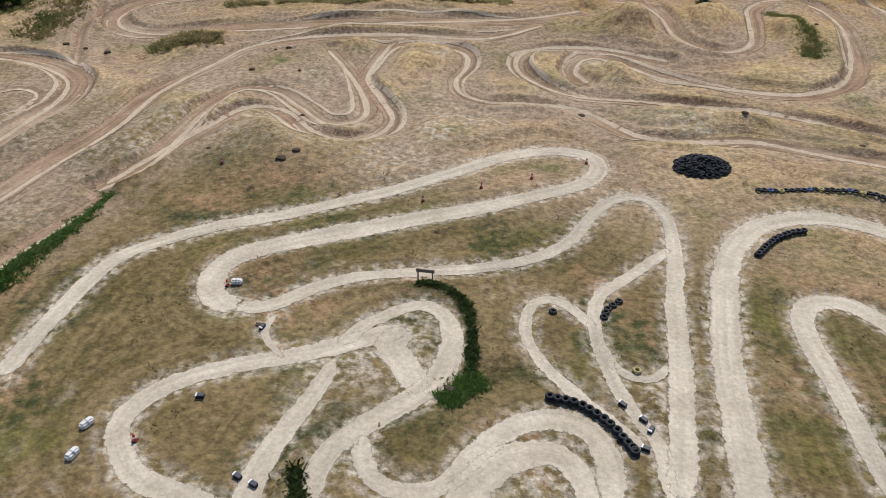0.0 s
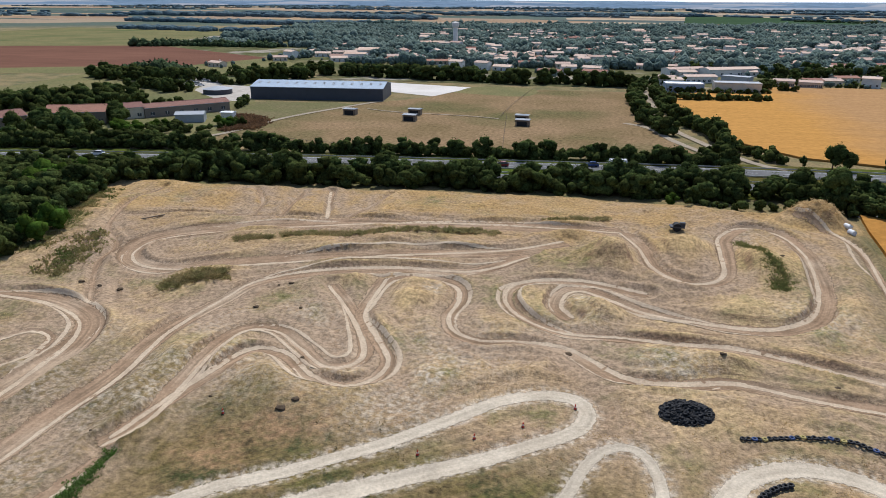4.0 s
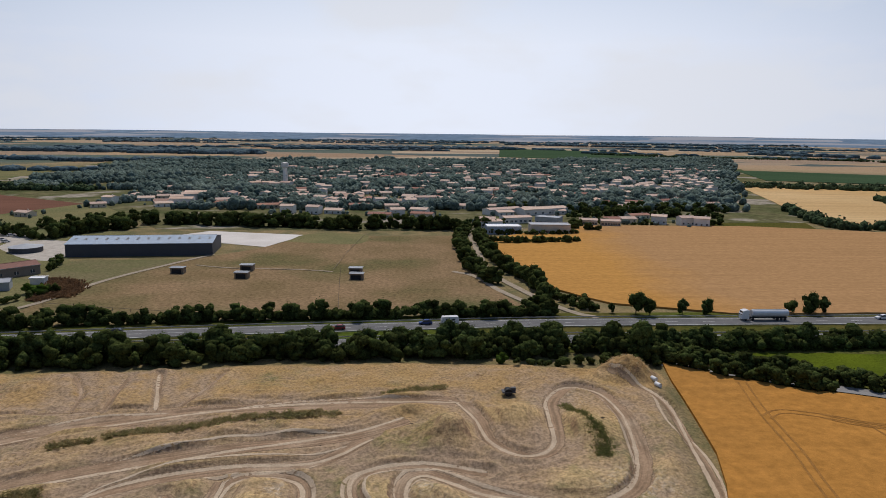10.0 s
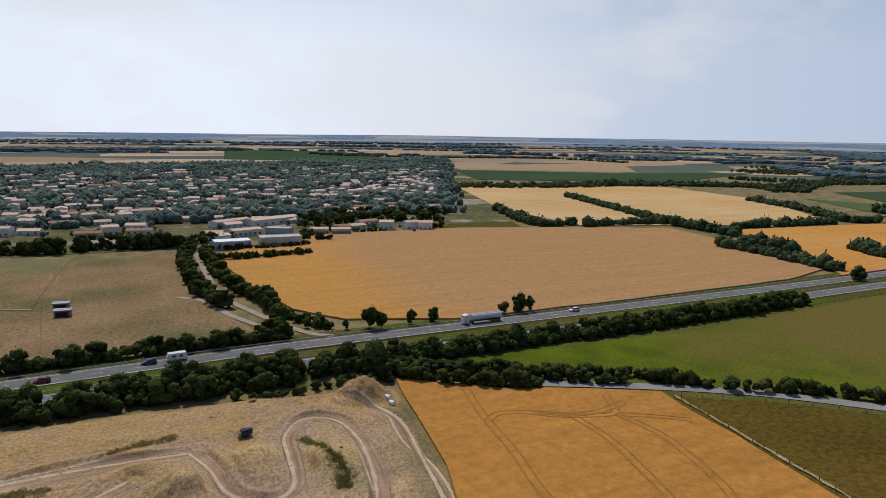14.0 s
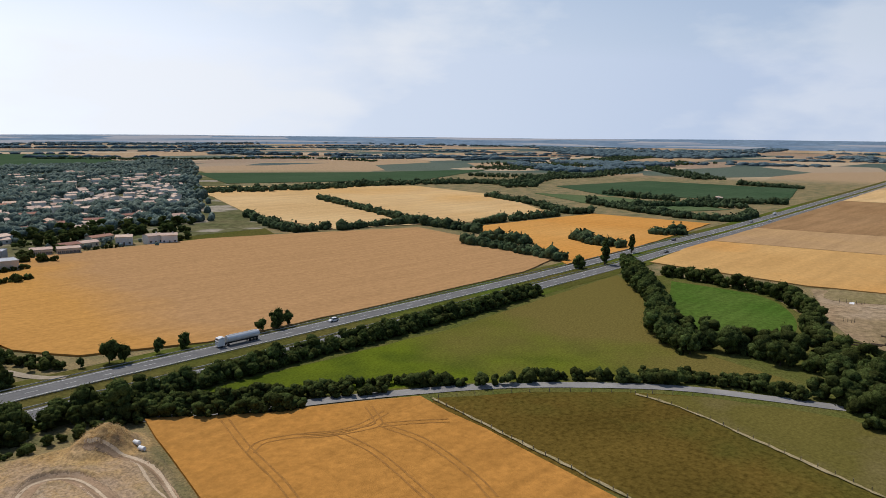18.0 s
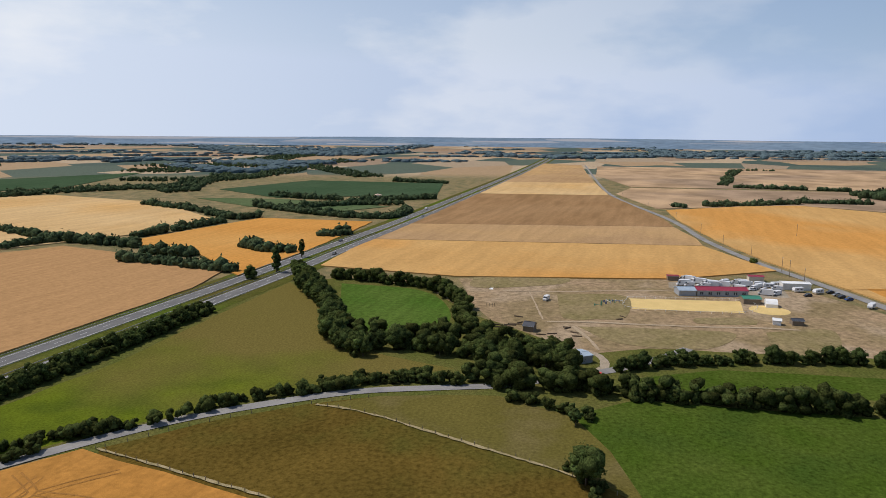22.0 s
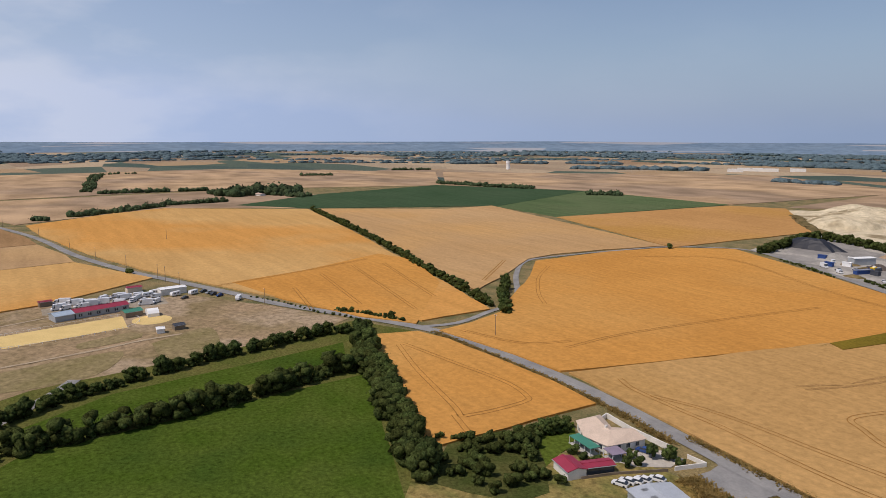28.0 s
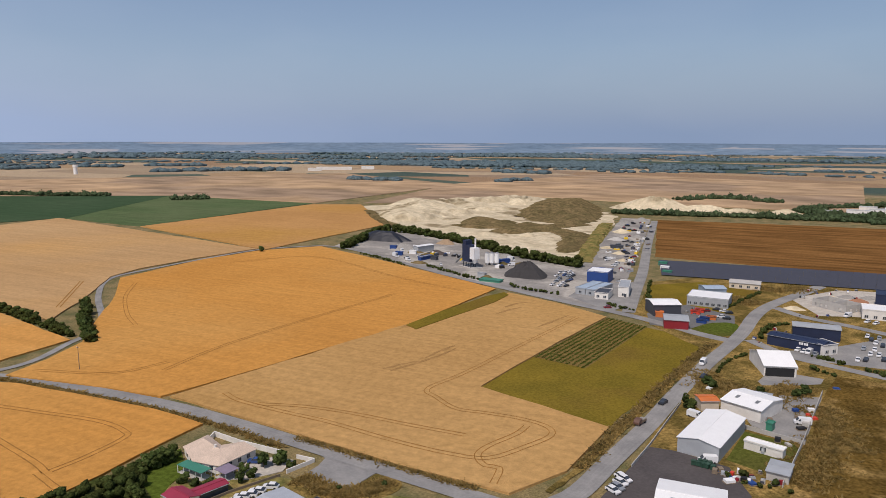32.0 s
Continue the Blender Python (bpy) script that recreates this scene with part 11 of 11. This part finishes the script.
# clutter of the works, the estate and its yards
SIGN = plain("white_sign_paint", (0.78, 0.78, 0.78), 0.5)
sg = empty("wall_sign", -14.1, -332.7, 3.0, math.degrees(math.atan2(7.7, -21.9)))
for k in range(4):
    part("letter_block", bx(k * 1.0, k * 1.0 + 0.7, -0.35, -0.28, 0, 1.1), SIGN, sg)
tagged(sg, "row of plain white sign blocks on the navy wall", "sign")
jr = random.Random(31)
BIN = plain("dark_green_plastic", (0.03, 0.075, 0.05), 0.5)
for x, y in [(14.8, -198.3), (13.5, -198.1), (12.3, -197.9), (11.1, -197.8), (13.1, -199.9), (11.9, -199.7), (10.7, -199.5), (9.6, -197.4)]:
    o = empty("waste_bin", x, y, 0.2, jr.uniform(0, 90))
    part("body", bx(-0.7, 0.7, -0.55, 0.55, 0.12, 1.25), BIN, o)
    part("lid", bx(-0.75, 0.75, -0.6, 0.6, 1.25, 1.38), BIN, o)
    tagged(o, "dark green wheeled waste bin in the yard", "bin", "bins behind the workshop")
for i, (x, y) in enumerate([(7.7, -197.2), (6.4, -195.6), (4.6, -195.4), (3, -194.4), (1.3, -194.2), (5.1, -191.6), (-0.4, -193.3), (-12.9, -248.6), (-14, -246), (-15.5, -252), (-14.6, -242.3), (-13.2, -238.7), (-16.5, -256.8), (-11.8, -254.5), (-4.1, -241.2), (-2.3, -243.4), (-17.1, -249.1), (-9.4, -224), (-6.5, -225.6), (16.6, -264.5), (-25.7, -285.2), (9, -195.8)]):
    a_, b_, c_h = jr.uniform(0.6, 1.6), jr.uniform(0.5, 1.1), jr.uniform(0.4, 1.3)
    o = empty("scrap_stack", x, y, 0.2, jr.uniform(0, 180))
    part("pallet", bx(-a_, a_, -b_, b_, 0, 0.16), WOOD, o)
    part("load", bx(-a_ * 0.9, a_ * 0.8, -b_ * 0.9, b_ * 0.85, 0.16, 0.16 + c_h), (WOOD, GREYSTEEL, RED, CONCRETE, BLACK, WHITE, BLUE)[i % 7], o)
    tagged(o, "loaded pallet of scrap and building goods in the yard", "pallet", "pallets in the workshop yard")
for i, (x, y) in enumerate([(269.5, -489.2), (259.4, -481.9), (258.8, -491.5), (246, -473.8), (285.7, -497.3), (244.5, -483.4), (251, -462.7), (232.6, -466.4), (176.7, -473), (168.8, -469.3), (175.4, -422), (167.6, -419.6), (215.4, -448.5), (189.4, -482.5), (162.3, -475.1), (148.9, -467), (266.3, -472.4), (233.5, -449.7)]):
    if i % 3 == 0:
        park(("van", "white", "dark")[i // 3 % 3], x, y, jr.uniform(0, 180), "vehicles in the works yard")
    elif i % 3 == 1:
        hall("container", (x, y), (x - 5.5, y + jr.uniform(-2, 2)), 2.5, 2.6, (BLUE, WHITE, GREYSTEEL, SLATEBLUE)[i % 4], (BLUE, WHITE, GREYSTEEL, SLATEBLUE)[i % 4], "steel container standing in the works yard", flat=True, category="container")
    else:
        heap("gravel_mound", x, y, jr.uniform(4, 8), jr.uniform(3, 6), jr.uniform(1.5, 3), (GREYPILE, DARKPILE, SPOIL)[i % 3], "tipped heap of gravel in the works yard", 200 + i)
for i, (x, y) in enumerate([(120.5, -583.8), (110.2, -556.9), (112.3, -601.7), (114.7, -662), (131.8, -707.3), (116.1, -705.8), (111.3, -521.6), (101, -526.8), (96.2, -546.1), (122.8, -563)]):
    if i % 2:
        heap("rubble_mound", x, y, jr.uniform(3, 6), jr.uniform(3, 5), jr.uniform(1.0, 2.2), (GREYPILE, LIMESTONE, SPOIL)[i % 3], "low heap of rubble in the recycling yard", 230 + i)
    else:
        park(("white", "dark", "grey", "van", "red")[i // 2 % 5], x, y, jr.uniform(0, 180), "vehicles in the rubble yard")

TONES = (BLACK, SLATEBLUE, WHITE, GREYSTEEL, WOOD, REDTIN, CONCRETE, BLUE)
for i, (x, y) in enumerate([(119.5, -626), (111.2, -600.8), (102.8, -581.3), (105.5, -633), (97.1, -615), (108.7, -556.3), (102, -544.7), (94.5, -548.5), (101.3, -504.4), (95.6, -512.3), (94.7, -528.7), (96, -473.6), (93.2, -484.2), (87.3, -448.2), (111.4, -597.2), (103, -605), (93.8, -592.5), (109.8, -532.2), (87.5, -484.7), (111.7, -645.5)]):
    o = empty("scrap_pile", x, y, 0.16, jr.uniform(0, 180))
    w_, d_, h_ = jr.uniform(0.8, 2.4), jr.uniform(0.6, 1.3), jr.uniform(0.5, 1.6)
    bm = bx(-w_, w_, -d_, d_, -0.1, h_)
    for v in bm.verts:
        v.co += Vector((jr.uniform(-0.3, 0.3), jr.uniform(-0.3, 0.3), jr.uniform(-0.2, 0.2) if v.co.z > 0 else 0))
    part("pile", bm, TONES[i % 5], o)
    part("beam", bx(-w_ * 1.2, w_ * 0.9, -0.12, 0.1, h_ + 0.02, h_ + 0.22), TONES[(i + 3) % 8], o)
    tagged(o, "dark heap of scrap metal in the recycling yard", "scrap", "scrap of the recycling yard")
for i, (x, y) in enumerate([(38.2, -381.9), (34.3, -379.8), (30.4, -373.9), (26.8, -370.7), (24.6, -376.8), (32, -385), (36.3, -389.8), (41.2, -371.2), (-18, -446.7), (-25.9, -463.9), (-33.3, -464.2), (-37.1, -478.1), (-42.9, -475.7), (-45, -456.9), (-45.4, -434.4), (-21.6, -470.4), (-38.3, -410.4), (-29, -405.8), (-23.8, -400.7), (-48, -483.5), (4, -343.5), (1.4, -337.7), (-9, -360.4), (-4.6, -363.7), (-12.5, -351.6), (-10.9, -306), (-12.5, -302.9), (-15.7, -399.3), (2.7, -198.5), (-0.3, -197), (-2.3, -200.9), (3.8, -193.6), (6.1, -195.3), (7.7, -197.1), (1.3, -194.1), (-3.1, -194.9), (-4.7, -199.2), (-6.5, -195.9)]):
    o = empty("yard_stack", x, y, 0.16, jr.uniform(0, 180))
    w_, d_, h_ = jr.uniform(0.5, 1.5), jr.uniform(0.4, 1.0), jr.uniform(0.4, 1.5)
    part("base", bx(-w_, w_, -d_, d_, -0.05, 0.14), WOOD, o)
    for k in range(3):
        part("piece", bx(-w_ + k * w_ * 0.62, -w_ + (k + 0.9) * w_ * 0.62, -d_ * jr.uniform(0.5, 0.95), d_ * jr.uniform(0.5, 0.95), 0.14, 0.14 + h_ * jr.uniform(0.4, 1.0)), TONES[(i + k * 3) % 8], o)
    tagged(o, "stack of goods and offcuts standing in a yard", "stack", "stacks in the estate yards")

# machines, offcuts and broken stone left about the recycling yard and the works
for i in range(64):
    if i < 40:
        f_ = jr.random()
        x, y = 92 + 30 * f_ + jr.uniform(-4, 22), -505 - 270 * f_ + jr.uniform(-12, 12)
    else:
        f_ = jr.random()
        x, y = 150 + 130 * f_ + jr.uniform(-6, 6), -452 - 60 * f_ + jr.uniform(-8, 14)
    o = empty("stone_stack" if i % 3 else "machine", x, y, 0.16, jr.uniform(0, 180))
    w_, d_, h_ = jr.uniform(0.9, 2.6), jr.uniform(0.7, 1.5), jr.uniform(0.6, 2.0)
    bm = bx(-w_, w_, -d_, d_, -0.1, h_)
    for v in bm.verts:
        v.co += Vector((jr.uniform(-0.35, 0.35), jr.uniform(-0.3, 0.3), jr.uniform(-0.3, 0.3) if v.co.z > 0 else 0))
    part("body", bm, (YELLOW, BLACK, WHITE, SLATEBLUE, CONCRETE, BLACK)[i % 6], o)
    part("top", bx(-w_ * 0.5, w_ * 0.3, -d_ * 0.6, d_ * 0.5, h_ * 0.8, h_ + 0.7), TONES[(i * 5) % 8], o)
    tagged(o, "stack of broken stone and offcuts in the yard" if i % 3 else "small loading machine standing in the yard", "stack" if i % 3 else "machine", "stacks of the recycling yard" if i % 3 else "machines of the recycling yard")

# hedges, weeds and tall grass between the yards
for pts in ([(-19.7, -325.1), (-24.8, -322.5), (-29.7, -318.4)],
            [(-38.2, -313.2), (-40.9, -311.5), (-44, -308.7)],
            [(-19, -306.1), (-23.9, -303.2), (-26.6, -300.9)],
            [(-0.5, -358.4), (-3.5, -371.2), (-10.3, -378)],
            [(1.6, -344.7), (0.7, -355.6), (-1, -367.6)],
            [(57.5, -383.5), (64.3, -419.1), (69, -453.4)],
            [(79.7, -379.8), (71.1, -375.4), (64.6, -373)],
            [(19.2, -402.5), (11.3, -429), (4.4, -448.8)]):
    belt(pts, 2.6, (1.1, 2.2), "", kind="bush", width=0.6, joined=True)
belt([(3.9, -195.3), (-0.3, -194.9), (-4.5, -193.5), (-7.9, -191.8)], 2.6, (1.0, 2.2), "", kind="bush", width=2.4, joined=True)
for x, y in [(18, -269.9), (-0.5, -265.9), (-15.2, -275)]:
    plant("bush", x, y, 3.6, label="round dark bush beside the estate street")
plant("poplar", 22.2, -241.8, 6.0, label="small dark conifer beside the workshop", slim=1.3)
TALL = mat("tall_dry_grass", (0.44, 0.31, 0.115), (0.27, 0.195, 0.07), scale=0.3, detail_scale=2.5, detail=0.4, bump=0, thin=0.6)
tufts("tall_grass", np.concatenate([along([(20.6, -327), (27.0, -292), (32.6, -260), (36.6, -230), (39.8, -209), (43.4, -182)], 900, 1.0, 71)] + [along(p, 520, 4.0, 72 + k) for k, p in enumerate(([(8.1, -268.1), (-1.5, -263.3), (-10.7, -277.3), (-17.9, -274.5)], [(23.7, -285.1), (13.7, -265.3), (8.5, -274.6)], [(36.2, -433), (17.2, -426.1), (5, -416.8)], [(6.5, -465.5), (-9.2, -464.3), (-21.9, -479.5)], [(-17.5, -262.3), (-23.3, -244), (-25.2, -226.9)], [(-9.9, -196.8), (-15.9, -214.3), (-19.6, -232.9)]))]), "tall bleached grass along the estate street and round the yards", TALL, (0.4, 1.0), 6, 70, 0.5)
tufts("tall_grass", np.concatenate([along([(110, -143.2), (104, -141.8), (96, -140.6), (89, -146), (88, -152)], 700, 1.6, 91), along([(158, -286), (150, -318), (141, -358), (139.5, -378)], 900, 2.2, 92), along([(126, -163.5), (104, -162), (84, -160.2), (66, -158.5)], 500, 0.7, 93), along([(262, -157.6), (222, -159.6), (184, -161.4), (150, -159.6), (128, -156.6)], 700, 0.6, 94)]), "tall yellow grass along the road and its parking bay", TALL, (0.4, 0.95), 6, 90, 0.5)
tufts("dark_weeds", along([(20.6, -327), (27.0, -292), (32.6, -260), (36.6, -230), (39.8, -209), (43.4, -182)], 60, 1.0, 81), "dark seeding weeds on the street verge", mat("dark_seeding_weeds", (0.11, 0.07, 0.03), (0.06, 0.055, 0.02), scale=0.4, detail_scale=3, detail=0.4, bump=0), (0.5, 1.1), 7, 82, 0.4)

# works beyond the limestone heaps
field("yard", [(-36, -971), (-70, -1030), (-132, -1095), (-150, -1000), (-118, -972), (-46, -938)], 0.05, ASPHALT_OLD, "grey yard of distant works", rag=1.0)
for x, y, w_ in ((-52, -968, 18), (-78, -990, 26), (-104, -1010, 22), (-96, -1045, 20), (-124, -1040, 24)):
    hall("depot", (x, y), (x - w_, y + 3), 10, 4.5, WHITEWALL, GREYSTEEL, "white distant hall beyond the heaps", flat=True)
# white water tower and farms on the plain
wt2 = empty("water_tower", *(1533.7, -1149.9))
part("shaft", cyl(bmesh.new(), 4.5, 4.5, -1, 17, 20), WHITE, wt2)
part("tank", cyl(bmesh.new(), 5.6, 5.6, 17, 23, 20), WHITE, wt2)
tagged(wt2, "white water tower standing on the plain", "water tower")
for p in ((808.2, 332.8), (1020.9, -311.6)):
    copy_thing(HOUSES[0], pose(*p, 0, 0, 0, 20))["label"] = "white farmhouse among dark trees"
for t_, p in enumerate([(1168.1, -1622), (1140.9, -1637.4), (1113.6, -1652.8), (1077.3, -1713.2), (1149.2, -1557)]):
    hall("depot", p, (p[0] - 30, p[1] - 20), 24, 7, WHITEWALL, WHITE, "white distant depot on the plain", flat=True)
tagged(from_arrays("hedge_thicket", FAR_V, FAR_F, LEAF, smooth=True), "dense dark green hedges and thickets of mixed trees", "hedge", kind="stuff")
